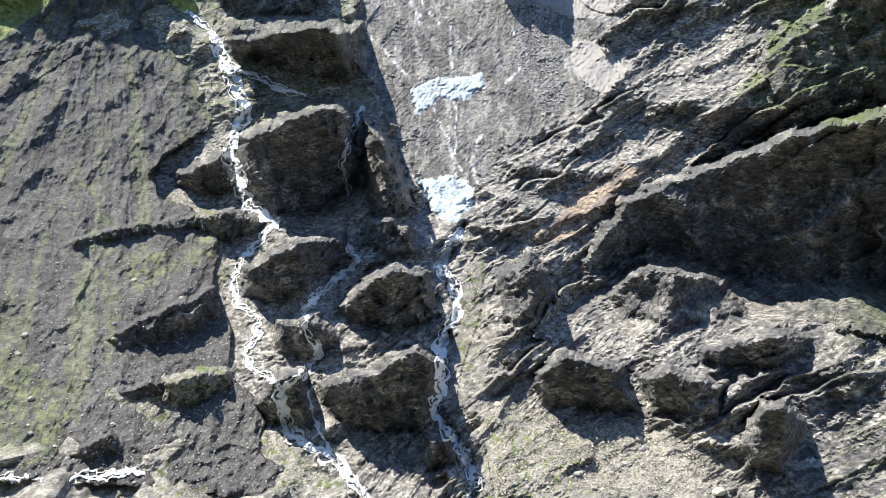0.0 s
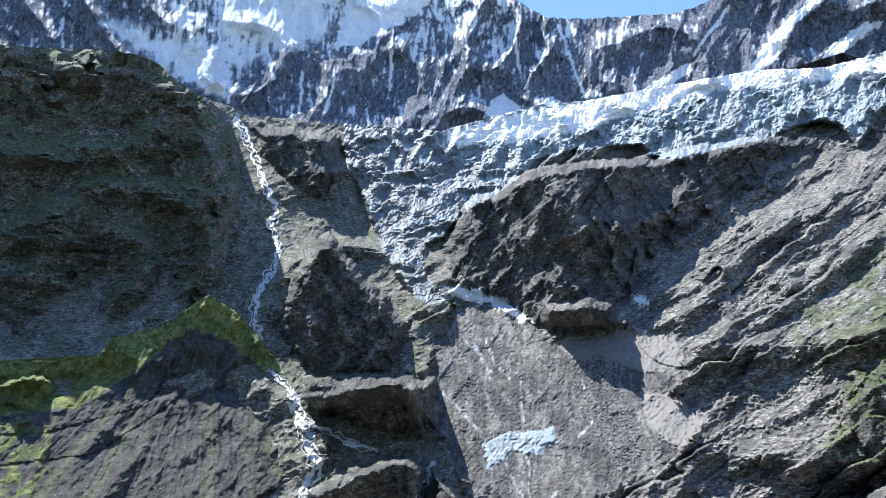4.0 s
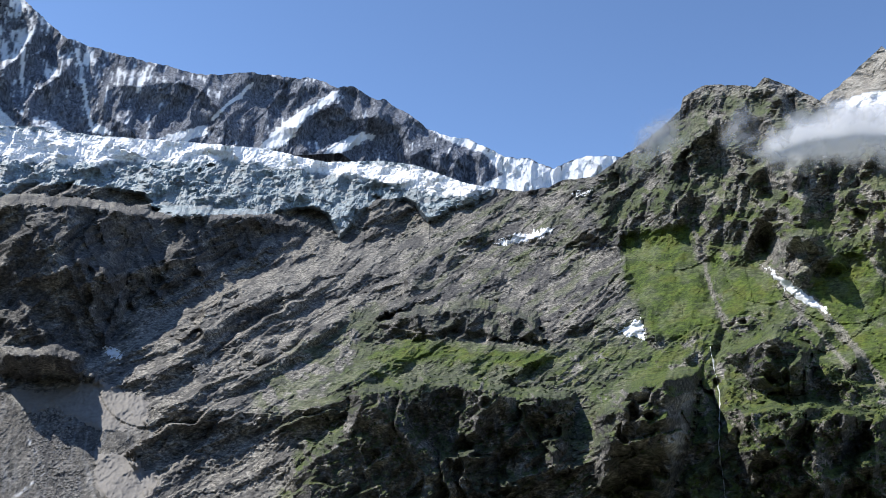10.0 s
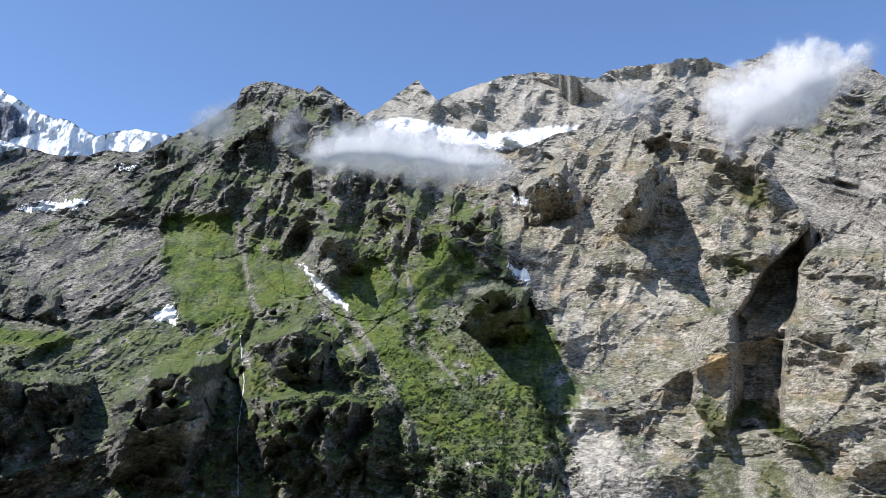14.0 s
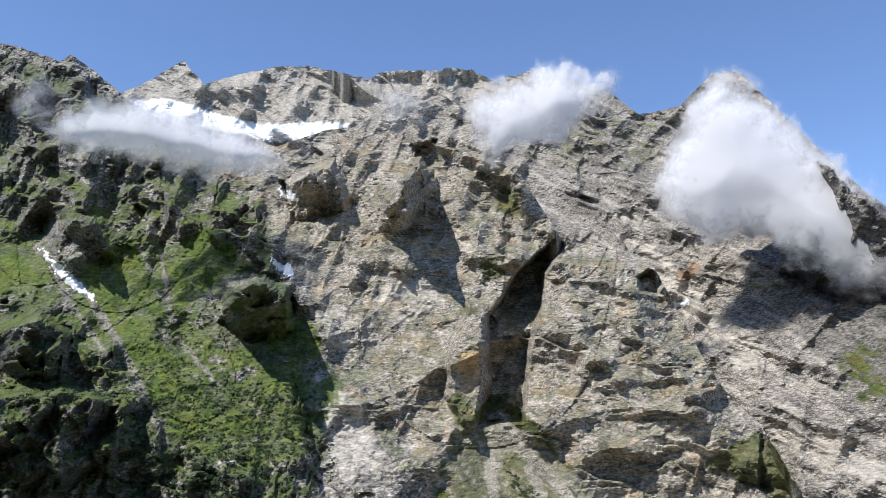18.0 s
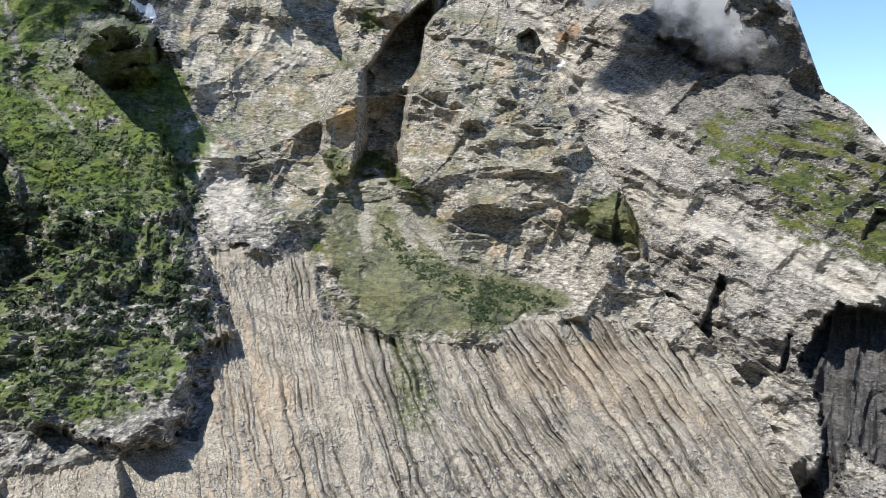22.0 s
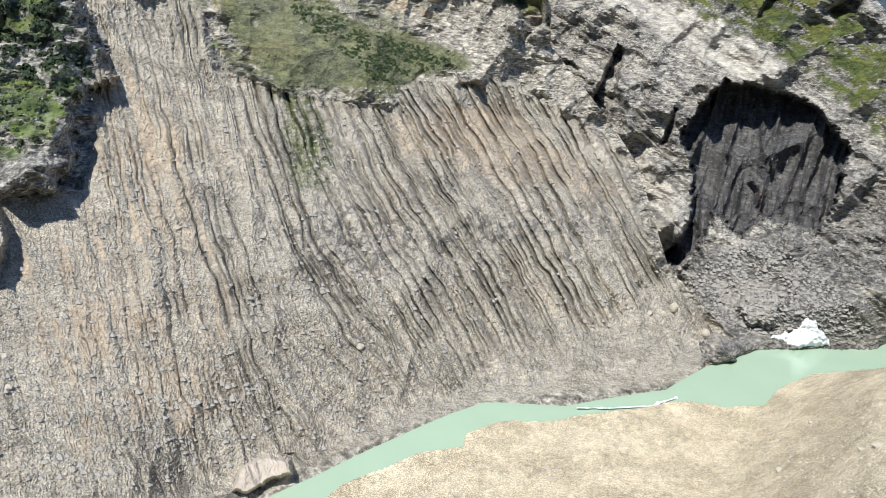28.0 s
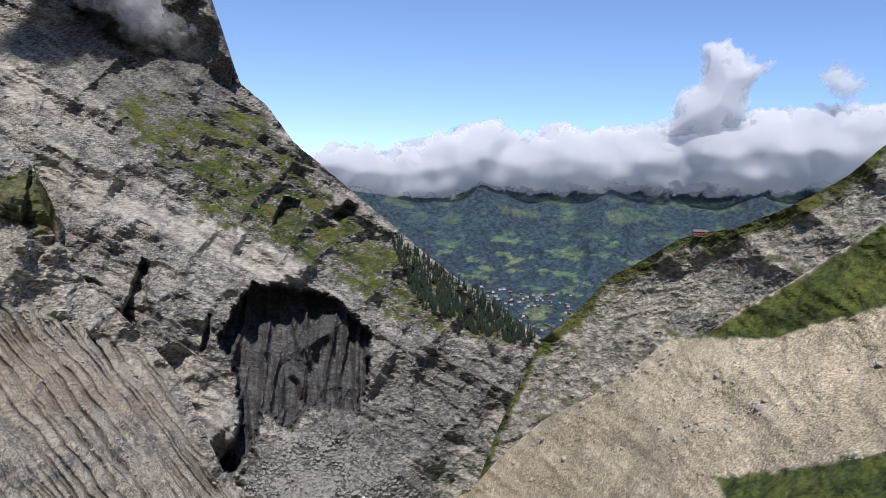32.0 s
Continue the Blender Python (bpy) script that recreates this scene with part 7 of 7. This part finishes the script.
def spots(sheet, pts, count, rng):
    """Places on the slope inside an outline, with their elevations."""
    q = np.array(pts)
    draw = [(rng.uniform(q[:, 0].min(), q[:, 0].max()), rng.uniform(q[:, 1].min(), q[:, 1].max())) for _ in range(count * 8)]
    a, e = np.array(draw, np.float32).T
    ok = inside(a, e, pts) > 0.5
    a, e = a[ok][:count], e[ok][:count]
    return sheet.at(a, e), a, e


def strew(sheet, pts, count, low, high, seed, label, group, pale=0.5):
    """Single boulders over an outline of the slope."""
    rng = random.Random(seed)
    for x, y, z in spots(sheet, pts, count, rng)[0]:
        size = low * (high / low) ** (rng.random() ** 2.2)
        ob = new("boulder", BOULDERS[rng.randrange(4) * 2 + (rng.random() > pale)])
        ob.matrix_basis = pose(x, y, max(z, 1.2) + size * 0.15, rng.uniform(-15, 15), rng.uniform(-15, 15), rng.uniform(0, 360)) @ Matrix.Scale(size, 4)
        tagged(ob, label, "boulder", group)


def strew_stuff(name, sheet, pts, count, low, high, seed, label, pale=0.5):
    """Uncounted stones over an outline, one mesh."""
    rng = np.random.RandomState(seed)
    q = np.array(pts)
    n = count * 4
    a, e = rng.uniform(q[:, 0].min(), q[:, 0].max(), n).astype(np.float32), rng.uniform(q[:, 1].min(), q[:, 1].max(), n).astype(np.float32)
    ok = inside(a, e, pts) > 0.5
    a, e = a[ok][:count], e[ok][:count]
    at = sheet.at(a, e)
    at[:, 2] = np.maximum(at[:, 2], 1.3)
    base = np.array([(1, 0, 0), (0.3, 0.9, 0.1), (-0.8, 0.5, 0), (-0.7, -0.7, 0.1), (0.4, -0.9, 0), (0.1, 0.1, 0.9), (0, 0, -0.6)])
    tri = np.array([(0, 1, 5), (1, 2, 5), (2, 3, 5), (3, 4, 5), (4, 0, 5), (1, 0, 6), (2, 1, 6), (3, 2, 6), (4, 3, 6), (0, 4, 6)])
    size = low * (high / low) ** (rng.rand(len(a)) ** 2.5)
    v = base[None] * size[:, None, None] * rng.uniform(0.6, 1.3, (len(a), 7, 3)) + at[:, None, :]
    f = (tri[None] + 7 * np.arange(len(a))[:, None, None]).reshape(-1, 3)
    return tagged(link_mesh(name, v.reshape(-1, 3), f, PALE_STONE if pale > 0.5 else STONE), label, "stones", kind="stuff")


SLOPE = [(132.3, -19.2), (134.4, -15.4), (139.7, -11.9), (142.9, -9.3), (150.3, -8.2), (155.5, -5.9), (164.6, -3.5), (165.2, -11.6), (150.8, -15.8), (145.6, -17.3), (140.2, -19.9)]
FLAT = [(102.5, -31.6), (106.8, -30.4), (115.0, -28.5), (118.9, -27.6), (127.7, -23.4), (131.7, -22.4), (133.6, -28.6), (93.9, -37.4), (98.3, -34.6)]
strew(bank, SLOPE, 110, 0.6, 2.6, 1, "pale angular boulder half buried in the sandy slope", "boulders on the sandy slope", 0.75)
strew(bank, FLAT, 45, 0.7, 3.2, 2, "pale boulder lying on the gravel flat", "boulders on the flats", 0.6)
strew(bank, [(138.9, -11.6), (142.9, -8.7), (143.4, -9.3), (139.9, -12.5), (135.0, -15.7), (130.8, -19.6), (130.2, -19.4), (133.6, -15.9)], 40, 0.8, 2.6, 21, "pale block at the edge of the sandy slope", "blocks at the slope edge", 0.7)
strew(bank, [(142.2, -12.2), (147.1, -10.7), (149.1, -12.5), (147.5, -14.9), (143.4, -14.2)], 60, 0.6, 1.8, 22, "pale boulder in a patch of stones on the sandy slope", "boulders on the sandy slope", 0.8)
strew_stuff("slope_stones", bank, SLOPE, 6000, 0.2, 1.0, 3, "loose pale stones on the sandy slope", 0.8)
strew_stuff("flat_stones", bank, FLAT, 4500, 0.3, 1.2, 4, "loose stones on the gravel flats", 0.6)
WALLS = [(74.2, -13.6), (86.1, -9.6), (93.9, -8.0), (102.5, -7.7), (110.2, -14.4), (112.2, -19.4), (115.1, -24.2), (102.7, -29.0), (89.7, -33.5), (72.0, -35.5), (60.6, -32.9), (62.0, -22.2), (71.5, -18.0)]
strew(basin, WALLS, 60, 1.2, 4.2, 5, "grey boulder stuck in the gravel wall", "boulders in the gravel wall", 0.45)
strew_stuff("wall_stones", basin, WALLS, 5000, 0.5, 1.6, 6, "stones stuck in the steep gravel wall", 0.3)
strew_stuff("tongue_heap", basin, [(4.8, 2.3), (6.7, 1.9), (7.8, -2.4), (8.5, -5.4), (7.0, -6.2), (5.5, -3.9), (4.4, -0.0)], 1500, 1.0, 4.0, 17, "heap of dark blocks on the glacier tongue", 0.3)
strew_stuff("terrace_stones", basin, [(3.3, -25.5), (9.3, -26.8), (16.8, -26.8), (21.9, -30.4), (1.6, -32.3), (0.7, -29.3)], 4000, 0.4, 1.6, 18, "loose stones on the gravel terrace", 0.6)
strew_stuff("wall_blocks", basin, WALLS, 4200, 1.0, 3.2, 19, "dark blocks stuck in the steep gravel wall", 0.3)
strew_stuff("tongue_rubble", basin, [(0.4, 3.2), (5.5, 1.6), (8.9, -0.3), (8.2, -5.7), (2.1, -11.3), (0.1, -12.8), (-3.5, -5.9), (-5.1, -0.4)], 1500, 0.6, 2.2, 7, "rubble strewn over the glacier snout", 0.3)
strew_stuff("moraine_rubble", moraine, [(-29.5, -3.5), (-24.5, -0.6), (-17.0, -2.8), (-15.2, -7.2), (-19.4, -10.4), (-15.2, -13.3), (-16.0, -18.6), (-15.2, -22.5), (-13.3, -24.9), (-10.4, -31.9), (-33.1, -27.9)], 7000, 0.5, 1.9, 8, "rubble on the slope below the moraine", 0.3)
strew_stuff("gorge_rubble", peak, [(113.6, -19.7), (116.7, -16.4), (118.7, -16.2), (122.1, -17.4), (126.0, -20.1), (123.4, -21.7), (119.3, -22.2), (115.9, -21.9)], 2500, 0.8, 3.5, 9, "dark blocks of a rockfall above the lake", 0.2)
strew(basin, [(3.3, -25.5), (9.3, -26.8), (16.8, -26.8), (21.9, -30.4), (4.3, -32.3)], 40, 1.2, 5.0, 10, "grey boulder resting on the gravel terrace", "boulders on the terrace", 0.5)
strew(moraine, [(-28.7, -13.5), (-22.5, -12.8), (-16.4, -18.6), (-17.2, -28.2), (-22.6, -30.3), (-30.4, -25.8)], 40, 1.2, 4.5, 11, "grey boulder resting on the rubble slope", "boulders on the rubble slope", 0.4)

# an old block of ice at the water's edge, and pale rocks at the corner of the wall
ICE_BLOCK = snow_material("stony_ice", (0.27, 0.225, 0.175), (0.50, 0.435, 0.36))
patch("ice_block", basin, [(80.3, -36.2), (81.2, -34.5), (83.1, -33.9), (85.2, -34.3), (85.5, -35.4), (83.6, -35.7), (81.8, -36.5)], 16, "rounded block of old ice covered in brown grit by the shore", "ice", ICE_BLOCK, 0.08, 0.6, 0.05)
CORNER = [(113.3, -21.6), (115.8, -22.8), (116.7, -23.0)]
for k, (sheet, a, e, size) in enumerate(((basin, CORNER[0][0], CORNER[0][1], 7.0), (basin, CORNER[1][0], CORNER[1][1], 6.5), (basin, CORNER[2][0], CORNER[2][1], 4.5))):
    x, y, z = sheet.at(np.array([a]), np.array([e]), 2.0)[0]
    ob = new("boulder", BOULDERS[(2 * k) % 8])
    ob.matrix_basis = pose(x, y, z, 10 * k, 8, 50 * k) @ Matrix.Diagonal((size * 0.6, size * 0.6, size * 1.3, 1))
    tagged(ob, "tall pale yellow rock standing at the corner of the gravel wall", "boulder", "pale rocks at the corner")

# ---- trees and bushes ----
BARK = plain_material("spruce_bark", (0.05, 0.035, 0.025), (0.11, 0.08, 0.06), 4)
NEEDLES = plain_material("spruce_needles", (0.010, 0.022, 0.012), (0.032, 0.052, 0.024), 3)
LEAVES = plain_material("bush_leaves", (0.02, 0.035, 0.010), (0.065, 0.10, 0.028), 0.4)


def spruce_parts(seed):
    rng = random.Random(seed)
    bm = bmesh.new()
    bmesh.ops.create_cone(bm, segments=6, radius1=0.028, radius2=0.004, depth=1.0, matrix=pose(0, 0, 0.5))
    trunk = facets(bm, BARK, "trunk")
    bm = bmesh.new()
    for k in range(13):
        h = 0.10 + 0.88 * k / 13
        reach = 0.19 * (1 - h) ** 0.85 + 0.015
        for b in range(8):
            a = (b + rng.random()) * math.pi / 4 + k
            r = reach * rng.uniform(0.65, 1.15)
            d, t = Vector((math.cos(a), math.sin(a), 0)), Vector((-math.sin(a), math.cos(a), 0))
            w = 0.30 * r + 0.012
            pts = [d * 0.01 + Vector((0, 0, h + 0.03)), d * r * 0.6 + t * w + Vector((0, 0, h - 0.02)), d * r + Vector((0, 0, h - 0.055 - 0.1 * r)), d * r * 0.6 - t * w + Vector((0, 0, h - 0.02))]
            bm.faces.new([bm.verts.new(p) for p in pts])
    return trunk, facets(bm, NEEDLES, "crown")


SPRUCES = [spruce_parts(k) for k in range(4)]


def spruce(x, y, z, height, seed):
    rng = random.Random(seed)
    tree = new("spruce_tree")
    tree.matrix_basis = pose(x, y, z - 0.5, 0, 0, rng.uniform(0, 360)) @ Matrix.Scale(height, 4)
    for nm, me in zip(("trunk", "crown"), SPRUCES[rng.randrange(4)]):
        o = new(nm, me)
        o.parent = tree
    tagged(tree, "dark green spruce on the slope above the gorge", "tree", "spruce forest")


WOOD = [(123.1, -2.6), (125.9, -4.3), (128.4, -5.9), (130.4, -7.0), (133.7, -9.3), (133.0, -10.0), (129.8, -9.3), (127.1, -8.3), (125.5, -7.6), (124.2, -5.5)]
rng = random.Random(12)
for k, (x, y, z) in enumerate(spots(peak, WOOD, 300, rng)[0]):
    spruce(x, y, z, rng.uniform(10, 20), k)


def forest(name, sheet, pts, count, low, high, seed, label):
    """Woods too many to count: jagged crowns in one mesh."""
    rng = random.Random(seed)
    at = spots(sheet, pts, count, rng)[0]
    crown = np.array([v.co for v in SPRUCES[0][1].vertices])
    face = np.array([tuple(q.vertices) for q in SPRUCES[0][1].polygons])
    size = np.array([rng.uniform(low, high) for _ in at])
    turn = np.array([rng.uniform(0, 6.28) for _ in at])
    c, s_ = np.cos(turn), np.sin(turn)
    rot = np.stack([crown[None, :, 0] * c[:, None] - crown[None, :, 1] * s_[:, None], crown[None, :, 0] * s_[:, None] + crown[None, :, 1] * c[:, None], np.broadcast_to(crown[None, :, 2], (len(at), len(crown)))], -1)
    v = rot * size[:, None, None] + at[:, None, :]
    f = face[None] + len(crown) * np.arange(len(at))[:, None, None]
    return tagged(link_mesh(name, v.reshape(-1, 3), f.reshape(-1, 4), NEEDLES), label, "forest", kind="stuff")


forest("spruce_wood", peak, WOOD, 420, 8, 17, 4, "dense dark spruce wood on the slope")


def bushes(name, sheet, pts, count, low, high, seed, label, mat=None):
    """Low scrub: each bush a heap of small leaf-clumps."""
    rng = np.random.RandomState(seed)
    q = np.array(pts)
    n = count * 5
    a, e = rng.uniform(q[:, 0].min(), q[:, 0].max(), n).astype(np.float32), rng.uniform(q[:, 1].min(), q[:, 1].max(), n).astype(np.float32)
    ok = (inside(a, e, pts, 0.5) > rng.rand(n) * 0.8) & (fbm(a / 0.9, e / 0.6, 3, seed) > -0.12)
    a, e = a[ok][:count], e[ok][:count]
    at, k = sheet.at(a, e), 26
    size = rng.uniform(low, high, len(a))
    u = rng.normal(size=(len(a), k, 3))
    u /= np.linalg.norm(u, axis=2)[..., None]
    u[..., 2] = np.abs(u[..., 2])
    c = at[:, None] + u * size[:, None, None] * rng.uniform(0.55, 1.0, (len(a), k, 1)) * np.array([1, 1, 0.8])
    t1 = np.cross(u, rng.normal(size=u.shape))
    t1 /= np.linalg.norm(t1, axis=2)[..., None] + 1e-9
    t2 = np.cross(u, t1) + 0.5 * rng.normal(size=u.shape)
    w = size[:, None, None] * rng.uniform(0.18, 0.38, (len(a), k, 1))
    v = np.stack([c - t1 * w, c - t2 * w, c + t1 * w, c + t2 * w], 2).reshape(-1, 3)
    return tagged(link_mesh(name, v, np.arange(len(v)).reshape(-1, 4), mat or LEAVES), label, "bushes", kind="stuff")


bushes("apron_scrub", basin, [(82.9, -0.8), (86.0, -3.2), (89.1, -4.9), (94.6, -6.0), (96.6, -7.0), (92.4, -8.1), (91.2, -9.3), (88.0, -6.8), (84.5, -4.4)], 1500, 1.2, 2.9, 1, "green alder scrub on the debris apron")
TREES = plain_material("alder_leaves", (0.008, 0.017, 0.006), (0.03, 0.05, 0.015), 0.3)
bushes("spur_wood", basin, [(58.5, 0.5), (66.5, 0.0), (69.5, -2.0), (71.6, -6.5), (72.2, -9.0), (69.5, -10.5), (67.5, -8.5), (64.0, -11.5), (60.0, -12.5)], 560, 3.0, 7.0, 7, "dark broadleaf trees on the rock spur", TREES)
bushes("slope_scrub", basin, [(59.3, 9.4), (66.7, 8.8), (71.5, 5.0), (72.4, -1.8), (72.9, -7.5), (70.1, -13.3), (62.5, -14.8), (57.7, -12.2)], 1500, 1.5, 3.6, 2, "dark green scrub on the shaded slope")
bushes("gully_scrub", basin, [(49.3, 7.0), (58.8, 5.7), (64.2, 4.2), (70.9, 3.5), (71.4, -0.8), (60.4, -2.6), (50.5, -2.8)], 1600, 1.6, 3.8, 3, "dark green scrub below the meadows")
bushes("ledge_scrub", basin, [(25.1, 5.6), (39.0, 5.9), (40.2, 0.6), (28.9, -1.6), (21.5, -0.6)], 700, 1.6, 3.4, 4, "green scrub on rock ledges")

# ---- the mountain hut ----
TIMBER = plain_material("dark_timber", (0.07, 0.035, 0.02), (0.14, 0.075, 0.045), 2)
ROOFING = plain_material("grey_roof_sheet", (0.10, 0.10, 0.11), (0.17, 0.17, 0.18), 2, 0.6)
REDCLOTH = plain_material("red_cloth", (0.45, 0.03, 0.02), (0.55, 0.06, 0.04), 2)
PLASTER = plain_material("white_plaster", (0.62, 0.61, 0.58), (0.78, 0.77, 0.74), 1)
PANE, pn, pl, pp = material("window_glass")
pp.inputs["Base Color"].default_value = (0.03, 0.04, 0.05, 1)
pp.inputs["Roughness"].default_value = 0.08


def box(bm, x, y, z, sx, sy, sz, turn=0.0):
    bmesh.ops.create_cube(bm, size=1.0, matrix=pose(x, y, z, 0, 0, turn) @ Matrix.Diagonal((sx, sy, sz, 1)))


def gable(bm, w, d, h, over, t):
    """Two roof slabs over a ridge along x."""
    for sgn in (-1, 1):
        a = math.atan2(h, d / 2)
        n = math.hypot(h, d / 2) + over
        m = Matrix.Translation((0, sgn * (d / 4 + over * 0.4), h / 2 - over * 0.15)) @ pose(0, 0, 0, -sgn * math.degrees(a), 0, 0) @ Matrix.Diagonal((w + 2 * over, n, t, 1))
        bmesh.ops.create_cube(bm, size=1.0, matrix=m)


HUT_AZ = [(144.2, -1.4)][0][0]
hx, hy, hz = knoll.at(np.array([HUT_AZ]), knoll.crest(np.array([HUT_AZ])) - 0.12)[0]
hut = new("mountain_hut")
hut.matrix_basis = pose(hx, hy, hz - 1.2, 0, 0, -HUT_AZ + 4) @ Matrix.Scale(0.72, 4)
tagged(hut, "small timber mountain hut with grey roof on the knoll", "hut")
bm = bmesh.new()
box(bm, 0, 0, 1.5, 15, 8, 3.0)
part("ground_floor", bm, TIMBER, hut)
bm = bmesh.new()
box(bm, 0, 0, 4.2, 15.2, 8.2, 2.4)
part("upper_floor", bm, TIMBER, hut, "dark timber upper floor")
bm = bmesh.new()
gable(bm, 15, 8.2, 2.2, 0.9, 0.18)
for v in bm.verts:
    v.co.z += 5.4
part("roof", bm, ROOFING, hut, "grey metal roof")
for k in range(5):
    for z in (1.7, 4.3):
        bm = bmesh.new()
        box(bm, -5.6 + 2.8 * k, -4.12, z, 1.3, 0.1, 1.2)
        w = part("window", bm, PANE, hut)
        for sgn in (-1, 1):
            bm = bmesh.new()
            box(bm, -5.6 + 2.8 * k + sgn * 0.95, -4.15, z, 0.5, 0.06, 1.3)
            part("shutter", bm, REDCLOTH, w, "red shutter")
bm = bmesh.new()
box(bm, 1, -6.2, 0.3, 17, 4, 0.6)
part("terrace", bm, STONE, hut, "grey stone terrace")
for k in range(4):
    awning = new("parasol")
    awning.matrix_basis = hut.matrix_basis @ pose(-6 + 4.2 * k, -6.6, 0.7)
    tagged(awning, "red parasol on the hut terrace", "parasol", "terrace parasols")
    bm = bmesh.new()
    bmesh.ops.create_cone(bm, segments=6, radius1=0.04, radius2=0.04, depth=2.4, matrix=pose(0, 0, 1.2))
    part("pole", bm, PLASTER, awning)
    bm = bmesh.new()
    bmesh.ops.create_cone(bm, segments=8, cap_ends=False, radius1=1.5, radius2=0.05, depth=0.7, matrix=pose(0, 0, 2.4))
    part("canopy", bm, REDCLOTH, awning, "red canopy")

# ---- the village in the valley ----
bm = bmesh.new()
box(bm, 0, 0, 3, 14, 11, 8)
CHALET_WALL = [facets(bm, TIMBER, "wall")]
bm = bmesh.new()
box(bm, 0, 0, 3, 16, 12, 8)
CHALET_WALL.append(facets(bm, PLASTER, "wall"))
bm = bmesh.new()
gable(bm, 15, 12, 4, 1.5, 0.5)
for v in bm.verts:
    v.co.z += 6.8
CHALET_ROOF = facets(bm, plain_material("chalet_roof", (0.10, 0.085, 0.075), (0.22, 0.20, 0.19), 0.3), "roof")
TOWN = [(129.4, -5.8), (131.6, -6.1), (133.9, -6.2), (135.9, -6.0), (136.0, -7.6), (134.1, -8.9), (131.7, -7.9), (129.6, -6.8)]
rng = random.Random(5)
for x, y, z in spots(beyond, TOWN, 70, rng)[0]:
    house = new("chalet")
    house.matrix_basis = pose(x, y, z + 1.5, 0, 0, rng.uniform(0, 180)) @ Matrix.Scale(rng.uniform(0.55, 0.95), 4)
    for nm, me in (("wall", CHALET_WALL[rng.randrange(2)]), ("roof", CHALET_ROOF)):
        o = new(nm, me)
        o.parent = house
    tagged(house, "distant chalet with a pitched roof in the valley village", "house", "village chalets")
